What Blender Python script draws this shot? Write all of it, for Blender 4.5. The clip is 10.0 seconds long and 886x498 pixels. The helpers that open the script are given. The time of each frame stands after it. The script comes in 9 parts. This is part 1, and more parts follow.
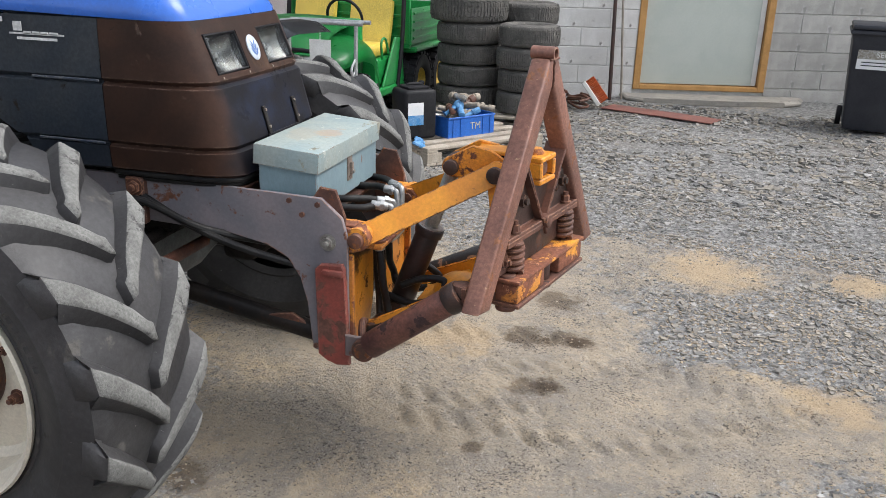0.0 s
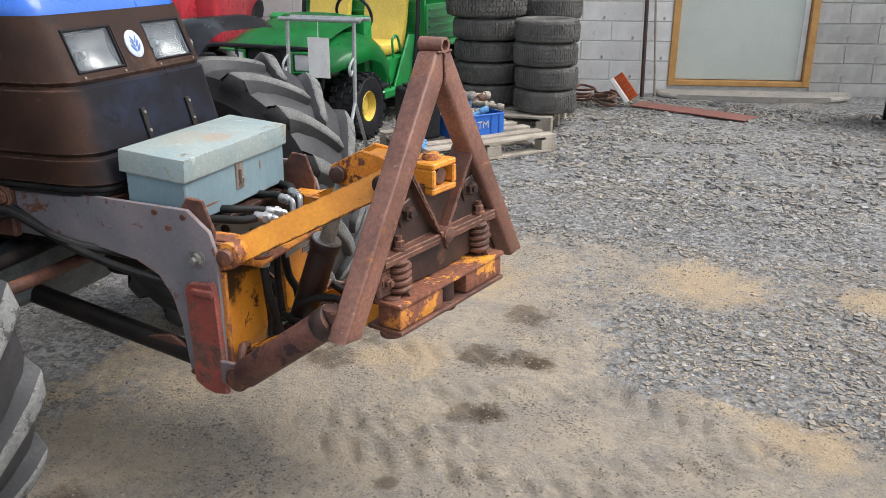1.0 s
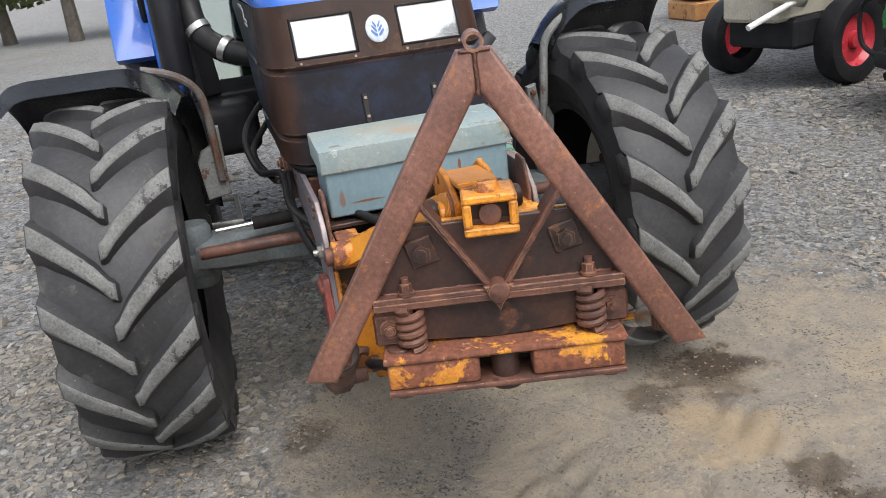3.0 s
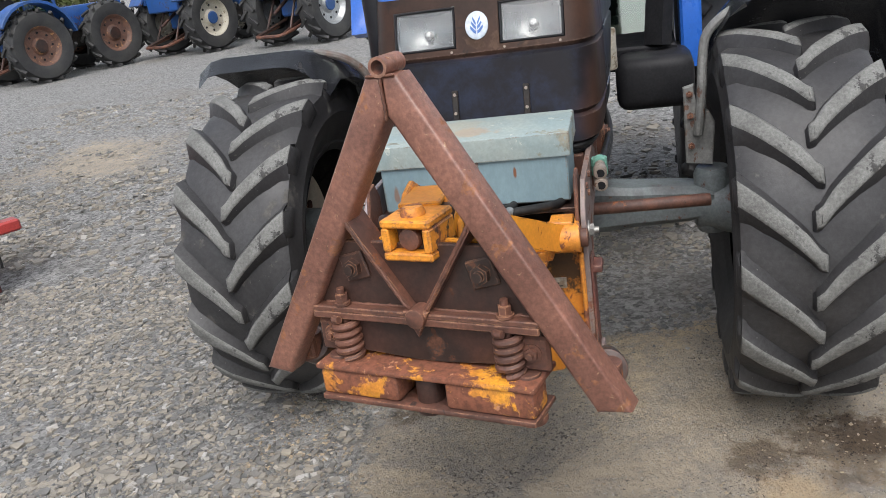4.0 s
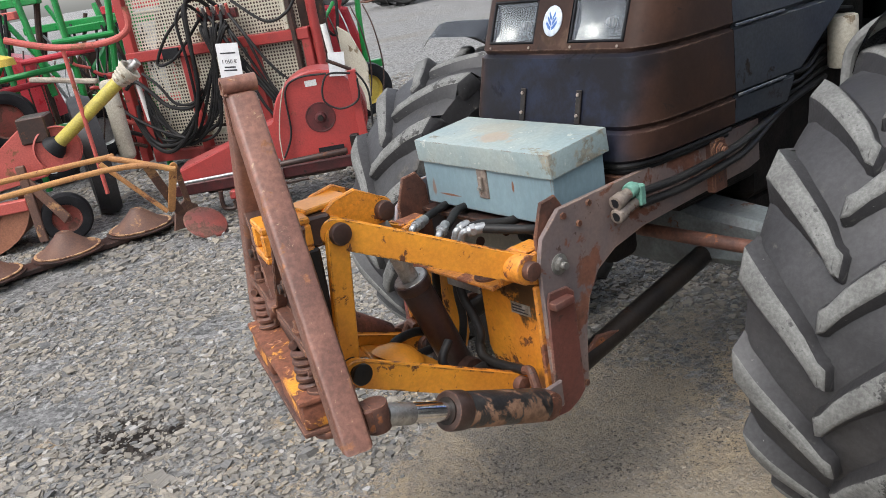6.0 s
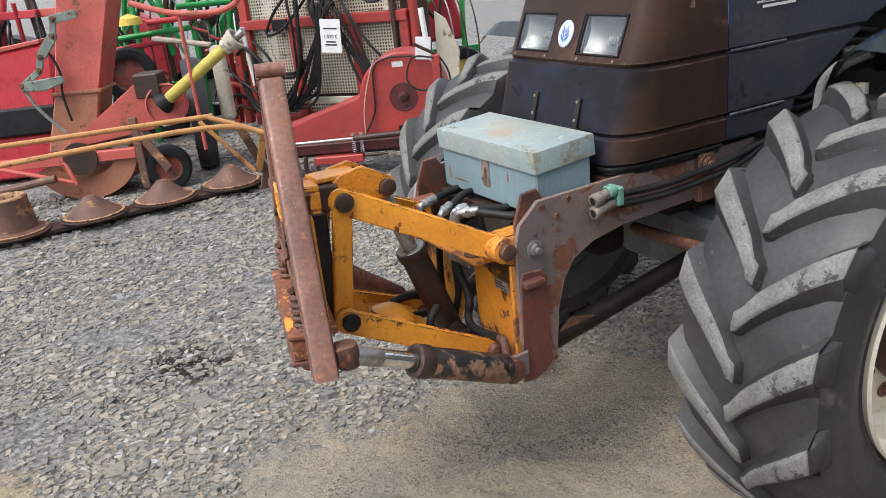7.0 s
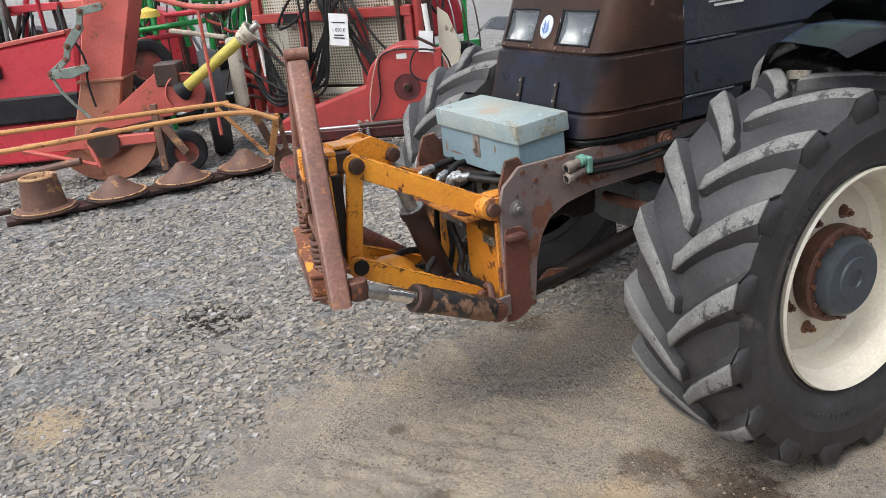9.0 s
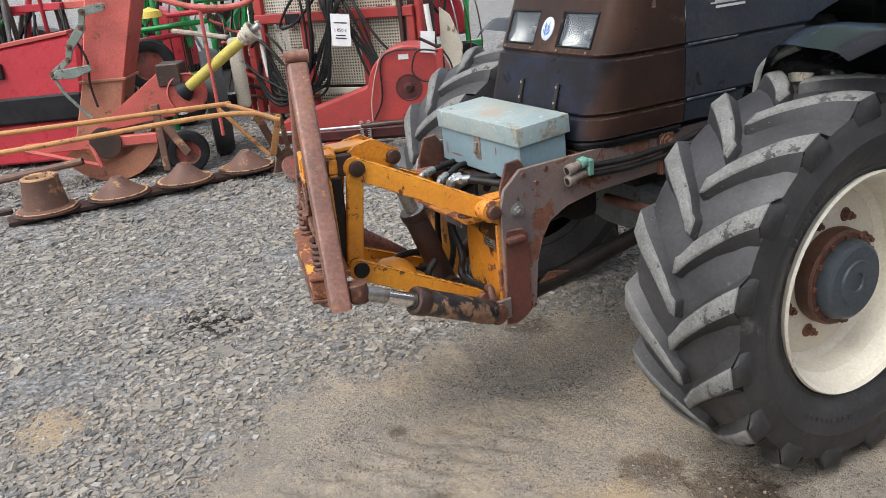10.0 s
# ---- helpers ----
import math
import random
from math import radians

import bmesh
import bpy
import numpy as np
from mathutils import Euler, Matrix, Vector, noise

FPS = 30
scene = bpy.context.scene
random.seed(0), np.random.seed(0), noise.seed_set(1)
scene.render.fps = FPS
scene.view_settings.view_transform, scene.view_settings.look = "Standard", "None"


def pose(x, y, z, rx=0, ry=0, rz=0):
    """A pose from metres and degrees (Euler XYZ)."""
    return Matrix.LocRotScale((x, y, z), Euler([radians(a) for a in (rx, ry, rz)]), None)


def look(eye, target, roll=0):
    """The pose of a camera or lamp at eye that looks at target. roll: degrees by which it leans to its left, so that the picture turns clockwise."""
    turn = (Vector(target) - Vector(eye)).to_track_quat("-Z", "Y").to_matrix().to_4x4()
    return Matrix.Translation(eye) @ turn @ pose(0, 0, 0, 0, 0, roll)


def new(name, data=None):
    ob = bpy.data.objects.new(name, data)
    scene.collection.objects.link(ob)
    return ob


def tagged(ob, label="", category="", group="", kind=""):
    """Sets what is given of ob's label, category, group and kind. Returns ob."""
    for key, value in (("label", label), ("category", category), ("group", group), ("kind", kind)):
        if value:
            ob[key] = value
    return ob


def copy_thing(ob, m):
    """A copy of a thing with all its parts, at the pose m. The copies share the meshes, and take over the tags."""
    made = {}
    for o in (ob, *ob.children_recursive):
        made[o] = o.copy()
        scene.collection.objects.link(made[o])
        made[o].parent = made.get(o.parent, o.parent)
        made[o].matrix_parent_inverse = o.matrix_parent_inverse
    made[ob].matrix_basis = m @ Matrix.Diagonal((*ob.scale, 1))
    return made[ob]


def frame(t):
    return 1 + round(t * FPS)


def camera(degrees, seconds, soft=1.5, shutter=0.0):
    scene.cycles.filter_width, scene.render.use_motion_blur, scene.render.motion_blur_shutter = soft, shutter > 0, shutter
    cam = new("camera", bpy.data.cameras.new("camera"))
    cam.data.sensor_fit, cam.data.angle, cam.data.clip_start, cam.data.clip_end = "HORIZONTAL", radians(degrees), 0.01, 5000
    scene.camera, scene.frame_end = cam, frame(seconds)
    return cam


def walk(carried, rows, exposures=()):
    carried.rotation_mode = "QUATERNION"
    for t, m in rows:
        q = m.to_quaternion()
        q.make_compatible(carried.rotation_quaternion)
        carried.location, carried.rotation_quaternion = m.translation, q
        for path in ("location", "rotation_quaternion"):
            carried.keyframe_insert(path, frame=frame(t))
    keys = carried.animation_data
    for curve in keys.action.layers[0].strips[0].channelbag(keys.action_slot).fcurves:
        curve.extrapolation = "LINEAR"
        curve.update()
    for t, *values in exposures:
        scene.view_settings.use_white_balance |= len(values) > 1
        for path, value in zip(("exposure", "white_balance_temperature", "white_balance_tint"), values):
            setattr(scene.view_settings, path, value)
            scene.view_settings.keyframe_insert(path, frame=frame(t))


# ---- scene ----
cam = camera(55.6, 10.0, soft=0.65)
PATH = [
    (0, (0.943, -2.479, 1.612), (0.452, -0.661, 0.939), 1.7),
    (0.5, (1.047, -2.344, 1.597), (0.552, -0.527, 0.924), 1.5),
    (1, (1.336, -2.05, 1.571), (0.693, -0.282, 0.893), 0.3),
    (1.5, (1.591, -1.647, 1.524), (0.628, -0.04, 0.823), -1.1),
    (2, (1.852, -1.27, 1.538), (0.544, 0.069, 0.832), -3.4),
    (2.5, (2.062, -0.885, 1.533), (0.378, -0.061, 0.836), -6.7),
    (2.7, (2.097, -0.73, 1.51), (0.344, -0.053, 0.824), -7.0),
    (3.8, (2.146, 0.281, 1.569), (0.299, -0.044, 0.873), -8.1),
    (4, (2.091, 0.47, 1.527), (0.274, -0.024, 0.855), -8.6),
    (4.5, (1.941, 0.849, 1.557), (0.287, -0.069, 0.908), -9.6),
    (5, (1.777, 1.234, 1.544), (0.292, 0.059, 0.9), -9.2),
    (5.5, (1.537, 1.467, 1.528), (0.212, 0.121, 0.872), -9.9),
    (5.7, (1.431, 1.543, 1.527), (0.203, 0.109, 0.866), -10.2),
    (6.8, (1.187, 2.004, 1.583), (0.284, 0.353, 0.905), -6.5),
    (7, (1.235, 2.085, 1.588), (0.35, 0.424, 0.91), -6.1),
    (7.5, (1.385, 2.29, 1.607), (0.502, 0.63, 0.926), -6.0),
    (8, (1.424, 2.435, 1.613), (0.544, 0.774, 0.93), -5.9),
    (8.5, (1.446, 2.483, 1.614), (0.569, 0.82, 0.933), -5.6),
    (9, (1.437, 2.482, 1.615), (0.559, 0.821, 0.93), -5.6),
    (9.5, (1.435, 2.477, 1.616), (0.559, 0.815, 0.93), -5.6),
    (10, (1.427, 2.478, 1.622), (0.554, 0.814, 0.936), -5.6),
]
walk(cam, [(t, look(eye, target, roll)) for t, eye, target, roll in PATH],
     exposures=[(0, 1.17), (2.0, 1.17), (2.5, 1.08), (4.0, 1.0), (4.5, 1.0), (5.5, 1.06), (7.0, 1.15), (10, 1.12)])

# ---- light: bright overcast sky ----
world = bpy.data.worlds.new("overcast")
scene.world = world
world.use_nodes = True
wn, wl = world.node_tree.nodes, world.node_tree.links
sky = wn.new("ShaderNodeTexSky")
sky.sky_type, sky.sun_disc = "NISHITA", False
sky.sun_elevation, sky.sun_rotation = radians(58), radians(78)
sky.air_density, sky.dust_density, sky.ozone_density = 1.0, 2.5, 1.0
grey = wn.new("ShaderNodeHueSaturation")
grey.inputs["Saturation"].default_value = 0.38
wl.new(sky.outputs[0], grey.inputs["Color"])
wl.new(grey.outputs[0], wn["Background"].inputs["Color"])
wn["Background"].inputs["Strength"].default_value = 0.15
sun_data = bpy.data.lights.new("sun", "SUN")
sun_data.energy, sun_data.angle, sun_data.color = 1.1, radians(40), (1.0, 0.985, 0.97)
sun = new("sun", sun_data)
sun.matrix_world = look((6, 1.3, 9.6), (0, 0, 0))

# ---- materials ----
def surf(name, base, second=None, rough=0.6, metal=0.0, scale=5.0, rust=None, rust_amt=0.4, rust_scale=9.0,
         bump=0.15, fine=90.0, grime=0.25, spec=0.4, per_piece=0.0, streak=1.0, coat=0.0, rough_var=0.12, edge=None, edge_r=0.005, chip=None, chip_amt=0.3, chip_scale=45.0):
    """A weathered surface: two tones in broad patches, fine grain, worn or rusted spots with ragged edges."""
    m = bpy.data.materials.new(name)
    m.use_nodes = True
    n, l = m.node_tree.nodes, m.node_tree.links
    b = n["Principled BSDF"]
    b.inputs["Metallic"].default_value = metal
    b.inputs["Specular IOR Level"].default_value = spec
    b.inputs["Coat Weight"].default_value = coat
    tc = n.new("ShaderNodeTexCoord")
    mp = n.new("ShaderNodeMapping")
    mp.inputs["Scale"].default_value = (1, 1, streak)
    l.new(tc.outputs["Object"], mp.inputs["Vector"])

    def noise_of(s, detail, rough_n=0.55, warp=0.0):
        t = n.new("ShaderNodeTexNoise")
        t.inputs["Scale"].default_value, t.inputs["Detail"].default_value = s, detail
        t.inputs["Roughness"].default_value, t.inputs["Distortion"].default_value = rough_n, warp
        l.new(mp.outputs[0], t.inputs["Vector"])
        return t.outputs["Fac"]

    def ramp(src, lo, hi):
        r = n.new("ShaderNodeMapRange")
        r.inputs["From Min"].default_value, r.inputs["From Max"].default_value = lo, hi
        r.interpolation_type = "SMOOTHSTEP"
        l.new(src, r.inputs["Value"])
        return r.outputs[0]

    def mix(fac, a, c, kind="MIX"):
        x = n.new("ShaderNodeMix")
        x.data_type, x.blend_type = "RGBA", kind
        if isinstance(fac, float):
            x.inputs[0].default_value = fac
        else:
            l.new(fac, x.inputs[0])
        for sock, v in ((x.inputs[6], a), (x.inputs[7], c)):
            if isinstance(v, tuple):
                sock.default_value = (*v, 1) if len(v) == 3 else v
            else:
                l.new(v, sock)
        return x.outputs[2]

    second = second or tuple(c * 0.75 for c in base)
    col = mix(ramp(noise_of(scale, 5, 0.6, 0.4), 0.36, 0.64), base, second)
    grain = noise_of(fine, 4, 0.7)
    dark = mix(ramp(grain, 0.3, 0.75), (1 - grime,) * 3, (1 + grime * 0.5,) * 3)
    col = mix(1.0, col, dark, "MULTIPLY")
    rv = n.new("ShaderNodeMapRange")
    rv.inputs["To Min"].default_value, rv.inputs["To Max"].default_value = rough - rough_var, min(1, rough + rough_var)
    l.new(noise_of(scale * 3, 4), rv.inputs["Value"])
    rgh = rv.outputs[0]
    height = grain
    if rust:
        cut = 0.72 - 0.34 * rust_amt
        mask = ramp(noise_of(rust_scale, 9, 0.68, 0.3), cut, cut + 0.05)
        tone = mix(ramp(noise_of(rust_scale * 5, 6, 0.7), 0.35, 0.65), rust, tuple(c * 0.55 for c in rust))
        col = mix(mask, col, tone)
        rr = n.new("ShaderNodeMix")
        l.new(mask, rr.inputs[0]), l.new(rgh, rr.inputs[2])
        rr.inputs[3].default_value = 0.85
        rgh = rr.outputs[0]
        mm = n.new("ShaderNodeMath")
        mm.operation = "MULTIPLY"
        inv = n.new("ShaderNodeMath")
        inv.operation = "SUBTRACT"
        inv.inputs[0].default_value = 1.0
        l.new(mask, inv.inputs[1])
        mm.inputs[1].default_value = metal
        l.new(inv.outputs[0], mm.inputs[0]), l.new(mm.outputs[0], b.inputs["Metallic"])
    if chip:
        lim = 0.74 - 0.3 * chip_amt
        col = mix(ramp(noise_of(chip_scale, 6, 0.72, 0.6), lim, lim + 0.04), col, chip)
    if edge:
        # paint or rust rubbed off along the edges
        bv = n.new("ShaderNodeBevel")
        bv.samples = 4
        bv.inputs["Radius"].default_value = edge_r
        geo = n.new("ShaderNodeNewGeometry")
        dt = n.new("ShaderNodeVectorMath")
        dt.operation = "DOT_PRODUCT"
        l.new(bv.outputs[0], dt.inputs[0]), l.new(geo.outputs["Normal"], dt.inputs[1])
        rub = ramp(dt.outputs["Value"], 0.985, 0.9)
        pat = ramp(noise_of(26, 7, 0.7, 0.4), 0.44, 0.58)
        both = n.new("ShaderNodeMath")
        both.operation = "MULTIPLY"
        l.new(rub, both.inputs[0]), l.new(pat, both.inputs[1])
        col = mix(both.outputs[0], col, edge)
    if per_piece:
        oi = n.new("ShaderNodeObjectInfo")
        hv = n.new("ShaderNodeMapRange")
        hv.inputs["To Min"].default_value, hv.inputs["To Max"].default_value = 1 - per_piece, 1 + per_piece
        l.new(oi.outputs["Random"], hv.inputs["Value"])
        cc = n.new("ShaderNodeCombineColor")
        for k in range(3):
            l.new(hv.outputs[0], cc.inputs[k])
        col = mix(1.0, col, cc.outputs[0], "MULTIPLY")
    l.new(col, b.inputs["Base Color"]), l.new(rgh, b.inputs["Roughness"])
    bp = n.new("ShaderNodeBump")
    bp.inputs["Strength"].default_value, bp.inputs["Distance"].default_value = bump, 0.004
    l.new(height, bp.inputs["Height"]), l.new(bp.outputs[0], b.inputs["Normal"])
    return m


def stain(m, spots, ragged=0.6, scale=22.0):
    """Spots on a surface, each with a ragged outline: place, reach along x, y and z, colour, strength."""
    n, l = m.node_tree.nodes, m.node_tree.links
    b = n["Principled BSDF"]
    tc, nz = n.new("ShaderNodeTexCoord"), n.new("ShaderNodeTexNoise")
    nz.inputs["Scale"].default_value, nz.inputs["Detail"].default_value, nz.inputs["Roughness"].default_value = scale, 7, 0.7
    l.new(tc.outputs["Object"], nz.inputs["Vector"])
    for place, reach, colour, strength in spots:
        sub, div, ln = n.new("ShaderNodeVectorMath"), n.new("ShaderNodeVectorMath"), n.new("ShaderNodeVectorMath")
        sub.operation, div.operation, ln.operation = "SUBTRACT", "DIVIDE", "LENGTH"
        sub.inputs[1].default_value, div.inputs[1].default_value = place, reach
        l.new(tc.outputs["Object"], sub.inputs[0]), l.new(sub.outputs[0], div.inputs[0]), l.new(div.outputs[0], ln.inputs[0])
        rag = n.new("ShaderNodeMath")
        rag.operation = "MULTIPLY_ADD"
        rag.inputs[1].default_value = -ragged * 4
        l.new(nz.outputs["Fac"], rag.inputs[0]), l.new(ln.outputs["Value"], rag.inputs[2])
        r = n.new("ShaderNodeMapRange")
        r.interpolation_type = "SMOOTHSTEP"
        r.inputs["From Min"].default_value, r.inputs["From Max"].default_value = 1.0 - ragged * 2, 0.55 - ragged * 2
        r.inputs["To Max"].default_value = strength
        l.new(rag.outputs[0], r.inputs["Value"])
        x = n.new("ShaderNodeMix")
        x.data_type = "RGBA"
        l.new(r.outputs[0], x.inputs[0]), l.new(b.inputs["Base Color"].links[0].from_socket, x.inputs[6])
        x.inputs[7].default_value = (*colour, 1)
        l.new(x.outputs[2], b.inputs["Base Color"])
    return m


RUST = (0.13, 0.055, 0.03)
M_frame_rust = surf("rusty_primer_steel", (0.245, 0.112, 0.078), (0.155, 0.07, 0.05), 0.4, 0.0, 6, (0.31, 0.135, 0.068), 0.42, 11, 0.3, grime=0.32, edge=(0.3, 0.17, 0.11), edge_r=0.008, chip=(0.36, 0.23, 0.14), chip_amt=0.36, chip_scale=55, spec=0.5, rough_var=0.18)
M_rust = surf("brown_rust", (0.15, 0.064, 0.042), (0.075, 0.036, 0.027), 0.55, 0.0, 11, (0.27, 0.1, 0.04), 0.35, 16, 0.3, grime=0.25, edge=(0.34, 0.17, 0.095), edge_r=0.004, chip=(0.04, 0.025, 0.022), chip_amt=0.4)
M_dark_rust = surf("oily_dark_rust", (0.058, 0.028, 0.021), (0.028, 0.018, 0.015), 0.45, 0.0, 7, (0.12, 0.052, 0.03), 0.32, 12, 0.22, grime=0.25, edge=(0.2, 0.1, 0.06), edge_r=0.004)
M_ram_rust = surf("red_brown_ram", (0.16, 0.068, 0.05), (0.085, 0.038, 0.033), 0.48, 0.1, 8, (0.05, 0.027, 0.026), 0.5, 12, 0.25, grime=0.35, edge=(0.3, 0.16, 0.1))
M_ram_black = surf("black_ram_flaking", (0.022, 0.021, 0.022), (0.035, 0.032, 0.03), 0.4, 0.1, 8, (0.3, 0.17, 0.105), 0.62, 9, 0.3, edge=(0.33, 0.19, 0.12), edge_r=0.006)
M_ram_gland = surf("greasy_black_gland", (0.03, 0.022, 0.02), (0.06, 0.035, 0.028), 0.42, 0.1, 9, (0.12, 0.055, 0.035), 0.42, 16, 0.25, edge=(0.22, 0.11, 0.07))
M_red_brown = surf("red_brown_worn_paint", (0.15, 0.055, 0.042), (0.1, 0.05, 0.042), 0.45, 0, 6, (0.12, 0.075, 0.06), 0.55, 9, 0.25, grime=0.2, edge=(0.3, 0.16, 0.11))
M_rail_rust = surf("mauve_brown_rail", (0.22, 0.16, 0.14), (0.15, 0.125, 0.125), 0.45, 0.1, 3, (0.19, 0.078, 0.048), 0.52, 7, 0.12, grime=0.14, edge=(0.36, 0.24, 0.17), chip=(0.07, 0.04, 0.03), chip_amt=0.35)
M_orange = surf("orange_paint_worn", (0.72, 0.3, 0.03), (0.6, 0.225, 0.026), 0.36, 0, 4, (0.12, 0.045, 0.022), 0.36, 11, 0.08, grime=0.14, edge=(0.07, 0.032, 0.022), edge_r=0.006, chip=(0.16, 0.06, 0.025), chip_amt=0.42, chip_scale=24)
M_orange_worn = surf("orange_paint_flaking", (0.66, 0.26, 0.03), (0.52, 0.19, 0.04), 0.45, 0, 6, (0.24, 0.09, 0.05), 0.6, 10, 0.3, grime=0.25, edge=(0.2, 0.085, 0.05), chip=(0.08, 0.04, 0.03), chip_amt=0.4)
M_orange_flake = surf("orange_paint_mostly_rusted", (0.7, 0.3, 0.03), (0.55, 0.2, 0.04), 0.48, 0, 9, (0.22, 0.08, 0.045), 0.83, 12, 0.45, grime=0.35, edge=(0.11, 0.05, 0.036), edge_r=0.012, chip=(0.42, 0.2, 0.11), chip_amt=0.42, chip_scale=30)
M_black_steel = surf("black_greasy_steel", (0.014, 0.0125, 0.012), (0.024, 0.019, 0.016), 0.45, 0.0, 9, (0.05, 0.027, 0.019), 0.35, 20, 0.3, spec=0.25)
M_grey_rail = surf("grey_painted_rail", (0.27, 0.235, 0.245), (0.18, 0.175, 0.195), 0.36, 0.15, 2.5, (0.2, 0.085, 0.05), 0.36, 11, 0.05, grime=0.1, edge=(0.3, 0.15, 0.09))
M_red_bar = surf("red_paint_over_rust", (0.25, 0.06, 0.045), (0.17, 0.052, 0.042), 0.45, 0, 6, (0.16, 0.075, 0.055), 0.62, 9, 0.25, grime=0.2, edge=(0.38, 0.18, 0.13))
M_box = surf("blue_grey_paint", (0.2, 0.285, 0.315), (0.165, 0.24, 0.27), 0.42, 0, 3.5, (0.16, 0.085, 0.05), 0.24, 7, 0.06, streak=0.5, grime=0.1, edge=(0.2, 0.11, 0.07), edge_r=0.004)
M_box_lid = surf("blue_grey_paint_scratched", (0.29, 0.325, 0.3), (0.225, 0.285, 0.285), 0.62, 0.0, 4, (0.26, 0.25, 0.2), 0.4, 6, 0.06, grime=0.12, edge=(0.14, 0.08, 0.05), edge_r=0.005, chip=(0.38, 0.4, 0.37), chip_amt=0.4, chip_scale=20)
M_bolt = surf("zinc_bolt", (0.42, 0.41, 0.38), (0.3, 0.29, 0.27), 0.4, 0.7, 15, RUST, 0.3, 60, 0.2)
M_chrome = surf("chrome_rod", (0.78, 0.78, 0.78), (0.7, 0.7, 0.7), 0.14, 1.0, 8, RUST, 0.12, 30, 0.03, rough_var=0.05)
M_hose = surf("hydraulic_hose_rubber", (0.011, 0.011, 0.012), (0.022, 0.021, 0.02), 0.5, 0, 12, None, bump=0.15, spec=0.25)
M_rubber = surf("tyre_rubber", (0.045, 0.044, 0.045), (0.028, 0.027, 0.028), 0.5, 0, 4, (0.088, 0.083, 0.076), 0.36, 9, 0.2, fine=70, grime=0.25, chip=(0.2, 0.19, 0.18), chip_amt=0.2, chip_scale=36)
M_lug = surf("dusty_worn_lug", (0.18, 0.18, 0.17), (0.125, 0.124, 0.117), 0.85, 0, 8, (0.07, 0.068, 0.066), 0.42, 18, 0.7, fine=130, grime=0.3, chip=(0.24, 0.235, 0.22), chip_amt=0.25, chip_scale=26)
M_lug_side = surf("tyre_lug_flank", (0.044, 0.043, 0.044), (0.027, 0.026, 0.027), 0.5, 0, 6, (0.088, 0.083, 0.076), 0.25, 14, 0.2, grime=0.25, chip=(0.24, 0.235, 0.22), chip_amt=0.22, chip_scale=40)
M_rim = surf("cream_rim_paint", (0.74, 0.69, 0.57), (0.68, 0.62, 0.51), 0.35, 0, 5, (0.3, 0.17, 0.08), 0.12, 10, 0.06, grime=0.12)
M_hub = surf("dark_grey_hub_paint", (0.07, 0.085, 0.1), (0.055, 0.065, 0.075), 0.4, 0.1, 9, RUST, 0.2, 20, 0.15)
M_blue = surf("blue_bonnet_paint", (0.028, 0.13, 0.52), (0.025, 0.115, 0.46), 0.3, 0, 4, None, bump=0.03, grime=0.1, coat=0.3)
M_blue_dark = surf("faded_navy_panel", (0.034, 0.045, 0.068), (0.048, 0.058, 0.075), 0.42, 0, 3, (0.075, 0.066, 0.06), 0.2, 10, 0.08, spec=0.35, edge=(0.17, 0.17, 0.165), edge_r=0.006)
M_navy = surf("weathered_navy_panel", (0.052, 0.065, 0.086), (0.08, 0.09, 0.104), 0.36, 0, 2.6, (0.062, 0.046, 0.038), 0.34, 5, 0.06, spec=0.4)
M_black = surf("matt_black_plastic", (0.014, 0.014, 0.016), (0.022, 0.022, 0.024), 0.5, 0, 6, None, bump=0.1, spec=0.14)
M_black_sheet = surf("black_fender_paint", (0.011, 0.011, 0.014), (0.02, 0.02, 0.023), 0.36, 0, 5, (0.08, 0.07, 0.062), 0.28, 14, 0.08, spec=0.4)
M_guard = surf("glossy_black_plastic", (0.013, 0.014, 0.018), (0.022, 0.023, 0.027), 0.2, 0, 4, (0.07, 0.068, 0.066), 0.3, 9, 0.06, spec=0.6, rough_var=0.08)
M_engine = surf("oily_engine_black", (0.012, 0.0115, 0.011), (0.024, 0.02, 0.018), 0.65, 0.0, 12, None, bump=0.5, spec=0.1)
M_white = surf("white_plastic", (0.72, 0.72, 0.69), (0.62, 0.61, 0.58), 0.4, 0, 6, None, bump=0.05, grime=0.1)
M_badge_blue = surf("badge_blue", (0.06, 0.15, 0.4), None, 0.35, bump=0.02)
M_badge_pale = surf("badge_pale_blue", (0.5, 0.55, 0.62), (0.42, 0.47, 0.54), 0.4, 0, 20, None, bump=0.02)
M_axle = surf("grey_axle_paint", (0.135, 0.155, 0.16), (0.085, 0.09, 0.092), 0.5, 0, 6, (0.12, 0.055, 0.035), 0.35, 12, 0.2)
M_galv = surf("galvanised_steel", (0.46, 0.47, 0.47), (0.36, 0.37, 0.37), 0.42, 0.75, 18, None, bump=0.08)
M_label = surf("faded_aluminium_label", (0.4, 0.4, 0.38), (0.25, 0.22, 0.18), 0.4, 0.6, 60, None, bump=0.05)
M_green_cap = surf("green_plastic_cap", (0.12, 0.28, 0.215), (0.16, 0.31, 0.25), 0.45, 0, 14, None)
M_paper = surf("paper_in_sleeve", (0.7, 0.7, 0.7), (0.62, 0.63, 0.64), 0.3, 0, 9, None, bump=0.03, grime=0.05)
M_ink = surf("printed_ink", (0.05, 0.05, 0.055), None, 0.6, bump=0.02)
M_decal = surf("white_decal", (0.7, 0.7, 0.68), (0.6, 0.6, 0.58), 0.5, bump=0.02)
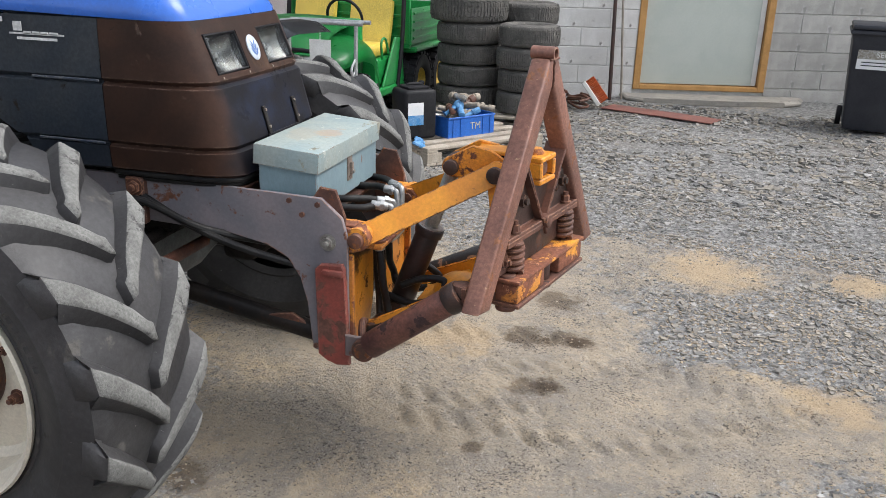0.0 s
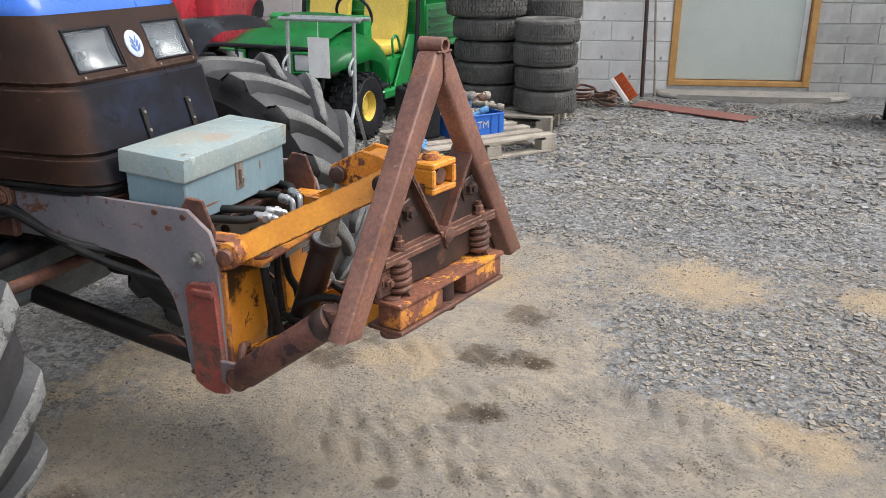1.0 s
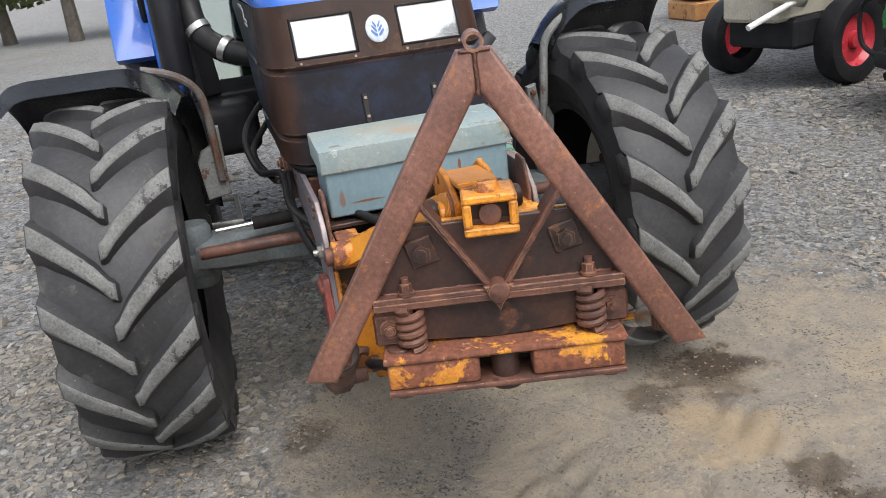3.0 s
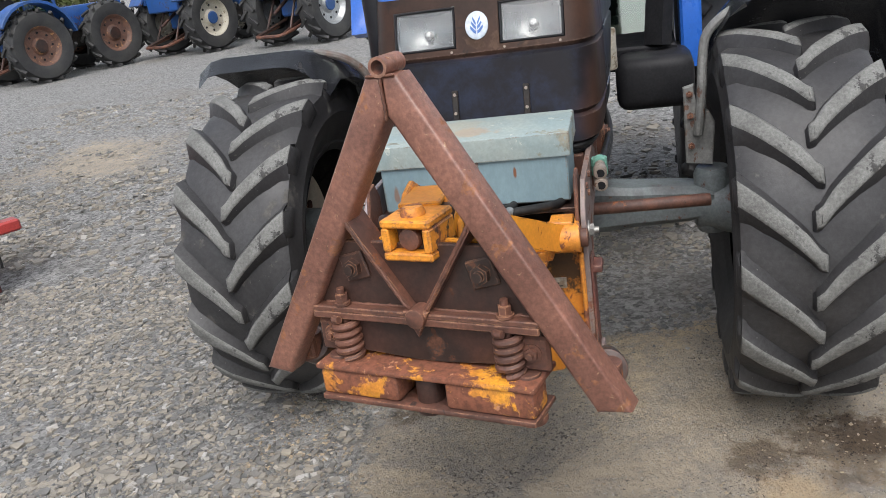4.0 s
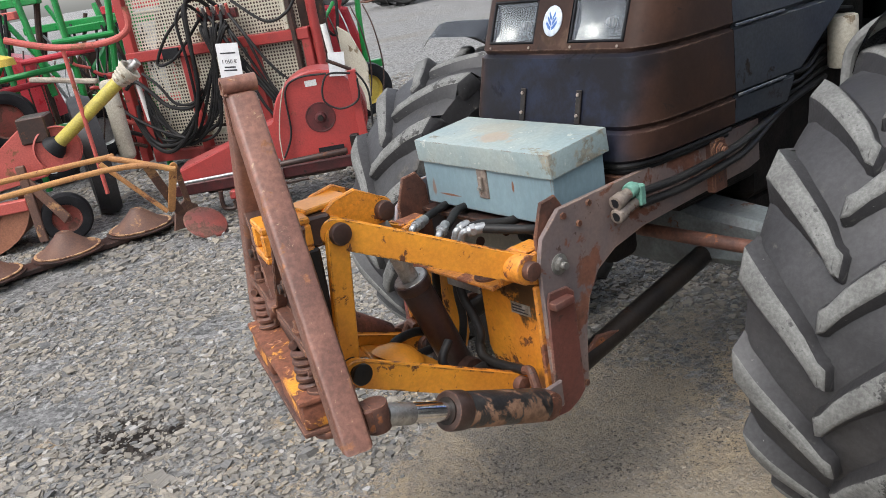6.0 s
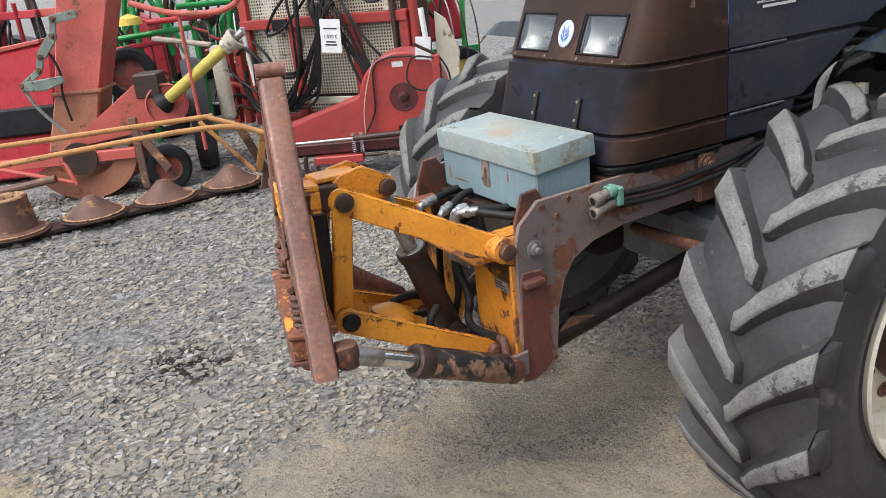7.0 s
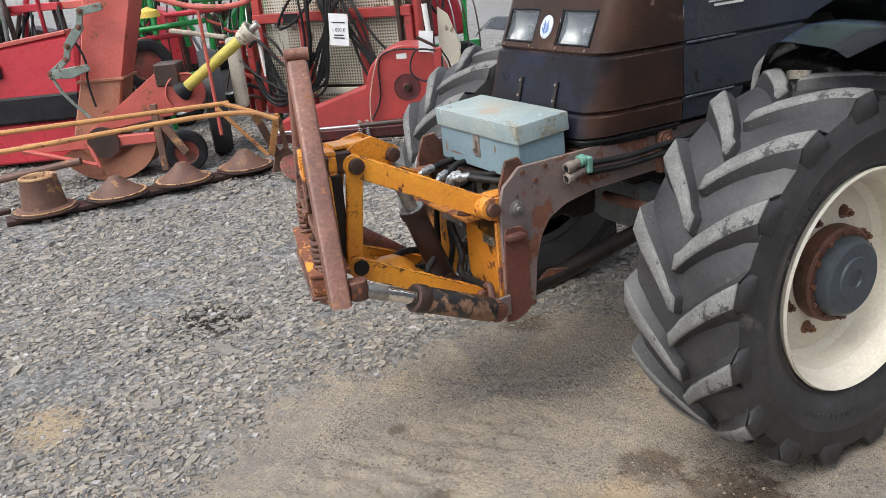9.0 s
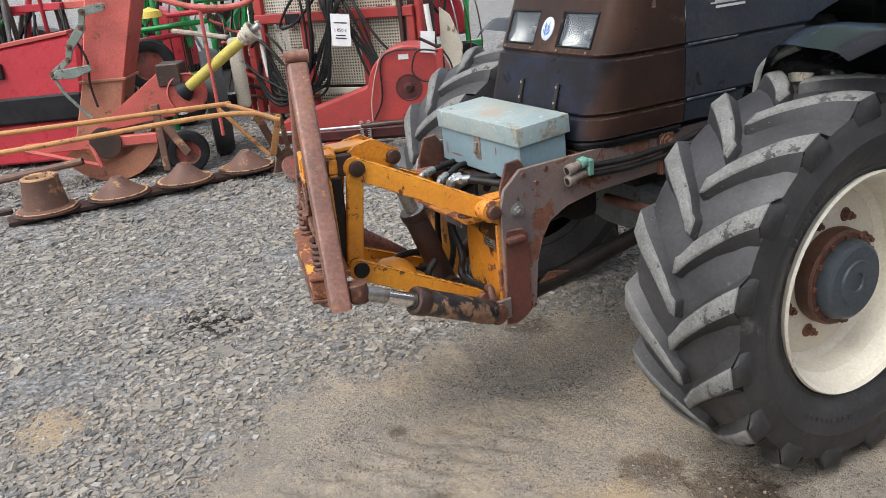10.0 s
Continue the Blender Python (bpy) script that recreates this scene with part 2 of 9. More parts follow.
M_stay = surf("pale_flaking_bracket", (0.23, 0.23, 0.22), (0.15, 0.15, 0.143), 0.55, 0.1, 8, (0.15, 0.085, 0.06), 0.45, 16, 0.25)
M_stay_rust = surf("flaking_rusty_stay", (0.12, 0.075, 0.055), (0.16, 0.15, 0.14), 0.55, 0.1, 12, (0.14, 0.06, 0.035), 0.5, 16, 0.25)
# dark red of grimy parts; on the bearing dish it paints recess shade
M_dish = surf("dark_red_grime_and_dish_shade", (0.1, 0.017, 0.018), (0.06, 0.015, 0.015), 0.5, 0, 8, (0.05, 0.03, 0.025), 0.4, 14, 0.2)
M_hasp = surf("worn_hasp_steel", (0.3, 0.25, 0.21), (0.2, 0.16, 0.135), 0.45, 0.3, 20, (0.15, 0.07, 0.04), 0.4, 30, 0.2)
M_carrier = stain(surf("oil_stained_orange", (0.72, 0.3, 0.03), (0.58, 0.21, 0.026), 0.36, 0, 4, (0.13, 0.048, 0.022), 0.4, 11, 0.08, grime=0.14, edge=(0.07, 0.032, 0.022), edge_r=0.006, chip=(0.2, 0.07, 0.025), chip_amt=0.44, chip_scale=20), [((-0.02, s * 0.235, 0.285), (0.1, 0.075, 0.085), (0.02, 0.014, 0.01), 0.95) for s in (1, -1)] + [((-0.02, s * 0.12, 0.3), (0.1, 0.12, 0.035), (0.03, 0.018, 0.012), 0.9) for s in (1, -1)] + [((-0.02, s * 0.25, 0.04), (0.1, 0.05, 0.05), (0.14, 0.055, 0.025), 0.8) for s in (1, -1)])
stain(M_box, [((0.095, -0.15, 0.035), (0.03, 0.055, 0.004), (0.17, 0.07, 0.035), 1.0), ((0.095, 0.115, 0.09), (0.03, 0.006, 0.02), (0.17, 0.07, 0.035), 1.0), ((0.095, -0.22, 0.05), (0.03, 0.01, 0.03), (0.19, 0.1, 0.06), 0.8)], 0.25, 30)
stain(M_box_lid, [((0.03, 0.0, 0.195), (0.045, 0.08, 0.05), (0.37, 0.215, 0.11), 0.45), ((-0.02, -0.05, 0.19), (0.06, 0.1, 0.05), (0.33, 0.28, 0.2), 0.35)], 0.8, 10)
M_red = surf("red_machine_paint", (0.36, 0.045, 0.04), (0.28, 0.04, 0.037), 0.4, 0, 3.5, (0.2, 0.06, 0.04), 0.3, 9, 0.1, grime=0.18)
M_red_faded = surf("faded_red_paint", (0.5, 0.105, 0.085), (0.4, 0.085, 0.068), 0.5, 0, 3, (0.24, 0.1, 0.055), 0.38, 6, 0.12)
M_red_bright = surf("bright_red_paint", (0.5, 0.042, 0.058), (0.43, 0.036, 0.05), 0.3, 0, 4, None, bump=0.03)
M_cream = surf("cream_panel_paint", (0.5, 0.46, 0.37), (0.4, 0.37, 0.3), 0.5, 0, 3, (0.22, 0.17, 0.11), 0.38, 8, 0.08)
M_green = surf("green_machine_paint", (0.014, 0.255, 0.055), (0.014, 0.21, 0.05), 0.32, 0, 4, None, bump=0.04, coat=0.3)
M_yellow = surf("yellow_plastic", (0.68, 0.5, 0.09), (0.6, 0.44, 0.08), 0.38, 0, 5, None, bump=0.04)
M_pto = surf("yellow_shaft_guard", (0.5, 0.42, 0.08), (0.42, 0.35, 0.08), 0.5, 0, 9, (0.3, 0.26, 0.15), 0.3, 20, 0.1)
M_mower = surf("orange_bar_paint", (0.52, 0.26, 0.09), (0.42, 0.2, 0.08), 0.5, 0, 7, (0.22, 0.09, 0.045), 0.4, 14, 0.15)
M_disc_rust = surf("rusty_mower_disc", (0.16, 0.082, 0.055), (0.11, 0.06, 0.046), 0.6, 0, 8, (0.42, 0.23, 0.11), 0.42, 7, 0.25)
M_salmon = surf("bleached_salmon_paint", (0.34, 0.145, 0.085), (0.27, 0.105, 0.065), 0.55, 0, 3, (0.2, 0.085, 0.05), 0.35, 6, 0.1)
M_tan_rim = surf("chipped_tan_primer", (0.5, 0.31, 0.16), (0.36, 0.2, 0.1), 0.6, 0, 9, (0.17, 0.08, 0.05), 0.6, 14, 0.2)
M_arm = surf("grey_green_flaking", (0.2, 0.25, 0.215), (0.15, 0.18, 0.155), 0.6, 0, 8, (0.13, 0.075, 0.055), 0.5, 14, 0.3)
M_lift = surf("black_brown_ram", (0.042, 0.022, 0.02), (0.026, 0.018, 0.017), 0.4, 0.0, 7, (0.1, 0.045, 0.032), 0.3, 14, 0.2)
M_wood = surf("weathered_pallet_wood", (0.37, 0.325, 0.265), (0.28, 0.24, 0.19), 0.8, 0, 7, (0.2, 0.16, 0.12), 0.3, 18, 0.4, per_piece=0.15)
M_frame_wood = surf("orange_stained_wood", (0.5, 0.27, 0.09), (0.42, 0.22, 0.07), 0.6, 0, 8, None, bump=0.2)
M_door = surf("grey_green_door_panel", (0.46, 0.49, 0.44), (0.42, 0.455, 0.41), 0.55, 0, 2, None, bump=0.04, grime=0.06)
M_block = surf("concrete_block", (0.44, 0.425, 0.395), (0.35, 0.34, 0.315), 0.9, 0, 6, (0.42, 0.41, 0.39), 0.35, 5, 0.7, fine=160, per_piece=0.1)
M_block_paint = surf("whitewashed_block", (0.7, 0.685, 0.655), (0.6, 0.585, 0.555), 0.85, 0, 4, (0.4, 0.38, 0.35), 0.25, 7, 0.6, fine=160, per_piece=0.04)
M_mortar = surf("mortar", (0.56, 0.545, 0.515), (0.47, 0.46, 0.43), 0.95, 0, 12, None, bump=0.7)
M_concrete = surf("worn_concrete_step", (0.36, 0.33, 0.285), (0.29, 0.27, 0.24), 0.9, 0, 5, (0.22, 0.2, 0.18), 0.35, 9, 0.5)
M_plank = surf("red_brown_sheet", (0.23, 0.09, 0.07), (0.19, 0.08, 0.065), 0.6, 0, 6, None, bump=0.1)
M_bin = surf("dark_bin_plastic", (0.022, 0.024, 0.032), (0.03, 0.032, 0.04), 0.45, 0, 6, None, bump=0.08)
M_crate = surf("blue_crate_plastic", (0.02, 0.13, 0.5), (0.02, 0.11, 0.43), 0.4, 0, 8, None, bump=0.05)
M_car_tyre = surf("dusty_car_tyre", (0.12, 0.113, 0.102), (0.075, 0.071, 0.066), 0.8, 0, 7, (0.19, 0.178, 0.16), 0.4, 18, 0.3)
M_orange_bristle = surf("orange_bristle", (0.6, 0.12, 0.03), (0.5, 0.1, 0.03), 0.6, 0, 30, None, bump=0.4)
M_steel = surf("bright_worn_steel", (0.45, 0.44, 0.42), (0.33, 0.32, 0.3), 0.35, 0.8, 20, RUST, 0.3, 40, 0.1)
M_rag = surf("blue_rag", (0.06, 0.22, 0.45), (0.15, 0.3, 0.5), 0.9, 0, 20, None, bump=0.5)


def glass(name, tint, gloss=0.12):
    """A thin pane: mostly clear, partly a mirror."""
    m = bpy.data.materials.new(name)
    m.use_nodes = True
    n, l = m.node_tree.nodes, m.node_tree.links
    clear, shine, both = n.new("ShaderNodeBsdfTransparent"), n.new("ShaderNodeBsdfGlossy"), n.new("ShaderNodeMixShader")
    clear.inputs[0].default_value = (*tint, 1)
    shine.inputs["Roughness"].default_value = 0.04
    both.inputs[0].default_value = gloss
    l.new(clear.outputs[0], both.inputs[1]), l.new(shine.outputs[0], both.inputs[2])
    l.new(both.outputs[0], n["Material Output"].inputs[0])
    return m


M_glass = glass("clear_lamp_glass", (0.97, 0.98, 0.98), 0.09)
M_rib = glass("moulded_glass_rib", (0.86, 0.88, 0.88), 0.1)
M_cab_glass = glass("green_tinted_cab_glass", (0.5, 0.66, 0.55), 0.22)
M_reflector = surf("lamp_reflector", (0.21, 0.21, 0.2), (0.06, 0.06, 0.06), 0.22, 0.9, 18, None, bump=0.6, fine=40, grime=0.1)

# ---- mesh helpers ----
BASE = {}


def thing(name, label, category, base=(0, 0, 0), group="", turn=None, kind=""):
    """A top-level thing: an Empty at its base. Its parts are given in world coordinates, or in its own when turn is a pose."""
    ob = new(name)
    ob.empty_display_size = 0.1
    if turn is None:
        ob.location = base
        BASE[ob.name] = Vector(base)
    else:
        ob.matrix_world = turn
        BASE[ob.name] = Vector((0, 0, 0))
    return tagged(ob, label, category, group, kind)


def link(ob, mats, angle=35):
    me = ob.data
    for m in mats if isinstance(mats, (list, tuple)) else [mats]:
        me.materials.append(m)
    me.polygons.foreach_set("use_smooth", [True] * len(me.polygons))
    me.set_sharp_from_angle(angle=radians(angle))
    me.update()
    return ob


def part(name, bm, material, parent, label="", angle=35):
    off = BASE[parent.name]
    bmesh.ops.translate(bm, vec=-off, verts=bm.verts)
    bmesh.ops.recalc_face_normals(bm, faces=bm.faces)
    me = bpy.data.meshes.new(name)
    bm.to_mesh(me)
    bm.free()
    ob = link(new(name, me), material, angle)
    ob.parent = parent
    BASE[ob.name] = off
    return tagged(ob, label)


def lone(name, bm, material, label, category, group="", kind="", base=(0, 0, 0), angle=35):
    """A thing of one mesh, in world coordinates."""
    bmesh.ops.translate(bm, vec=-Vector(base), verts=bm.verts)
    bmesh.ops.recalc_face_normals(bm, faces=bm.faces)
    me = bpy.data.meshes.new(name)
    bm.to_mesh(me)
    bm.free()
    ob = link(new(name, me), material, angle)
    ob.location = base
    BASE[ob.name] = Vector(base)
    return tagged(ob, label, category, group, kind)


def B():
    return bmesh.new()


def box(bm, lo, hi, bevel=0.004, m=None, seg=1, mat=0):
    lo, hi = Vector(lo), Vector(hi)
    r = bmesh.ops.create_cube(bm, size=1, matrix=Matrix.Translation((lo + hi) / 2) @ Matrix.Diagonal((*(hi - lo), 1)))
    vs = r["verts"]
    faces = list({f for v in vs for f in v.link_faces})
    if bevel:
        es = list({e for v in vs for e in v.link_edges})
        r = bmesh.ops.bevel(bm, geom=es, offset=bevel, segments=seg, affect="EDGES", profile=0.5)
        vs = list({v for f in r["faces"] for v in f.verts} | {v for v in vs if v.is_valid})
        faces = list({f for v in vs for f in v.link_faces})
    for f in faces:
        f.material_index = mat
    if m is not None:
        bmesh.ops.transform(bm, matrix=m, verts=vs)
    return bm


def basis(d):
    d = Vector(d).normalized()
    return d.to_track_quat("Z", "Y").to_matrix().to_4x4()


def cyl(bm, a, b, r, r2=None, seg=20, bevel=0.0, caps=True):
    a, b = Vector(a), Vector(b)
    m = Matrix.Translation((a + b) / 2) @ basis(b - a)
    res = bmesh.ops.create_cone(bm, cap_ends=caps, cap_tris=False, segments=seg, radius1=r, radius2=r if r2 is None else r2, depth=(b - a).length, matrix=m)
    if bevel:
        es = [e for e in {e for v in res["verts"] for e in v.link_edges} if any(len(f.verts) > 4 for f in e.link_faces)]
        bmesh.ops.bevel(bm, geom=es, offset=bevel, segments=2, affect="EDGES", profile=0.5)
    return bm


def smooth_path(pts, n=8):
    pts = [Vector(p) for p in pts]
    if len(pts) < 3:
        return pts
    out = []
    for i in range(len(pts) - 1):
        p0, p1, p2, p3 = pts[max(i - 1, 0)], pts[i], pts[i + 1], pts[min(i + 2, len(pts) - 1)]
        for k in range(n):
            t = k / n
            out.append(0.5 * (2 * p1 + (p2 - p0) * t + (2 * p0 - 5 * p1 + 4 * p2 - p3) * t * t + (3 * p1 - p0 - 3 * p2 + p3) * t**3))
    return out + [pts[-1]]


def sweep(bm, pts, r, seg=10, n=8, section=None, closed=False, up=None):
    """A tube (or a bar with the given section) along a smooth path."""
    path = smooth_path(pts, n) if n else [Vector(p) for p in pts]
    sec = section or [(r * math.cos(2 * math.pi * k / seg), r * math.sin(2 * math.pi * k / seg)) for k in range(seg)]
    rings, side = [], None
    count = len(path)
    for i, p in enumerate(path):
        if closed:
            d = (path[(i + 1) % count] - path[i - 1]).normalized()
        else:
            d = (path[min(i + 1, count - 1)] - path[max(i - 1, 0)]).normalized()
        if up is not None:
            side = d.cross(Vector(up)).normalized()
        elif side is None:
            side = d.orthogonal().normalized()
        else:
            side = (side - d * side.dot(d)).normalized()
        top = side.cross(d)
        rings.append([bm.verts.new(p + side * x + top * y) for x, y in sec])
    k = len(sec)
    for i in range(count if closed else count - 1):
        a, b = rings[i], rings[(i + 1) % count]
        for j in range(k):
            bm.faces.new((a[j], a[(j + 1) % k], b[(j + 1) % k], b[j]))
    if not closed:
        bm.faces.new(list(reversed(rings[0]))), bm.faces.new(rings[-1])
    return bm


def prism(bm, outline, m, thick, bevel=0.002, mat=0, seg=1):
    """A plate: the outline (x, y) in the plane of m, from 0 to thick along m's z."""
    lo = [bm.verts.new((x, y, 0)) for x, y in outline]
    hi = [bm.verts.new((x, y, thick)) for x, y in outline]
    k = len(outline)
    fs = [bm.faces.new(list(reversed(lo))), bm.faces.new(hi)]
    for i in range(k):
        fs.append(bm.faces.new((lo[i], lo[(i + 1) % k], hi[(i + 1) % k], hi[i])))
    vs = lo + hi
    if bevel:
        es = list(fs[0].edges) + list(fs[1].edges)
        r = bmesh.ops.bevel(bm, geom=es, offset=bevel, segments=seg, affect="EDGES", profile=0.5)
        vs = list({v for f in r["faces"] for v in f.verts} | {v for v in vs if v.is_valid})
    for v in vs:
        for f in v.link_faces:
            f.material_index = mat
    bmesh.ops.transform(bm, matrix=m, verts=vs)
    return bm


XZ = Matrix(((1, 0, 0, 0), (0, 0, 1, 0), (0, 1, 0, 0), (0, 0, 0, 1)))  # outline x, z; thickness along +y
YZ = Matrix(((0, 0, 1, 0), (1, 0, 0, 0), (0, 1, 0, 0), (0, 0, 0, 1)))  # outline y, z; thickness along +x


def lathe(bm, profile, m=None, seg=48, mats=None, closed=False):
    """Profile of (along, radius) spun round m's z axis."""
    rings = []
    for h, r in profile:
        if r < 1e-5:
            rings.append([bm.verts.new((0, 0, h))])
        else:
            rings.append([bm.verts.new((r * math.cos(2 * math.pi * k / seg), r * math.sin(2 * math.pi * k / seg), h)) for k in range(seg)])
    pairs = list(zip(rings, rings[1:])) + ([(rings[-1], rings[0])] if closed else [])
    for i, (a, b) in enumerate(pairs):
        for k in range(seg):
            j = (k + 1) % seg
            if len(a) == 1:
                f = bm.faces.new((a[0], b[j], b[k]))
            elif len(b) == 1:
                f = bm.faces.new((a[k], a[j], b[0]))
            else:
                f = bm.faces.new((a[k], a[j], b[j], b[k]))
            if mats:
                f.material_index = mats[i]
    if m is not None:
        bmesh.ops.transform(bm, matrix=m, verts=[v for r in rings for v in r])
    return bm


def nut(bm, at, d, r=0.016, h=0.012, washer=True, stud=0.008):
    """A hexagon bolt head on a washer, standing on a surface with the outward direction d."""
    at, d = Vector(at), Vector(d).normalized()
    if washer:
        cyl(bm, at - d * 0.004, at + d * 0.003, r * 1.45, seg=20)
    cyl(bm, at, at + d * h, r, seg=6)
    if stud:
        cyl(bm, at, at + d * (h + stud), r * 0.5, seg=12)
    return bm


def arc(cx, cy, r, a0, a1, n):
    return [(cx + r * math.cos(radians(a0 + (a1 - a0) * k / n)), cy + r * math.sin(radians(a0 + (a1 - a0) * k / n))) for k in range(n + 1)]


def writing(text, size, m, material, name, parent, depth=0.0008):
    cu = bpy.data.curves.new(name, "FONT")
    cu.body, cu.size, cu.extrude, cu.align_x, cu.align_y = text, size, depth, "CENTER", "CENTER"
    tmp = bpy.data.objects.new(name, cu)
    me = bpy.data.meshes.new_from_object(tmp)
    bpy.data.objects.remove(tmp)
    me.transform(Matrix.Translation(-BASE[parent.name]) @ m)
    me.materials.append(material)
    ob = new(name, me)
    ob.parent = parent
    return ob

# ---- ground: gravel yard with a strip of trodden dirt ----
def stone_material(name, lo, hi):
    m = bpy.data.materials.new(name)
    m.use_nodes = True
    n, l = m.node_tree.nodes, m.node_tree.links
    b = n["Principled BSDF"]
    g = n.new("ShaderNodeNewGeometry")
    r = n.new("ShaderNodeValToRGB")
    r.color_ramp.elements[0].color, r.color_ramp.elements[1].color = (*lo, 1), (*hi, 1)
    e = r.color_ramp.elements.new(0.9)
    e.color = (hi[0] * 0.8, hi[1] * 0.72, hi[2] * 0.6, 1)
    l.new(g.outputs["Random Per Island"], r.inputs[0])
    t = n.new("ShaderNodeTexNoise")
    t.inputs["Scale"].default_value, t.inputs["Detail"].default_value = 160, 5
    x = n.new("ShaderNodeMix")
    x.data_type, x.blend_type = "RGBA", "OVERLAY"
    x.inputs[0].default_value = 0.5
    l.new(r.outputs[0], x.inputs[6]), l.new(t.outputs["Fac"], x.inputs[7])
    l.new(x.outputs[2], b.inputs["Base Color"])
    b.inputs["Roughness"].default_value = 0.85
    bp = n.new("ShaderNodeBump")
    bp.inputs["Strength"].default_value, bp.inputs["Distance"].default_value = 0.5, 0.004
    l.new(t.outputs["Fac"], bp.inputs["Height"]), l.new(bp.outputs[0], b.inputs["Normal"])
    return m


# oil and damp soaked into the gravel: place and reach
OIL = ((0.72, -1.34, 0.22), (-0.92, -3.22, 0.3), (-1.56, -3.29, 0.26), (0.72, -1.41, 0.2))


def ground_material():
    m = bpy.data.materials.new("gravel_and_dirt")
    m.use_nodes = True
    n, l = m.node_tree.nodes, m.node_tree.links
    b = n["Principled BSDF"]
    tc = n.new("ShaderNodeTexCoord")
    sep = n.new("ShaderNodeSeparateXYZ")
    l.new(tc.outputs["Object"], sep.inputs[0])

    def noise_of(s, d=6, rough=0.6, warp=0.0):
        t = n.new("ShaderNodeTexNoise")
        t.inputs["Scale"].default_value, t.inputs["Detail"].default_value = s, d
        t.inputs["Roughness"].default_value, t.inputs["Distortion"].default_value = rough, warp
        l.new(tc.outputs["Object"], t.inputs["Vector"])
        return t.outputs["Fac"]

    def rng(src, a, c, lo=0.0, hi=1.0):
        r = n.new("ShaderNodeMapRange")
        r.interpolation_type = "SMOOTHSTEP"
        for k, v in (("From Min", a), ("From Max", c), ("To Min", lo), ("To Max", hi)):
            r.inputs[k].default_value = v
        l.new(src, r.inputs["Value"])
        return r.outputs[0]

    def op(kind, a, c):
        x = n.new("ShaderNodeMath")
        x.operation = kind
        for k, v in enumerate((a, c)):
            if isinstance(v, (int, float)):
                x.inputs[k].default_value = v
            else:
                l.new(v, x.inputs[k])
        return x.outputs[0]

    def mix(fac, a, c, kind="MIX"):
        x = n.new("ShaderNodeMix")
        x.data_type, x.blend_type = "RGBA", kind
        if isinstance(fac, float):
            x.inputs[0].default_value = fac
        else:
            l.new(fac, x.inputs[0])
        for s, v in ((x.inputs[6], a), (x.inputs[7], c)):
            if isinstance(v, tuple):
                s.default_value = (*v, 1)
            else:
                l.new(v, s)
        return x.outputs[2]

    # gravel: crushed grey stone of three sizes
    def cells(s):
        v = n.new("ShaderNodeTexVoronoi")
        v.inputs["Scale"].default_value = s
        v.inputs["Randomness"].default_value = 1.0
        l.new(tc.outputs["Object"], v.inputs["Vector"])
        return v
    v1, v2 = cells(34), cells(75)
    hsv = n.new("ShaderNodeSeparateColor")
    l.new(v1.outputs["Color"], hsv.inputs[0])
    hs2 = n.new("ShaderNodeSeparateColor")
    l.new(v2.outputs["Color"], hs2.inputs[0])
    pick = op("ADD", op("MULTIPLY", hsv.outputs[0], 0.55), op("MULTIPLY", hs2.outputs[1], 0.45))
    stone = n.new("ShaderNodeValToRGB")
    for k, (p, c) in enumerate(((0.12, (0.105, 0.104, 0.101)), (0.42, (0.205, 0.202, 0.196)), (0.7, (0.305, 0.3, 0.289)), (0.92, (0.39, 0.383, 0.368)))):
        e = stone.color_ramp.elements[k] if k < 2 else stone.color_ramp.elements.new(p)
        e.position, e.color = p, (*c, 1)
    l.new(pick, stone.inputs[0])
    broad = noise_of(0.55, 4)
    gravel = mix(rng(broad, 0.52, 0.72), stone.outputs[0], mix(0.5, stone.outputs[0], (0.2, 0.175, 0.145)))
    # dirt
    dirt = mix(rng(noise_of(3.0, 6), 0.35, 0.65), (0.405, 0.338, 0.254), (0.32, 0.277, 0.222))
    dirt = mix(rng(noise_of(0.8, 5, 0.6, 0.6), 0.5, 0.66), dirt, (0.5, 0.39, 0.255))
    dirt = mix(rng(noise_of(7, 7, 0.72, 0.3), 0.48, 0.62), dirt, mix(0.4, (0.26, 0.237, 0.208), dirt))
    dirt = mix(rng(op("ADD", noise_of(22, 8, 0.8), op("MULTIPLY", op("SUBTRACT", noise_of(1.9, 5, 0.65), 0.5), 0.5)), 0.49, 0.58), dirt, mix(0.55, (0.2, 0.19, 0.176), dirt))
    dirt = mix(rng(op("ADD", noise_of(80, 4, 0.7), op("MULTIPLY", op("SUBTRACT", noise_of(2.6, 5, 0.65), 0.5), 0.5)), 0.6, 0.64), dirt, (0.11, 0.097, 0.084))
    dirt = mix(rng(noise_of(90, 3, 0.7, 0.5), 0.62, 0.65), dirt, (0.4, 0.375, 0.335))
    # where dirt lies: the spread of trodden dirt stored on the sheet, frayed by the stones
    yy, xx = sep.outputs[1], sep.outputs[0]
    at = n.new("ShaderNodeAttribute")
    at.attribute_name = "dirt"
    band = op("ADD", at.outputs["Fac"], op("MULTIPLY", op("SUBTRACT", noise_of(16, 7, 0.72), 0.5), 1.3))
    band = rng(band, 0.36, 0.62)
    col = mix(band, gravel, dirt)
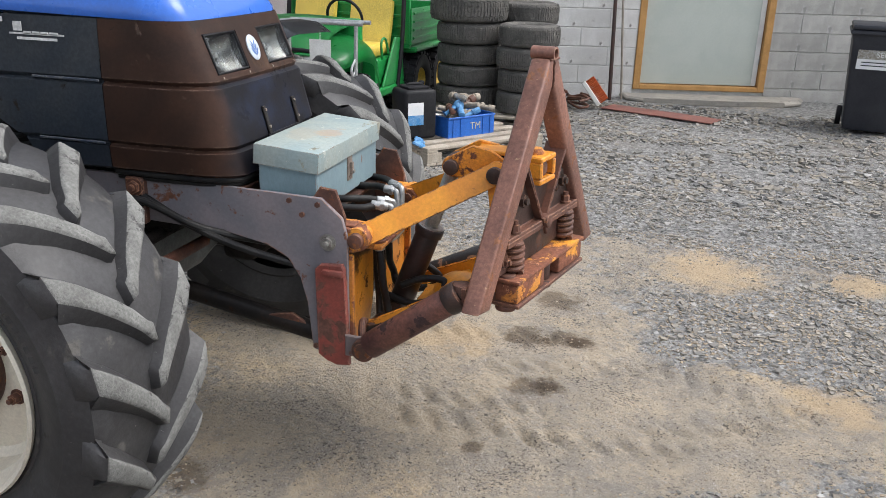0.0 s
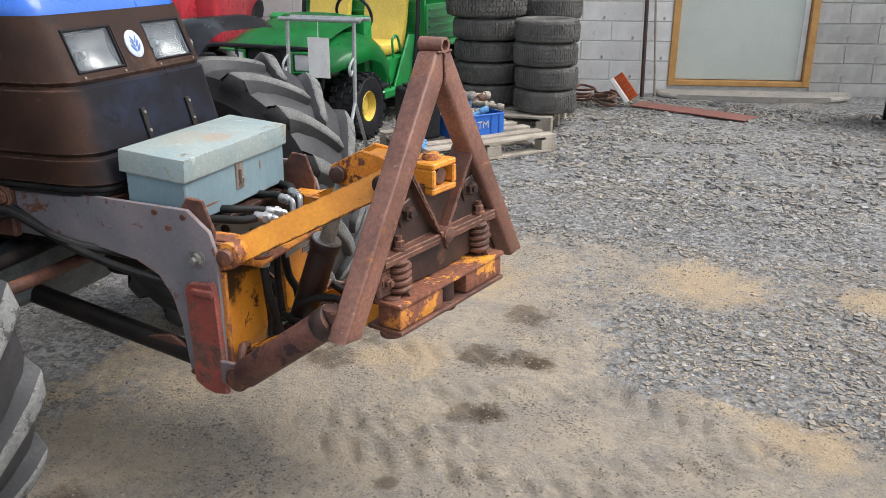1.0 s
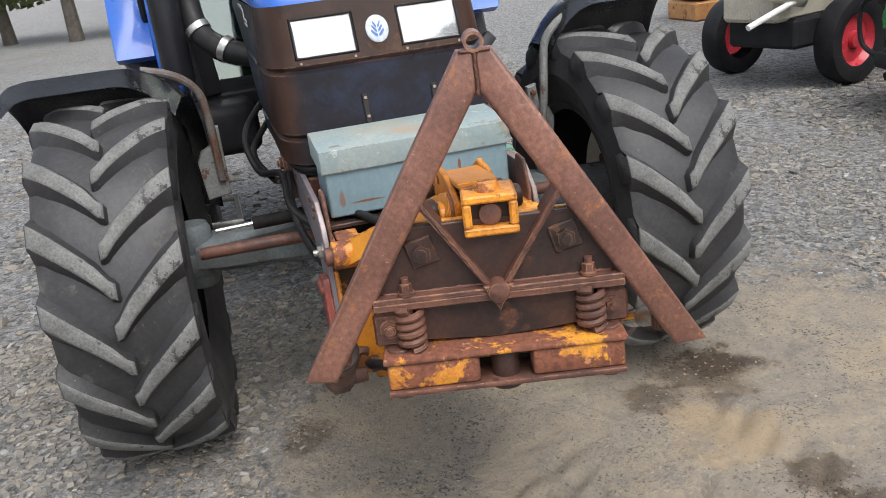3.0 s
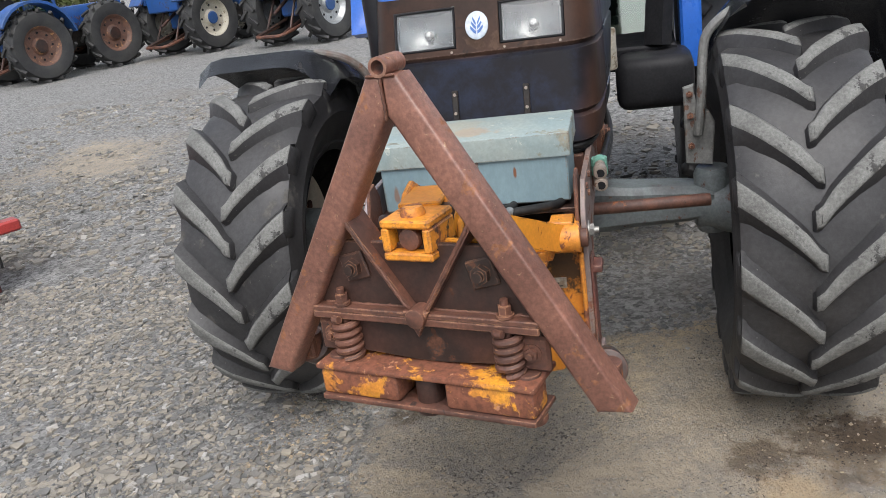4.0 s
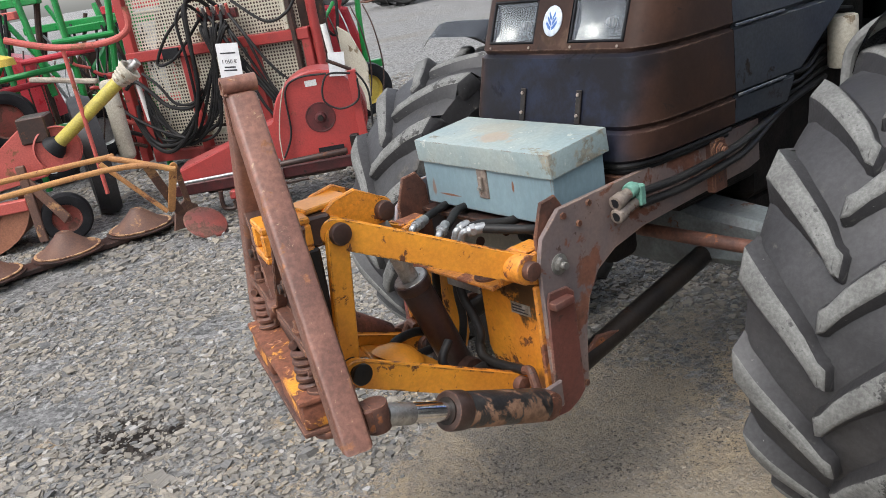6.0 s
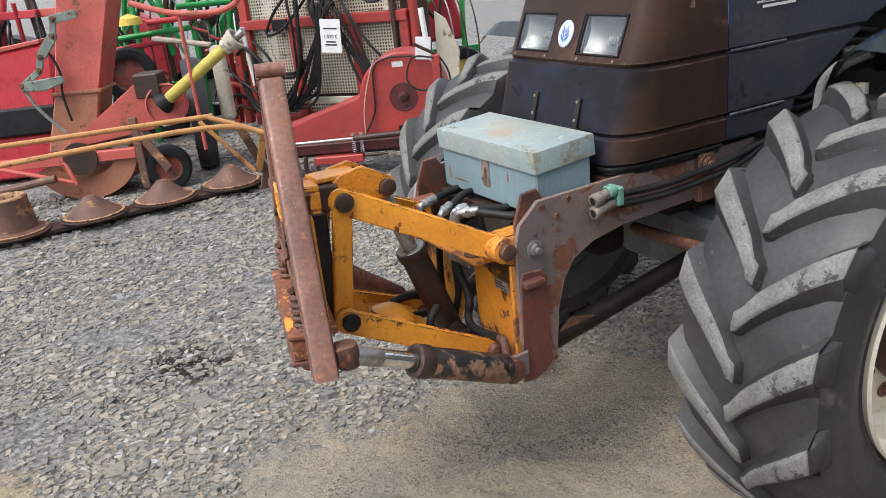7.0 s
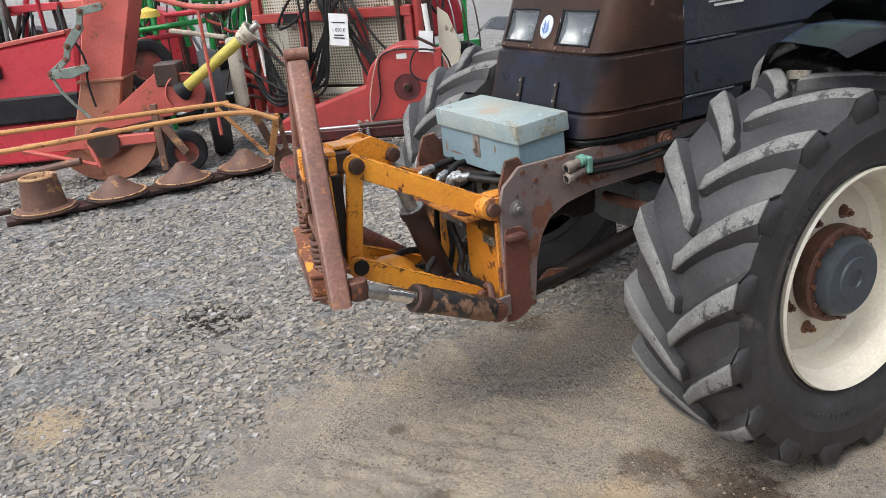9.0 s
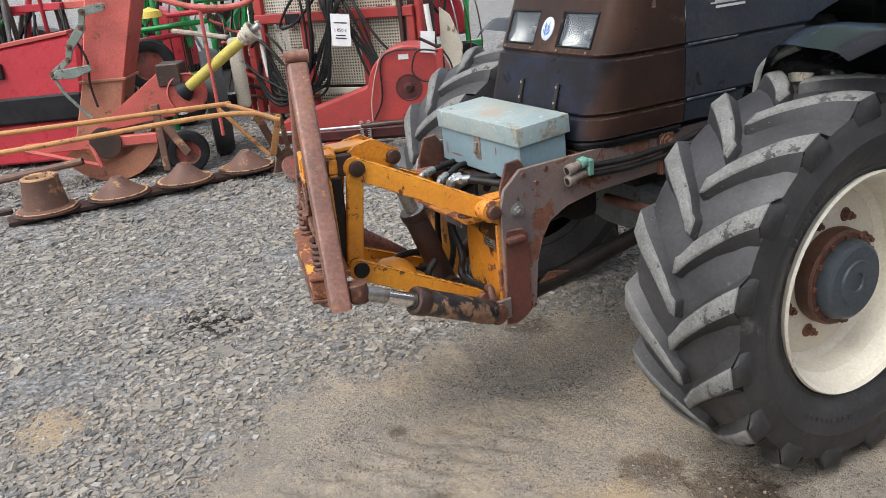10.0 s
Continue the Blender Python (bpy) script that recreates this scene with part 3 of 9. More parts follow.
    # paler clay spots
    for cx, cy, r in ((1.24, 2.08, 0.34), (2.0, 2.1, 0.24), (1.5, -0.85, 0.22), (1.66, 0.68, 0.2), (0.95, -1.62, 0.09), (0.25, -1.0, 0.08), (0.15, 1.75, 0.3), (0.12, 0.85, 0.22)):
        dx, dy = op("SUBTRACT", xx, cx), op("SUBTRACT", yy, cy)
        d = op("SQRT", op("ADD", op("MULTIPLY", dx, dx), op("MULTIPLY", dy, dy)), 0)
        d = op("ADD", d, op("MULTIPLY", op("SUBTRACT", noise_of(7, 7, 0.72), 0.5), r * 2.6))
        col = mix(op("MULTIPLY", rng(d, r, r * 0.35), 0.6), col, (0.47, 0.345, 0.205))
    # oil and damp stains, each with a ragged outline
    for cx, cy, r in ((-0.27, 1.0, 0.24), (-0.3, 1.04, 0.15), (-0.18, 0.74, 0.14), (0.42, 0.94, 0.11), (0.6, 0.97, 0.12), (0.66, 0.95, 0.08), (0.53, 0.49, 0.12), (0.58, 0.53, 0.09), (0.5, 1.38, 0.14), (0.4, 0.02, 0.05), (0.74, -1.46, 0.25), (-0.5, -0.42, 0.12), (-2.2, -3.9, 0.7), (0.47, -1.35, 0.14)) + OIL:
        dx, dy = op("SUBTRACT", xx, cx), op("SUBTRACT", yy, cy)
        d = op("SQRT", op("ADD", op("MULTIPLY", dx, dx), op("MULTIPLY", dy, dy)), 0)
        d = op("ADD", d, op("MULTIPLY", op("SUBTRACT", noise_of(11, 6, 0.7), 0.5), r * 2.4))
        col = mix(op("MULTIPLY", rng(d, r, r * 0.45), 0.75), col, mix(1.0, col, (0.33, 0.28, 0.24), "MULTIPLY"))
    l.new(col, b.inputs["Base Color"])
    b.inputs["Roughness"].default_value = 0.92
    b.inputs["Specular IOR Level"].default_value = 0.25
    h1 = op("ADD", op("MULTIPLY", hsv.outputs[1], 0.012), op("MULTIPLY", hs2.outputs[2], 0.006))
    hg = op("ADD", h1, op("MULTIPLY", noise_of(48, 7, 0.75), 0.03))
    hd = op("ADD", op("MULTIPLY", noise_of(60, 6, 0.75), 0.024), op("MULTIPLY", noise_of(14, 5, 0.65), 0.03))
    hm = n.new("ShaderNodeMix")
    l.new(band, hm.inputs[0]), l.new(hg, hm.inputs[2]), l.new(hd, hm.inputs[3])
    bp = n.new("ShaderNodeBump")
    bp.inputs["Strength"].default_value, bp.inputs["Distance"].default_value = 0.9, 1.0
    l.new(hm.outputs[0], bp.inputs["Height"]), l.new(bp.outputs[0], b.inputs["Normal"])
    return m


# patches of trodden dirt (place, reach along x and y, weight); the negative ones are gravel lying on it
DIRT = ((0.25, 0.5, 0.85, 0.75, 1.0), (-0.22, -0.22, 0.55, 0.32, 0.85), (0.3, -0.08, 0.5, 0.22, 0.5), (0.05, 1.45, 0.9, 0.75, 0.9), (1.0, 0.35, 0.75, 0.5, 0.75), (1.25, 2.05, 0.42, 0.3, 0.75), (2.0, 2.1, 0.34, 0.22, 0.7), (1.6, 0.6, 0.5, 0.3, 0.45),
        (1.5, -0.75, 0.18, 0.35, 0.45), (-0.35, 1.1, 0.6, 0.6, 0.6), (0.62, -0.5, 0.3, 0.2, 0.35), (2.2, 0.4, 0.5, 0.35, 0.5), (0.5, 2.3, 0.5, 0.3, 0.4), (1.0, -1.6, 0.12, 0.1, 0.5), (0.3, -1.0, 0.1, 0.07, 0.5),
        (1.35, 1.2, 0.42, 0.24, -0.42), (1.95, 1.3, 0.45, 0.34, -0.5), (0.86, 0.47, 0.16, 0.1, -0.5), (0.3, 0.9, 0.12, 0.1, -0.3), (1.9, -0.1, 0.3, 0.25, -0.4), (-6.2, -5.1, 0.45, 0.9, 1.1))


def dirt_at(x, y):
    d = 0.0
    for cx, cy, rx, ry, w in DIRT:
        q = ((x - cx) / rx) ** 2 + ((y - cy) / ry) ** 2
        if q < 6:
            d += w * math.exp(-q)
    far = 0.5 * max(0.0, noise.fractal((x * 0.35, y * 0.35, 9.0), 0.8, 2.0, 3))
    return max(0.0, min(1.0, d + far + 0.32 * noise.fractal((x * 2.3, y * 2.3, 4.0), 0.7, 2.1, 5)))


def ground_height(x, y):
    h = 0.016 * noise.fractal((x * 0.9, y * 0.9, 3.1), 0.8, 2.1, 4) + 0.006 * noise.noise((x * 7, y * 7, 1))
    h += 0.004 * noise.fractal((x * 16, y * 16, 2.0), 0.7, 2.2, 3)
    # the yard sinks a little where the tractor stands
    h -= 0.043 * math.exp(-((x + 0.3) ** 2 + y * y) / 4.8)
    # prints of tyre treads in the soft dirt
    for x0, y0, turn, ln in ((0.06, 0.16, 0.0, 0.62), (0.0, 0.32, 0.0, 0.62), (0.95, 0.30, 0.35, 0.7), (1.0, 0.85, -0.5, 0.6), (0.3, 0.62, 0.25, 0.7), (-0.05, 0.9, 0.1, 0.6), (0.55, 0.12, 0.15, 0.6)):
        c, s = math.cos(turn), math.sin(turn)
        u, v = (x - x0) * c + (y - y0) * s, (y - y0) * c - (x - x0) * s
        if 0 < u < ln and abs(v) < 0.075:
            h -= 0.024 * max(0.0, math.sin((u + v * 0.8) * 2 * math.pi / 0.115)) * (1 - (v / 0.075) ** 2)
    return h


def axis_steps(lo, hi, fine, far):
    vals = list(np.arange(lo, hi, fine))
    step, v = fine, lo
    left = []
    while v > -far:
        step *= 1.35
        v -= step
        left.append(v)
    step, v = fine, vals[-1]
    right = []
    while v < far:
        step *= 1.35
        v += step
        right.append(v)
    return left[::-1] + vals + right


gx, gy = axis_steps(-2.0, 2.8, 0.02, 600), axis_steps(-2.6, 2.8, 0.02, 600)
gv = []
for y in gy:
    for x in gx:
        near = abs(x) < 12 and abs(y) < 12
        gv.append((x, y, ground_height(x, y) if near else 0.0))
nx = len(gx)
gf = [(j * nx + i, j * nx + i + 1, (j + 1) * nx + i + 1, (j + 1) * nx + i) for j in range(len(gy) - 1) for i in range(nx - 1)]
me = bpy.data.meshes.new("ground")
me.from_pydata(gv, [], gf)
me.attributes.new("dirt", "FLOAT", "POINT").data.foreach_set("value", [dirt_at(x, y) if abs(x) < 40 and abs(y) < 40 else 0.0 for x, y, z in gv])
ground = tagged(link(new("ground", me), ground_material(), 180), "crushed grey gravel yard with a strip of trodden brown dirt", "ground", kind="structure")


def scatter(name, zones, material, label, seed):
    """Angular flat stones as one mesh. zones: count, x0, x1, y0, y1, smallest, largest."""
    rng = np.random.default_rng(seed)
    vs, fs = [], []
    cube = np.array([(-1, -1, -1), (1, -1, -1), (1, 1, -1), (-1, 1, -1), (-1, -1, 1), (1, -1, 1), (1, 1, 1), (-1, 1, 1)], float)
    quads = [(0, 3, 2, 1), (4, 5, 6, 7), (0, 1, 5, 4), (1, 2, 6, 5), (2, 3, 7, 6), (3, 0, 4, 7)]
    count = 0
    for n, x0, x1, y0, y1, s0, s1 in zones:
        for _ in range(n):
            x, y = rng.uniform(x0, x1), rng.uniform(y0, y1)
            dirt = dirt_at(x, y)
            if rng.random() < (dirt - 0.25) * (2.0 if s1 > 0.012 else 0.9):
                continue
            if any((x - ox) ** 2 + (y - oy) ** 2 < (0.8 * r) ** 2 for ox, oy, r in OIL) and rng.random() < 0.55:
                continue
            # stones lie thicker in some patches than in others
            if s1 > 0.012 and rng.random() < 0.45 + 0.9 * noise.fractal((x * 1.7, y * 1.7, 6.0), 0.8, 2.1, 4):
                continue
            s = s0 + (s1 - s0) * rng.random() ** 2.7
            if dirt > 0.4:
                s *= 0.6
            p = cube * (1 - 0.5 * rng.random((8, 3)))
            p[4:, :2] *= 0.75 + 0.3 * rng.random((4, 1))
            p *= (s * rng.uniform(0.8, 1.35), s * rng.uniform(0.6, 1.0), s * rng.uniform(0.22, 0.55))
            a, tilt = rng.uniform(0, 6.3), rng.normal(0, 0.3)
            c, sn = math.cos(a), math.sin(a)
            p = p @ np.array([[1, 0, 0], [0, math.cos(tilt), math.sin(tilt)], [0, -math.sin(tilt), math.cos(tilt)]]) @ np.array([[c, sn, 0], [-sn, c, 0], [0, 0, 1]])
            p += (x, y, ground_height(x, y) + s * rng.uniform(-0.02, 0.14))
            vs.extend(p.tolist())
            fs.extend([tuple(count + i for i in q) for q in quads])
            count += 8
    mesh = bpy.data.meshes.new(name)
    mesh.from_pydata(vs, [], fs)
    return tagged(link(new(name, mesh), material, 20), label, "gravel", kind="stuff")


scatter("gravel_stones", [(110000, -1.9, 2.3, -3.4, 0.1, 0.005, 0.022), (58000, -2.6, 3.2, 0.1, 3.8, 0.005, 0.02), (1600, -1.8, 2.2, -3.2, 0.0, 0.016, 0.032), (30000, -4.0, 4.0, 3.4, 7.4, 0.011, 0.036), (24000, -4.5, 3.0, -6.5, -3.3, 0.011, 0.038), (22000, -9.0, -1.9, -8.0, 3.0, 0.013, 0.04), (260, -1.2, 2.2, -3.2, -0.2, 0.026, 0.042)],
        stone_material("crushed_stone", (0.12, 0.12, 0.119), (0.335, 0.33, 0.318)), "loose angular grey gravel stones on the yard", 3)
scatter("dirt_pebbles", [(42000, -0.9, 2.4, -1.0, 2.6, 0.0025, 0.0105)],
        stone_material("pebble", (0.19, 0.165, 0.135), (0.44, 0.385, 0.31)), "fine tan and grey pebbles trodden into the dirt", 8)

# ---- the blue tractor ----
WX, WZ, WR = -0.735, 0.61, 0.606
# front wheels: centre, steer in degrees, turn of the lugs
WHEEL = {1: (Vector((-0.698, 0.882, 0.562)), 0.5, 0.285), -1: (Vector((-0.79, -0.85, 0.55)), -2.5, 0.085)}
tractor = thing("tractor", "old blue tractor with faded brown bonnet and lugged front tyres", "tractor", (WX, 0, 0))


def tractor_wheel(side):
    """A front wheel; its outer side faces side * y."""
    centre, steer, phase = WHEEL[side]
    turned = Matrix.Translation(centre) @ Matrix.Rotation(radians(steer), 4, "Z")
    out = turned.to_3x3() @ Vector((0, side, 0))
    axis = Matrix.Translation(centre) @ basis(out)
    rc = 0.57
    prof = [(0.15, 0.325), (0.165, 0.345), (0.17, 0.352), (0.1675, 0.36), (0.19, 0.40), (0.208, 0.45), (0.2085, 0.458), (0.2105, 0.464), (0.208, 0.47), (0.206, 0.51), (0.197, 0.543), (0.17, 0.558), (0.1, 0.567), (0, rc)]
    prof = prof + [(-h, r) for h, r in prof[-2::-1]]
    wheel = part("wheel", lathe(B(), [(-0.03, 0.0), (-0.03, 0.1), (0.02, 0.1), (0.02, 0.0)], axis, 24), M_axle, tractor, "front wheel with cream rim and worn lugs")
    part("tyre", lathe(B(), prof, axis, 96), M_rubber, wheel)
    # lugs: bent bars from the middle to the shoulder; each chevron's nose points down at the front
    n = 16
    for hand in (1, -1):
        bm = B()
        rings = []
        # y and r of the top and of the foot, sweep angle, half widths; the last three run down the shoulder
        rows = [(-0.016, WR - 0.014, -0.02, rc - 0.014, -0.012, 0.009, 0.03), (-0.009, WR - 0.002, -0.009, rc - 0.014, -0.004, 0.0185, 0.038), (0.004, WR, 0.004, rc - 0.014, 0.008, 0.021, 0.04)]
        for i in range(1, 8):
            t = i / 7
            y = 0.004 + t * 0.194
            foot = rc - 0.014 if t < 0.75 else rc - 0.014 - (t - 0.75) * 0.05
            rows.append((y, WR - 0.003 * t - 0.012 * max(0.0, (t - 0.7) / 0.3) ** 1.5, y, foot, 0.012 + 0.315 * t**0.85, 0.0215 + 0.004 * t, 0.046 + 0.02 * t))
        rows += [(0.2055, 0.579, 0.18, 0.545, 0.33, 0.029, 0.06), (0.2105, 0.553, 0.19, 0.525, 0.336, 0.036, 0.062), (0.2095, 0.52, 0.196, 0.5, 0.34, 0.042, 0.06)]
        for y, r_top, y_foot, r_foot, ang, w_top, w_foot in rows:
            ring = []
            for w, r, yy in ((-w_foot, r_foot, y_foot), (-w_top, r_top, y), (w_top, r_top, y), (w_foot, r_foot, y_foot)):
                aa = ang + w / 0.6 * 1.15
                ring.append(bm.verts.new((r * math.cos(aa), hand * yy, r * math.sin(aa))))
            rings.append(ring)
        for k, (a, b) in enumerate(zip(rings, rings[1:])):
            for j in range(3):
                f = bm.faces.new((a[j], a[j + 1], b[j + 1], b[j]))
                f.material_index = 0 if j == 1 and 0 < k < 9 else 1
        for r in (rings[0], rings[-1]):
            f = bm.faces.new(r)
            f.material_index = 1
        bmesh.ops.bevel(bm, geom=[e for e in bm.edges if {f.material_index for f in e.link_faces} == {0, 1}], offset=0.009, segments=3, affect="EDGES", profile=0.5)
        bmesh.ops.recalc_face_normals(bm, faces=bm.faces)
        me = bpy.data.meshes.new("lug")
        bm.to_mesh(me)
        bm.free()
        for k in range(n):
            ob = new("lug", me)
            if k == 0:
                link(ob, [M_lug, M_lug_side], 50)
            ob.parent = wheel
            a0 = phase + 2 * math.pi * (k + (0.5 if hand < 0 else 0.0)) / n
            ob.matrix_local = Matrix.Translation(-BASE[tractor.name]) @ turned @ Matrix.Rotation(-a0, 4, "Y")
    for a0, count, rr in ((0.3, 9, 0.43), (2.2, 7, 0.425), (4.1, 9, 0.43)):
        for k in range(count):
            a = a0 + k * 0.062
            p = axis @ Vector((rr * math.cos(a), rr * math.sin(a), 0.2005))
            part("moulded_mark", box(B(), (-0.016, -0.0085, -0.003), (0.016, 0.0085, 0.0006), 0.0008, Matrix.Translation(p) @ basis(out) @ Matrix.Rotation(a, 4, "Z")), M_rubber, wheel)
    rim = part("rim", lathe(B(), [(0.148, 0.334), (0.178, 0.346), (0.186, 0.341), (0.176, 0.328), (0.13, 0.315), (0.115, 0.3), (0.04, 0.292), (0.02, 0.27), (0.028, 0.24), (0.045, 0.21), (0.05, 0.14), (0.05, 0.0)], axis, 72), M_rim, wheel)
    part("hub_ring", lathe(B(), [(0.05, 0.0), (0.05, 0.146), (0.066, 0.152), (0.1, 0.15), (0.106, 0.143), (0.106, 0.0)], axis, 48), M_rust, wheel, "rusty planetary hub ring")
    part("hub_cap", lathe(B(), [(0.106, 0.124), (0.118, 0.126), (0.142, 0.119), (0.15, 0.108), (0.15, 0.07), (0.156, 0.066), (0.156, 0.03), (0.15, 0.026), (0.15, 0.0)], axis, 48), M_hub, wheel, "dark grey hub cap")
    for k in range(12):
        a = 2 * math.pi * k / 12
        p = axis @ Vector((0.134 * math.cos(a), 0.134 * math.sin(a), 0.106))
        part("hub_bolt", nut(B(), p, out, 0.009, 0.01, False, 0), M_rust, wheel)
    for k in range(8):
        a = 2 * math.pi * (k + 0.5) / 8
        p = axis @ Vector((0.186 * math.cos(a), 0.186 * math.sin(a), 0.047))
        part("wheel_nut", nut(B(), p, out, 0.015, 0.022, True, 0.012), M_rust, wheel)
    return wheel


for s in (1, -1):
    tractor_wheel(s)


# bonnet: stacked outlines in plan, so that grooves and slanted nose follow from the levels
def nose_x(z):
    return float(np.interp(z, [0.94, 1.03, 1.21, 1.225, 1.40, 1.44], [-0.262, -0.285, -0.335, -0.345, -0.418, -0.45]))


def bonnet_half(z, inset, hw):
    """Right half of the outline at a level, from the front middle backwards: (x, y)."""
    xf = nose_x(z) - inset
    pts = [(xf, 0.0), (xf, -0.064), (xf - 0.002, -0.160), (xf - 0.006, -0.252)]
    for k in range(1, 7):
        a = k / 6 * math.pi / 2
        pts.append((xf - 0.006 - 0.19 * (1 - math.cos(a)) * 0.75, -0.252 - (hw - 0.252 - inset) * math.sin(a)))
    for xx in (-0.56, -0.69):
        pts.append((xx, -(hw - inset) - 0.004))
    return pts


LEVELS = [(0.945, 0.012, 0.325), (0.955, 0.0, 0.33), (1.02, 0.0, 0.335), (1.028, 0.011, 0.335), (1.04, 0.0, 0.337), (1.205, 0.0, 0.338), (1.214, 0.012, 0.338), (1.226, 0.0, 0.338), (1.242, 0.0, 0.337), (1.357, 0.0, 0.335), (1.395, 0.0, 0.332)]


def bonnet_material():
    """Nose panel: brown sun-burnt paint, with the old black still on the lower front."""
    m = surf("sunburnt_brown_nose", (0.05, 0.026, 0.018), (0.03, 0.018, 0.014), 0.42, 0, 4, (0.08, 0.05, 0.036), 0.3, 7, 0.08, grime=0.12, spec=0.12, edge=(0.13, 0.085, 0.065), edge_r=0.008, chip=(0.025, 0.017, 0.014), chip_amt=0.4, chip_scale=12)
    n, l = m.node_tree.nodes, m.node_tree.links
    b = n["Principled BSDF"]
    old = b.inputs["Base Color"].links[0].from_socket
    tc = n.new("ShaderNodeTexCoord")
    sep = n.new("ShaderNodeSeparateXYZ")
    l.new(tc.outputs["Object"], sep.inputs[0])
    nz = n.new("ShaderNodeTexNoise")
    nz.inputs["Scale"].default_value, nz.inputs["Detail"].default_value = 6, 6

    def rng(src, a, c):
        r = n.new("ShaderNodeMapRange")
        r.interpolation_type = "SMOOTHSTEP"
        r.inputs["From Min"].default_value, r.inputs["From Max"].default_value = a, c
        l.new(src, r.inputs["Value"])
        return r.outputs[0]

    def op(kind, a, c):
        x = n.new("ShaderNodeMath")
        x.operation = kind
        for k, v in enumerate((a, c)):
            if isinstance(v, (int, float)):
                x.inputs[k].default_value = v
            else:
                l.new(v, x.inputs[k])
        return x.outputs[0]
    l.new(tc.outputs["Object"], nz.inputs["Vector"])
    wob = op("MULTIPLY", op("SUBTRACT", nz.outputs["Fac"], 0.5), 0.22)
    ay = op("ADD", op("ABSOLUTE", op("SUBTRACT", sep.outputs[1], 0.02), 0), wob)
    zz = op("ADD", sep.outputs[2], op("MULTIPLY", wob, 0.15))
    mask = op("MULTIPLY", rng(ay, 0.33, 0.24), rng(zz, 1.222, 1.208))
    mask = op("MULTIPLY", mask, 0.92)
    mx = n.new("ShaderNodeMix")
    mx.data_type = "RGBA"
    l.new(mask, mx.inputs[0]), l.new(old, mx.inputs[6])
    old_black = n.new("ShaderNodeMix")
    old_black.data_type = "RGBA"
    nb = n.new("ShaderNodeTexNoise")
    nb.inputs["Scale"].default_value, nb.inputs["Detail"].default_value, nb.inputs["Roughness"].default_value = 6, 9, 0.74
    l.new(tc.outputs["Object"], nb.inputs["Vector"]), l.new(rng(nb.outputs["Fac"], 0.42, 0.66), old_black.inputs[0])
    old_black.inputs[6].default_value, old_black.inputs[7].default_value = (0.0085, 0.0095, 0.0125, 1), (0.014, 0.02, 0.037, 1)
    l.new(old_black.outputs[2], mx.inputs[7])
    l.new(mx.outputs[2], b.inputs["Base Color"])
    return m


def bonnet_shell(bm):
    rows = []
    for z, inset, hw in LEVELS:
        half = bonnet_half(z, inset, hw)
        full = [(x, -y) for x, y in half[:0:-1]] + half
        rows.append([bm.verts.new((x, y, z)) for x, y in full])
    k = len(rows[0])
    mid = k // 2
    for i, (a, b) in enumerate(zip(rows, rows[1:])):
        for j in range(k - 1):
            lamp = 1.24 < LEVELS[i][0] < 1.25 and (j in (mid - 3, mid - 2) or j in (mid + 1, mid + 2))
            if not lamp:
                bm.faces.new((a[j], a[j + 1], b[j + 1], b[j]))
    return bm


M_nose = bonnet_material()
bm = bonnet_shell(B())
nose = part("bonnet_nose", bm, M_nose, tractor, "sun-burnt brown bonnet nose, black below the lamps", 30)
# side panels behind the nose, dark navy
for s in (1, -1):
    bm = B()
    rows = []
    for z, inset, hw in LEVELS:
        y = s * (hw - inset + 0.003)
        back = -1.72 if z > 1.3 else (-0.95 - 0.0 if z < 1.0 else -0.95 - (z - 1.0) * 1.6)
        rows.append([bm.verts.new((x, y + s * 0.03 * (-(x) - 0.69) / 1.1 * 0.5, z)) for x in np.linspace(-0.693, back, 7)])
    for a, b in zip(rows, rows[1:]):
        for j in range(6):
            bm.faces.new((a[j], a[j + 1], b[j + 1], b[j]))
    bmesh.ops.solidify(bm, geom=bm.faces[:], thickness=0.004)
    side = part("bonnet_side_panel", bm, M_navy, tractor, "faded navy bonnet side panel", 30)
    # worn light edges on the panel steps
    for z in (1.034, 1.22):
        part("panel_lip", box(B(), (-0.935, s * 0.343 - 0.003, z - 0.007), (-0.70, s * 0.343 + 0.003, z + 0.001), 0.002), M_blue_dark, side, "chalky worn edge")
# blue upper bonnet
bm = B()
rows = []
for z, w, xf in ((1.395, 0.335, -0.420), (1.41, 0.338, -0.425), (1.46, 0.325, -0.455), (1.5, 0.27, -0.51), (1.515, 0.15, -0.55), (1.52, 0.0, -0.56)):
    half = [(xf, 0.0), (xf - 0.003, -w * 0.5), (xf - 0.01, -w * 0.76)]
    for k in range(1, 7):
        a = k / 6 * math.pi / 2
        half.append((xf - 0.01 - 0.15 * (1 - math.cos(a)), -w * 0.76 - w * 0.24 * math.sin(a)))
    half += [(-0.8, -w * 1.01), (-1.3, -w * 1.04), (-1.75, -w * 1.06)]
    full = [(x, -y) for x, y in half[:0:-1]] + half
    rows.append([bm.verts.new((x, y, z + 0.02 * max(0, -x - 0.5))) for x, y in full])
for a, b in zip(rows, rows[1:]):
    for j in range(len(a) - 1):
        bm.faces.new((a[j], a[j + 1], b[j + 1], b[j]))
part("bonnet_top", bm, M_blue, tractor, "glossy blue upper bonnet", 40)
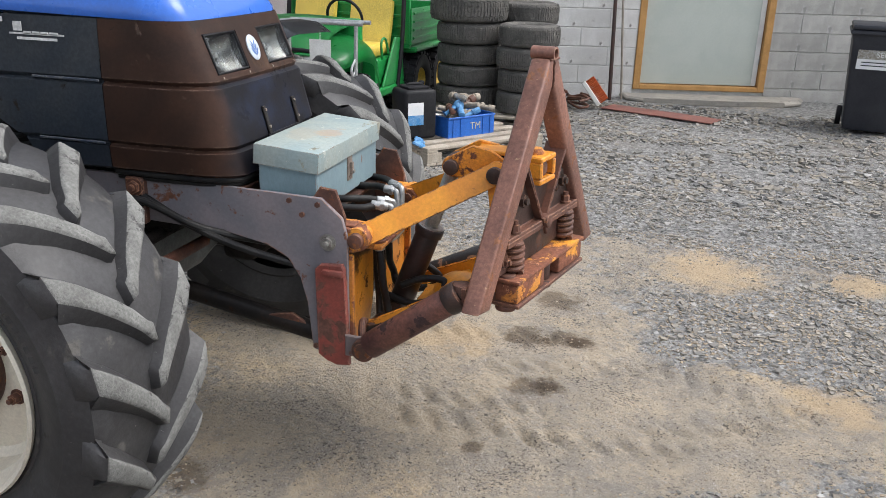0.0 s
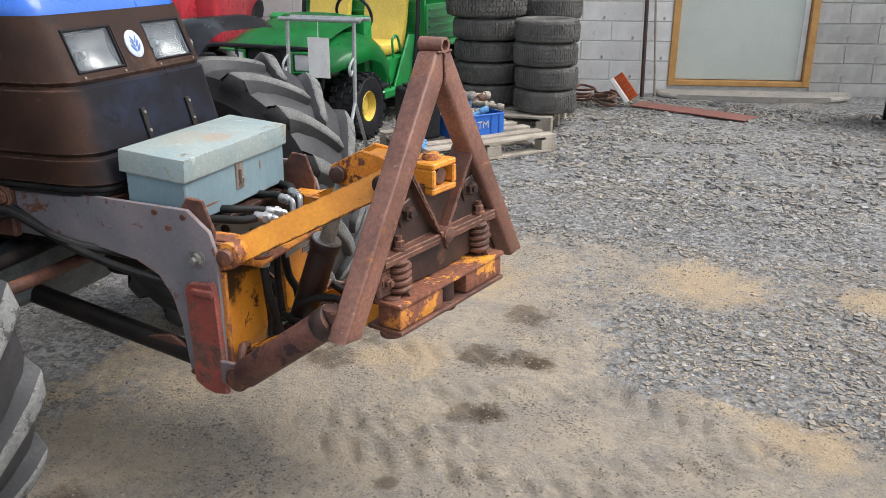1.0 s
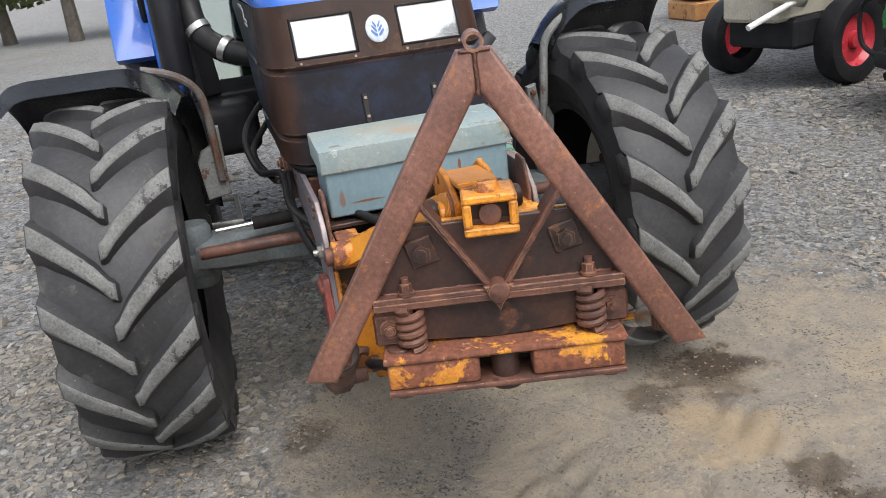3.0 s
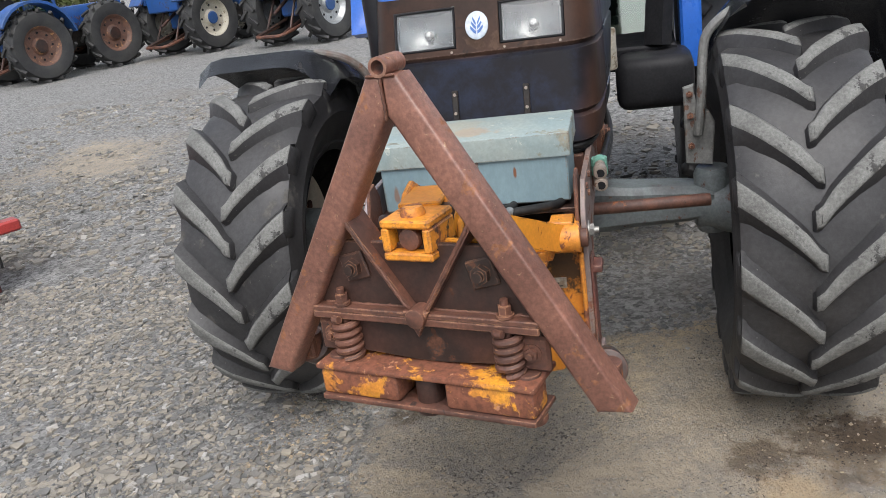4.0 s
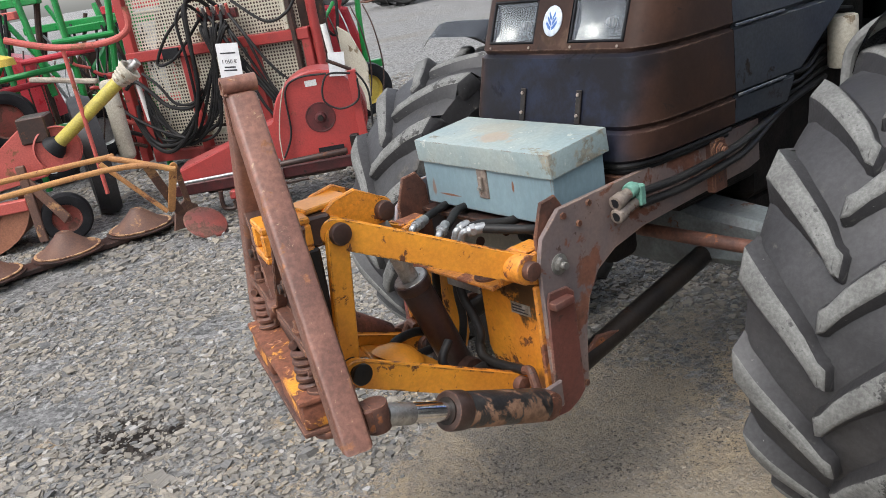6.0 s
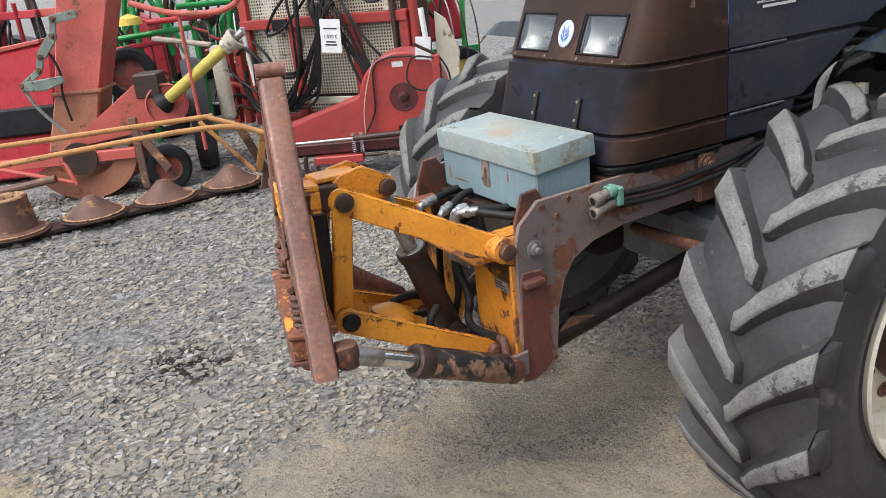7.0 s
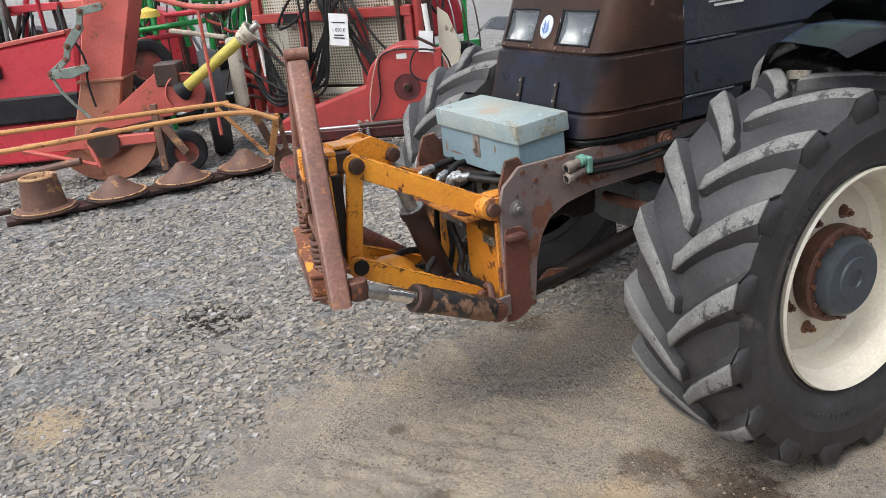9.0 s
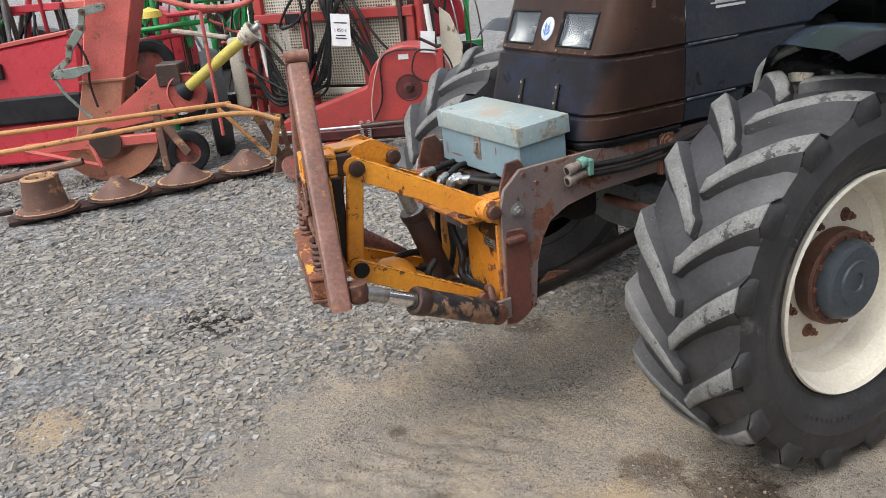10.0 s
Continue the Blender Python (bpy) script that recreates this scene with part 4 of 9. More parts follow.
# rubber seal and dark rim below the nose
for dz, inset in ((0.938, 0.018), (0.922, 0.03)):
    half = bonnet_half(0.95, inset, 0.33)
    full = [(x, -y) for x, y in half[:0:-1]] + half
    part("bonnet_seal", sweep(B(), [(x, y, dz) for x, y in full], 0.009, 8, 0), M_hose, tractor, "black rubber seal")
# head lamps in their openings
for s in (1, -1):
    y0, y1 = sorted((s * 0.066, s * 0.250))
    zb, zt = 1.243, 1.356
    yc, zc = (y0 + y1) / 2, (zb + zt) / 2
    tilt = Matrix.Translation((nose_x(zc) - 0.004, yc, zc)) @ Matrix.Rotation(radians(-22.6), 4, "Y")
    hw, hh = (y1 - y0) / 2, (zt - zb) / 2 / math.cos(radians(22.6))
    lamp = part("head_lamp", box(B(), (-0.1, -hw + 0.006, -hh + 0.006), (-0.07, hw - 0.006, hh - 0.006), 0.004, tilt), M_black, tractor, "rectangular clear head lamp set in the nose")
    bm = B()
    for lo, hi in (((-hw, -hh), (hw, -hh + 0.006)), ((-hw, hh - 0.006), (hw, hh)), ((-hw, -hh + 0.006), (-hw + 0.006, hh - 0.006)), ((hw - 0.006, -hh + 0.006), (hw, hh - 0.006))):
        box(bm, (-0.07, lo[0], lo[1]), (0.003, hi[0], hi[1]), 0.0015, tilt)
    part("lamp_frame", bm, M_black, lamp, "thin dark bezel")
    bm = B()
    cols, rws = 18, 10
    grid = []
    for i in range(rws + 1):
        grid.append([])
        for j in range(cols + 1):
            u, v = j / cols * 2 - 1, i / rws * 2 - 1
            grid[-1].append(bm.verts.new(tilt @ Vector((-0.016 - 0.045 * (1 - min(1.0, u * u * 0.75 + v * v * 0.35)), u * (hw - 0.006), v * (hh - 0.006)))))
    for i in range(rws):
        for j in range(cols):
            bm.faces.new((grid[i][j], grid[i][j + 1], grid[i + 1][j + 1], grid[i + 1][j]))
    part("reflector", bm, M_reflector, lamp, "silvered reflector")
    part("bulb", lathe(B(), [(0.0, 0.014), (0.012, 0.013), (0.02, 0.008), (0.022, 0.0)], tilt @ Matrix.Translation((-0.056, 0, 0)) @ Matrix.Rotation(radians(90), 4, "Y"), 16), M_steel, lamp)
    bm = B()
    box(bm, (-0.006, -hw + 0.006, -hh + 0.006), (-0.002, hw - 0.006, hh - 0.006), 0.001, tilt)
    lens = part("lens", bm, M_glass, lamp, "clear ribbed glass")
    lens.visible_shadow = False
    for k in range(15):
        yy = -hw + 0.016 + k * (2 * hw - 0.032) / 14
        if abs(k - 7) > 2:
            rib = part("lens_rib", box(B(), (-0.0015, yy - 0.002, -hh + 0.012), (0.0005, yy + 0.002, hh * (0.1 if k % 3 else 0.7)), 0.001, tilt), M_rib, lamp)
            rib.visible_shadow = False
    for yy in (y0 + 0.012, y1 - 0.012):
        part("screw", nut(B(), (nose_x(1.233) + 0.001, yy, 1.233), (1, 0, 0.4), 0.004, 0.002, False, 0), M_hasp, nose)
# round badge: plain blue leaf shapes on white
badge_m = Matrix.Translation((nose_x(1.30) + 0.001, 0.0, 1.298)) @ Matrix.Rotation(radians(-22), 4, "Y")
bm = lathe(B(), [(-0.003, 0.036), (0.003, 0.037), (0.005, 0.034), (0.005, 0.0)], badge_m @ Matrix.Rotation(radians(90), 4, "Y") @ Matrix.Diagonal((1.12, 0.92, 1, 1)), 40)
badge = part("badge", bm, M_badge_pale, tractor, "round white badge with blue leaf shape")
bm = B()
for s in (1, -1):
    for k in range(3):
        z0, w = -0.026 + k * 0.013, 0.02 - 0.004 * k
        prism(bm, [(s * 0.0018, z0), (s * w * 0.55, z0 + 0.006), (s * w, z0 + 0.019), (s * w * 0.9, z0 + 0.025), (s * w * 0.45, z0 + 0.016), (s * 0.0018, z0 + 0.009)], badge_m @ YZ @ Matrix.Translation((0, 0, 0.0051)), 0.0008, 0)
part("emblem", bm, M_badge_blue, badge)
# hinge straps on the lower front
for y in (-0.076, 0.133):
    bm = B()
    tilt = Matrix.Translation((nose_x(1.085) + 0.004, y, 1.085)) @ Matrix.Rotation(radians(-15.5), 4, "Y")
    box(bm, (-0.003, -0.009, -0.045), (0.004, 0.009, 0.045), 0.002, tilt)
    strap = part("hinge_strap", bm, M_black_steel, nose, "black hinge strap")
    for dz in (0.032, -0.022):
        part("strap_screw", nut(B(), tilt @ Vector((0.004, 0, dz)), (1, 0, 0.27), 0.005, 0.004, False, 0), M_hasp, nose)
part("flap", box(B(), (-0.006, -0.12, -0.006), (0.004, 0.12, 0.006), 0.002, Matrix.Translation((nose_x(1.035) + 0.002, 0.03, 1.037)) @ Matrix.Rotation(radians(-15), 4, "Y")), M_black, nose)
# decal on each side panel: plain bars in place of the dealer's lettering
for s in (1, -1):
    bm = B()
    y = s * 0.346
    for k, (x0, x1, z0, z1) in enumerate(((-0.99, -0.80, 1.338, 1.343), (-0.975, -0.945, 1.348, 1.375), (-0.94, -0.915, 1.348, 1.34), (-0.91, -0.885, 1.348, 1.34), (-0.88, -0.855, 1.348, 1.34), (-0.85, -0.82, 1.348, 1.34), (-0.965, -0.825, 1.323, 1.331))):
        box(bm, (x0, min(y, y + s * 0.002), z0), (x1, max(y, y + s * 0.002), z1), 0)
    part("side_decal", bm, M_decal, tractor, "white dealer sticker on the side panel")
    part("side_strip", box(B(), (-1.25, s * 0.347 - 0.0015, 1.372), (-1.01, s * 0.347 + 0.0015, 1.386), 0.001), M_decal, tractor)

# frame rails with the deep front plates
for s in (1, -1):
    y = s * 0.292
    outline = [(-0.86, 0.80), (-0.86, 0.925), (-0.62, 0.925), (-0.30, 0.92), (-0.02, 0.915), (0.045, 0.86), (0.062, 0.80), (0.062, 0.40), (-0.055, 0.425), (-0.062, 0.5)]
    outline += [(-0.07, 0.58), (-0.09, 0.66), (-0.13, 0.72), (-0.2, 0.755), (-0.32, 0.775), (-0.62, 0.785), (-0.8, 0.79)]
    rail = part("frame_rail", prism(B(), outline, Matrix.Translation((0, y - 0.007, 0)) @ XZ, 0.014, 0.002), M_grey_rail if s < 0 else M_rail_rust, tractor, "grey-painted steel frame rail with rusty edges" if s < 0 else "mauve-brown rusty frame rail")
    front = part("guard_bar", prism(B(), [(-0.036, 0.70), (-0.02, 0.715), (0.05, 0.722), (0.058, 0.705), (0.072, 0.395), (0.03, 0.39), (0.0, 0.402), (-0.03, 0.42)] if s < 0 else [(-0.034, 0.70), (-0.01, 0.722), (0.05, 0.726), (0.058, 0.705), (0.072, 0.395), (0.03, 0.39), (-0.01, 0.405), (-0.034, 0.425)], Matrix.Translation((0, y + (0.0072 if s > 0 else -0.0272), 0)) @ XZ, 0.007 if s > 0 else 0.02, 0.003), M_red_bar if s < 0 else M_red_brown, tractor, "red-painted rusty reinforcement bar" if s < 0 else "dull red-brown front plate")
    part("guard_cap", box(B(), (-0.012, y - 0.018 + s * 0.02, 0.682), (0.056, y + 0.018 + s * 0.02, 0.704), 0.007, seg=2), M_red_bar if s < 0 else M_red_brown, front)
    part("rail_bolt", nut(B(), (-0.0, y + s * 0.007, 0.782), (0, s, 0), 0.018, 0.014, True, 0.012), M_bolt, rail)
    for x, z in ((-0.12, 0.90), (-0.03, 0.895), (-0.08, 0.86), (-0.045, 0.438)):
        part("rail_bolt", nut(B(), (x, y + s * 0.007, z), (0, s, 0), 0.009, 0.006, False, 0), M_rust, rail)
    bm = B()
    box(bm, (-0.665, min(y, y + s * 0.03), 0.775), (-0.6, max(y, y + s * 0.03), 0.925), 0.006)
    nut(bm, (-0.63, y + s * 0.03, 0.895), (0, s, 0), 0.02, 0.014)
    part("clamp_block", bm, M_rust, rail, "rusty bolted clamp block")
    bm = prism(B(), [(-0.06, 0.47), (-0.06, 0.44), (-0.2, 0.475), (-0.24, 0.5), (-0.14, 0.52)], Matrix.Translation((0, s * 0.262 - 0.006, 0)) @ XZ, 0.012, 0.002)
    part("foot_gusset", bm, M_rust, tractor, "rusty triangular gusset")
    part("lower_tie", cyl(B(), (-0.06, s * 0.25, 0.46), (-0.72, s * 0.22, 0.56), 0.031, seg=18), M_black_steel, tractor, "black tie bar under the frame rail")
part("axle_support", box(B(), (-0.42, -0.2, 0.64), (-0.3, 0.2, 0.79), 0.03, seg=3), M_engine, tractor, "black axle support casting")
# deck under the box and cross members
part("deck_plate", box(B(), (-0.42, -0.284, 0.826), (-0.03, 0.284, 0.838), 0.002), M_dark_rust, tractor, "rusty deck plate")
for x in (-0.30, -0.36):
    part("deck_strip", box(B(), (x - 0.015, -0.28, 0.8505), (x + 0.015, 0.28, 0.912), 0.003), M_rust, tractor)
part("cross_member", box(B(), (-0.5, -0.285, 0.79), (-0.42, 0.285, 0.85), 0.006), M_black_steel, tractor)

# front axle, steering and engine underside
bm = B()
prof = [(-0.66, 0.045), (-0.58, 0.06), (-0.4, 0.07), (-0.2, 0.09), (-0.1, 0.12), (0.1, 0.12), (0.2, 0.09), (0.4, 0.07), (0.58, 0.06), (0.66, 0.045)]
sec = []
for y, h in prof:
    sec.append([bm.verts.new((WX + a * 0.075, y, WZ + 0.0 + b * h)) for a, b in ((-1, -0.7), (-0.7, -1), (0.7, -1), (1, -0.7), (1, 0.7), (0.7, 1), (-0.7, 1), (-1, 0.7))])
for a, b in zip(sec, sec[1:]):
    for j in range(8):
        bm.faces.new((a[j], a[(j + 1) % 8], b[(j + 1) % 8], b[j]))
bm.faces.new(sec[0]), bm.faces.new(sec[-1])
part("front_axle", bm, M_axle, tractor, "grey cast front axle beam")
for s in (1, -1):
    part("knuckle", lathe(B(), [(-0.11, 0.0), (-0.11, 0.05), (-0.09, 0.06), (0.09, 0.06), (0.11, 0.05), (0.11, 0.0)], Matrix.Translation((WX, s * 0.66, WZ)), 20), M_axle, tractor)
    part("axle_hub", cyl(B(), (WX, s * 0.62, WZ - 0.02), WHEEL[s][0], 0.075, 0.11, 24), M_axle, tractor)
    part("steering_rod", sweep(B(), [(WX + 0.17, s * 0.64, 0.66), (WX + 0.2, s * 0.4, 0.665), (WX + 0.2, s * 0.1, 0.66)], 0.02, 12, 6), M_rust, tractor, "rusty steering track rod")
    if s < 0:
        part("steering_cylinder", cyl(B(), (WX + 0.12, s * 0.14, 0.72), (WX + 0.12, s * 0.46, 0.715), 0.022, seg=18, bevel=0.004), M_engine, tractor)
        part("steering_piston", cyl(B(), (WX + 0.12, s * 0.46, 0.715), (WX + 0.12, s * 0.58, 0.713), 0.008, seg=14), M_chrome, tractor)
    # mudguard: flat outside, turned down on the side of the bonnet; bent stay and bracket
    bm = B()
    rows = []
    for k in range(13):
        a = radians((77 if s > 0 else 87) + k * (8.5 if s > 0 else 7.5))
        r = 0.69 - (0.025 if s > 0 else 0.05) * max(0.0, 1 - k / 1.2) ** 1.5
        ring = []
        for q in range(13):
            v = q / 12 * 2 - 1
            y = v * (0.265 if k > 1 else 0.22 + 0.022 * k) * (1.36 if s < 0 and v > 0 else 1.0)
            drop = (0.17 if s > 0 else 0.12) * max(0.0, (-v - 0.15) / 0.85) ** 2.4 + (0.022 if s > 0 else 0.05) * max(0.0, (v - 0.7) / 0.3) ** 2
            p = Vector(((r - drop) * math.cos(a), s * y, (r - drop) * math.sin(a)))
            p.rotate(Euler((0, 0, radians(-16 if s > 0 else -3))))
            ring.append(bm.verts.new(p + Vector((WX, 0.90, WZ) if s > 0 else (-0.79, -0.85, 0.565))))
        rows.append(ring)
    for a, b in zip(rows, rows[1:]):
        for j in range(12):
            bm.faces.new((a[j], a[j + 1], b[j + 1], b[j]))
    bmesh.ops.solidify(bm, geom=bm.faces[:], thickness=0.018)
    guard = part("mudguard", bm, M_guard, tractor, "glossy black front mudguard with rolled edge, dusty on top", 60)
    if s > 0:
        pts = [(-0.7, 0.618, 0.84), (-0.7, 0.632, 0.955), (-0.7, 0.642, 1.095), (-0.7, 0.656, 1.155), (-0.705, 0.70, 1.2), (-0.72, 0.77, 1.235)]
    else:
        pts = [(-0.95, -0.53, 0.8), (-0.95, -0.533, 0.95), (-0.95, -0.537, 1.06), (-0.945, -0.552, 1.125), (-0.93, -0.595, 1.175), (-0.915, -0.65, 1.205), (-0.9, -0.72, 1.225)]
    part("mudguard_stay", sweep(B(), pts, 0.015, 10, 6), M_stay if s > 0 else M_stay_rust, guard, "bent pale grey steel stay" if s > 0 else "bent rusty steel stay")
    off = 0.0 if s > 0 else -0.07
    bm = prism(B(), [(s * (y + off), z) for y, z in ((0.578, 0.74), (0.578, 0.99), (0.612, 1.0), (0.616, 0.925), (0.655, 0.91), (0.674, 0.87), (0.662, 0.73))], Matrix.Translation((-0.745 if s > 0 else -0.99, 0, 0)) @ YZ, 0.03, 0.004)
    part("stay_bracket", bm, M_stay, guard, "flaking grey bracket")
    for z in (0.8, 0.9, 0.97):
        part("stay_bolt", nut(B(), (-0.715 if s > 0 else -0.96, s * (0.597 + off), z), (1, 0, 0), 0.011, 0.012, False, 0.006), M_rust, guard)

part("engine_block", box(B(), (-1.7, -0.2, 0.62), (-0.95, 0.2, 1.2), 0.03), M_engine, tractor, "oily black engine block")
part("front_casting", box(B(), (-0.955, -0.24, 0.72), (-0.55, 0.24, 0.93), 0.02), M_engine, tractor)
part("gearbox", box(B(), (-2.3, -0.24, 0.5), (-1.69, 0.24, 0.95), 0.05), M_engine, tractor)
part("oil_pan", box(B(), (-1.3, -0.16, 0.45), (-0.9, 0.16, 0.63), 0.03), M_engine, tractor)
for k in range(7):
    z = 0.97 + k * 0.035
    for s in (1, -1):
        bm = sweep(B(), [(-0.98, s * 0.2, z), (-1.1, s * (0.25 + 0.02 * (k % 3)), z - 0.03), (-1.3, s * 0.26, z + 0.01), (-1.55, s * 0.22, z - 0.02)], 0.009, 8, 5)
        part("engine_pipe", bm, M_hose, tractor)
part("drive_shaft", cyl(B(), (-2.2, -0.02, 0.52), (-0.8, 0.0, 0.56), 0.03, seg=16), M_black_steel, tractor)
# fuel tank and battery boxes low behind the wheels
for s in (1, -1):
    part("side_tank", box(B(), (-1.95, min(s * 0.34, s * 0.66), 0.76), (-1.5, max(s * 0.34, s * 0.66), 0.98), 0.05, seg=3), M_black, tractor, "black side tank")
part("filler_can", cyl(B(), (-1.312, 0.315, 0.98), (-1.312, 0.315, 1.14), 0.045, seg=20, bevel=0.008), M_cream, tractor, "cream plastic reservoir")
# ribbed intake hose with clamps, exhaust
pts = [(-1.25, -0.22, 1.17), (-1.32, -0.38, 1.2), (-1.42, -0.5, 1.28), (-1.5, -0.53, 1.45), (-1.52, -0.53, 1.8)]
part("intake_hose", sweep(B(), pts, 0.045, 16, 8), M_hose, tractor, "black rubber intake hose")
for p, d in (((-1.345, -0.42, 1.22), (-0.35, -0.6, 0.4)), ((-1.43, -0.51, 1.3), (-0.3, -0.3, 0.6))):
    part("hose_clamp", cyl(B(), Vector(p) - Vector(d) * 0.018, Vector(p) + Vector(d) * 0.018, 0.05, seg=20), M_steel, tractor, "bright hose clamp")
part("exhaust_pipe", cyl(B(), (-1.45, -0.62, 1.1), (-1.45, -0.62, 2.4), 0.06, seg=24), M_black_sheet, tractor, "black upright exhaust pipe")
part("cab_step", sweep(B(), [(-1.35, -0.50, 0.52), (-1.75, -0.50, 0.52), (-1.75, -0.75, 0.52), (-1.35, -0.75, 0.52)], 0.014, 8, 0, closed=True), M_steel, tractor)
# cab front: posts, screen, roof, blue rear wings and rear wheels
for s in (1, -1):
    part("cab_post", sweep(B(), [(-1.72, s * 0.52, 1.0), (-1.8, s * 0.58, 1.7), (-1.95, s * 0.6, 2.45)], 0.05, n=6, section=[(-0.05, -0.03), (0.05, -0.03), (0.05, 0.03), (-0.05, 0.03)], up=(0, 0, 1)), M_black, tractor)
    part("cab_skirt", prism(B(), [(-1.78, 0.88), (-1.76, 1.3), (-1.82, 1.5), (-2.6, 1.5), (-2.6, 0.88)], Matrix.Translation((0, 0.62 if s > 0 else -0.71, 0)) @ XZ, 0.09, 0.012), M_blue, tractor, "blue cab skirt")
    part("door_seal", sweep(B(), [(-1.86, s * 0.725, 2.2), (-1.84, s * 0.725, 1.55), (-1.9, s * 0.725, 1.32), (-2.1, s * 0.725, 1.25), (-2.5, s * 0.725, 1.24)], 0.016, 8, 6), M_hose, tractor)
    wing = part("rear_wing", prism(B(), arc(-2.75, 0.85, 1.0, 20, 160, 14) + arc(-2.75, 0.85, 0.93, 160, 20, 14), Matrix.Translation((0, 0.712 if s > 0 else -0.88, 0)) @ XZ, 0.168, 0.006), M_blue, tractor, "blue rear wing")
    axis = Matrix.Translation((-2.75, s * 0.74, 0.85)) @ basis((0, s, 0))
    rear = part("rear_wheel", lathe(B(), [(0.1, 0.5), (0.13, 0.62), (0.125, 0.78), (0.1, 0.83), (0, 0.84), (-0.1, 0.83), (-0.125, 0.78), (-0.13, 0.62), (-0.1, 0.5)], axis, 64), M_rubber, tractor, "large rear tyre")
    part("rear_rim", lathe(B(), [(0.1, 0.51), (0.09, 0.48), (0.0, 0.44), (0.0, 0.0)], axis, 48), M_rim, rear)
    lug_bm = box(B(), (-0.03, -0.085, -0.03), (0.03, 0.085, 0.03), 0.006)
    me = bpy.data.meshes.new("rear_lug")
    lug_bm.to_mesh(me)
    lug_bm.free()
    for k in range(36):
        h = 1 if k % 2 else -1
        ob = new("rear_lug", me)
        if k == 0:
            link(ob, [M_lug_side], 50)
        ob.parent = rear
        ob.matrix_local = Matrix.Translation(-BASE[tractor.name]) @ Matrix.Translation((-2.75, s * 0.74, 0.85)) @ Matrix.Rotation(-math.pi * k / 18, 4, "Y") @ Matrix.Translation((0.85, h * 0.055, 0)) @ Matrix.Rotation(h * radians(42), 4, "X")
bm = B()
prism(bm, [(-0.5, 1.05), (0.5, 1.05), (0.56, 2.4), (-0.56, 2.4)], Matrix.Translation((-1.76, 0, 0)) @ Matrix.Rotation(radians(-6), 4, "Y") @ Matrix.Translation((0.1, 0, 0)) @ YZ, 0.008, 0)
screen = part("windscreen", bm, M_cab_glass, tractor, "green-tinted cab windscreen")
screen.visible_shadow = False
part("cab_roof", box(B(), (-3.2, -0.72, 2.45), (-1.8, 0.72, 2.62), 0.06, seg=3), M_white, tractor)
part("cab_back", box(B(), (-3.15, -0.6, 0.95), (-3.1, 0.6, 2.45), 0.01), M_black, tractor)
part("cab_floor", box(B(), (-3.15, -0.6, 0.9), (-1.72, 0.6, 1.0), 0.01), M_black, tractor)
part("cab_seat", box(B(), (-2.7, -0.25, 1.0), (-2.25, 0.25, 1.4), 0.06, seg=2), M_black, tractor)
part("cab_dash", box(B(), (-1.95, -0.3, 1.0), (-1.78, 0.3, 1.55), 0.03), M_black, tractor)

# hoses and couplers along the left rail
for k, dz in enumerate((0.0, -0.03)):
    part("rail_hose", sweep(B(), [(-0.29, 0.318, 0.875 + dz), (-0.45, 0.33, 0.872 + dz), (-0.62, 0.338, 0.885 + dz), (-0.75, 0.335, 0.90 + dz), (-1.0, 0.3, 0.93), (-1.3, 0.26, 0.95)], 0.011, 10, 6), M_hose, tractor, "black hydraulic hose along the rail")
coup = part("coupler_block", box(B(), (-0.285, 0.30, 0.85), (-0.262, 0.345, 0.905), 0.004), M_green_cap, tractor, "hydraulic quick coupler with green cap")
for z, mt in ((0.895, M_steel), (0.86, M_steel)):
    bm = cyl(B(), (-0.262, 0.325, z), (-0.195, 0.328, z - 0.012), 0.015, seg=16, bevel=0.003)
    cyl(bm, (-0.215, 0.327, z - 0.009), (-0.182, 0.329, z - 0.014), 0.019, seg=16, bevel=0.003)
    part("coupler", bm, M_hasp, coup)
    # thin black disc painted in for the shade inside the open coupler
    part("coupler_mouth", cyl(B(), (-0.184, 0.329, z - 0.0137), (-0.1815, 0.329, z - 0.0141), 0.012, seg=16), M_black, coup)
part("green_cap", cyl(B(), (-0.262, 0.325, 0.898), (-0.236, 0.326, 0.893), 0.0195, seg=14, bevel=0.004), M_green_cap, coup)
# hoses on the right side
for k, pts in enumerate(([(-0.62, -0.31, 0.87), (-0.45, -0.33, 0.8), (-0.28, -0.32, 0.74), (-0.1, -0.28, 0.69), (0.0, -0.22, 0.66)], [(-1.2, -0.3, 1.05), (-0.95, -0.42, 0.95), (-0.8, -0.4, 0.84), (-0.62, -0.335, 0.86), (-0.4, -0.33, 0.79), (-0.2, -0.2, 0.72)], [(-1.2, -0.26, 1.0), (-1.0, -0.4, 0.88), (-0.75, -0.36, 0.82), (-0.6, -0.33, 0.85)])):
    part("side_hose", sweep(B(), pts, 0.012, 10, 8), M_hose, tractor)
part("hose_tie", sweep(B(), [(-0.66, -0.30, 0.87), (-0.68, -0.335, 0.84), (-0.64, -0.35, 0.83), (-0.62, -0.32, 0.87)], 0.006, 8, 6), M_rust, tractor)

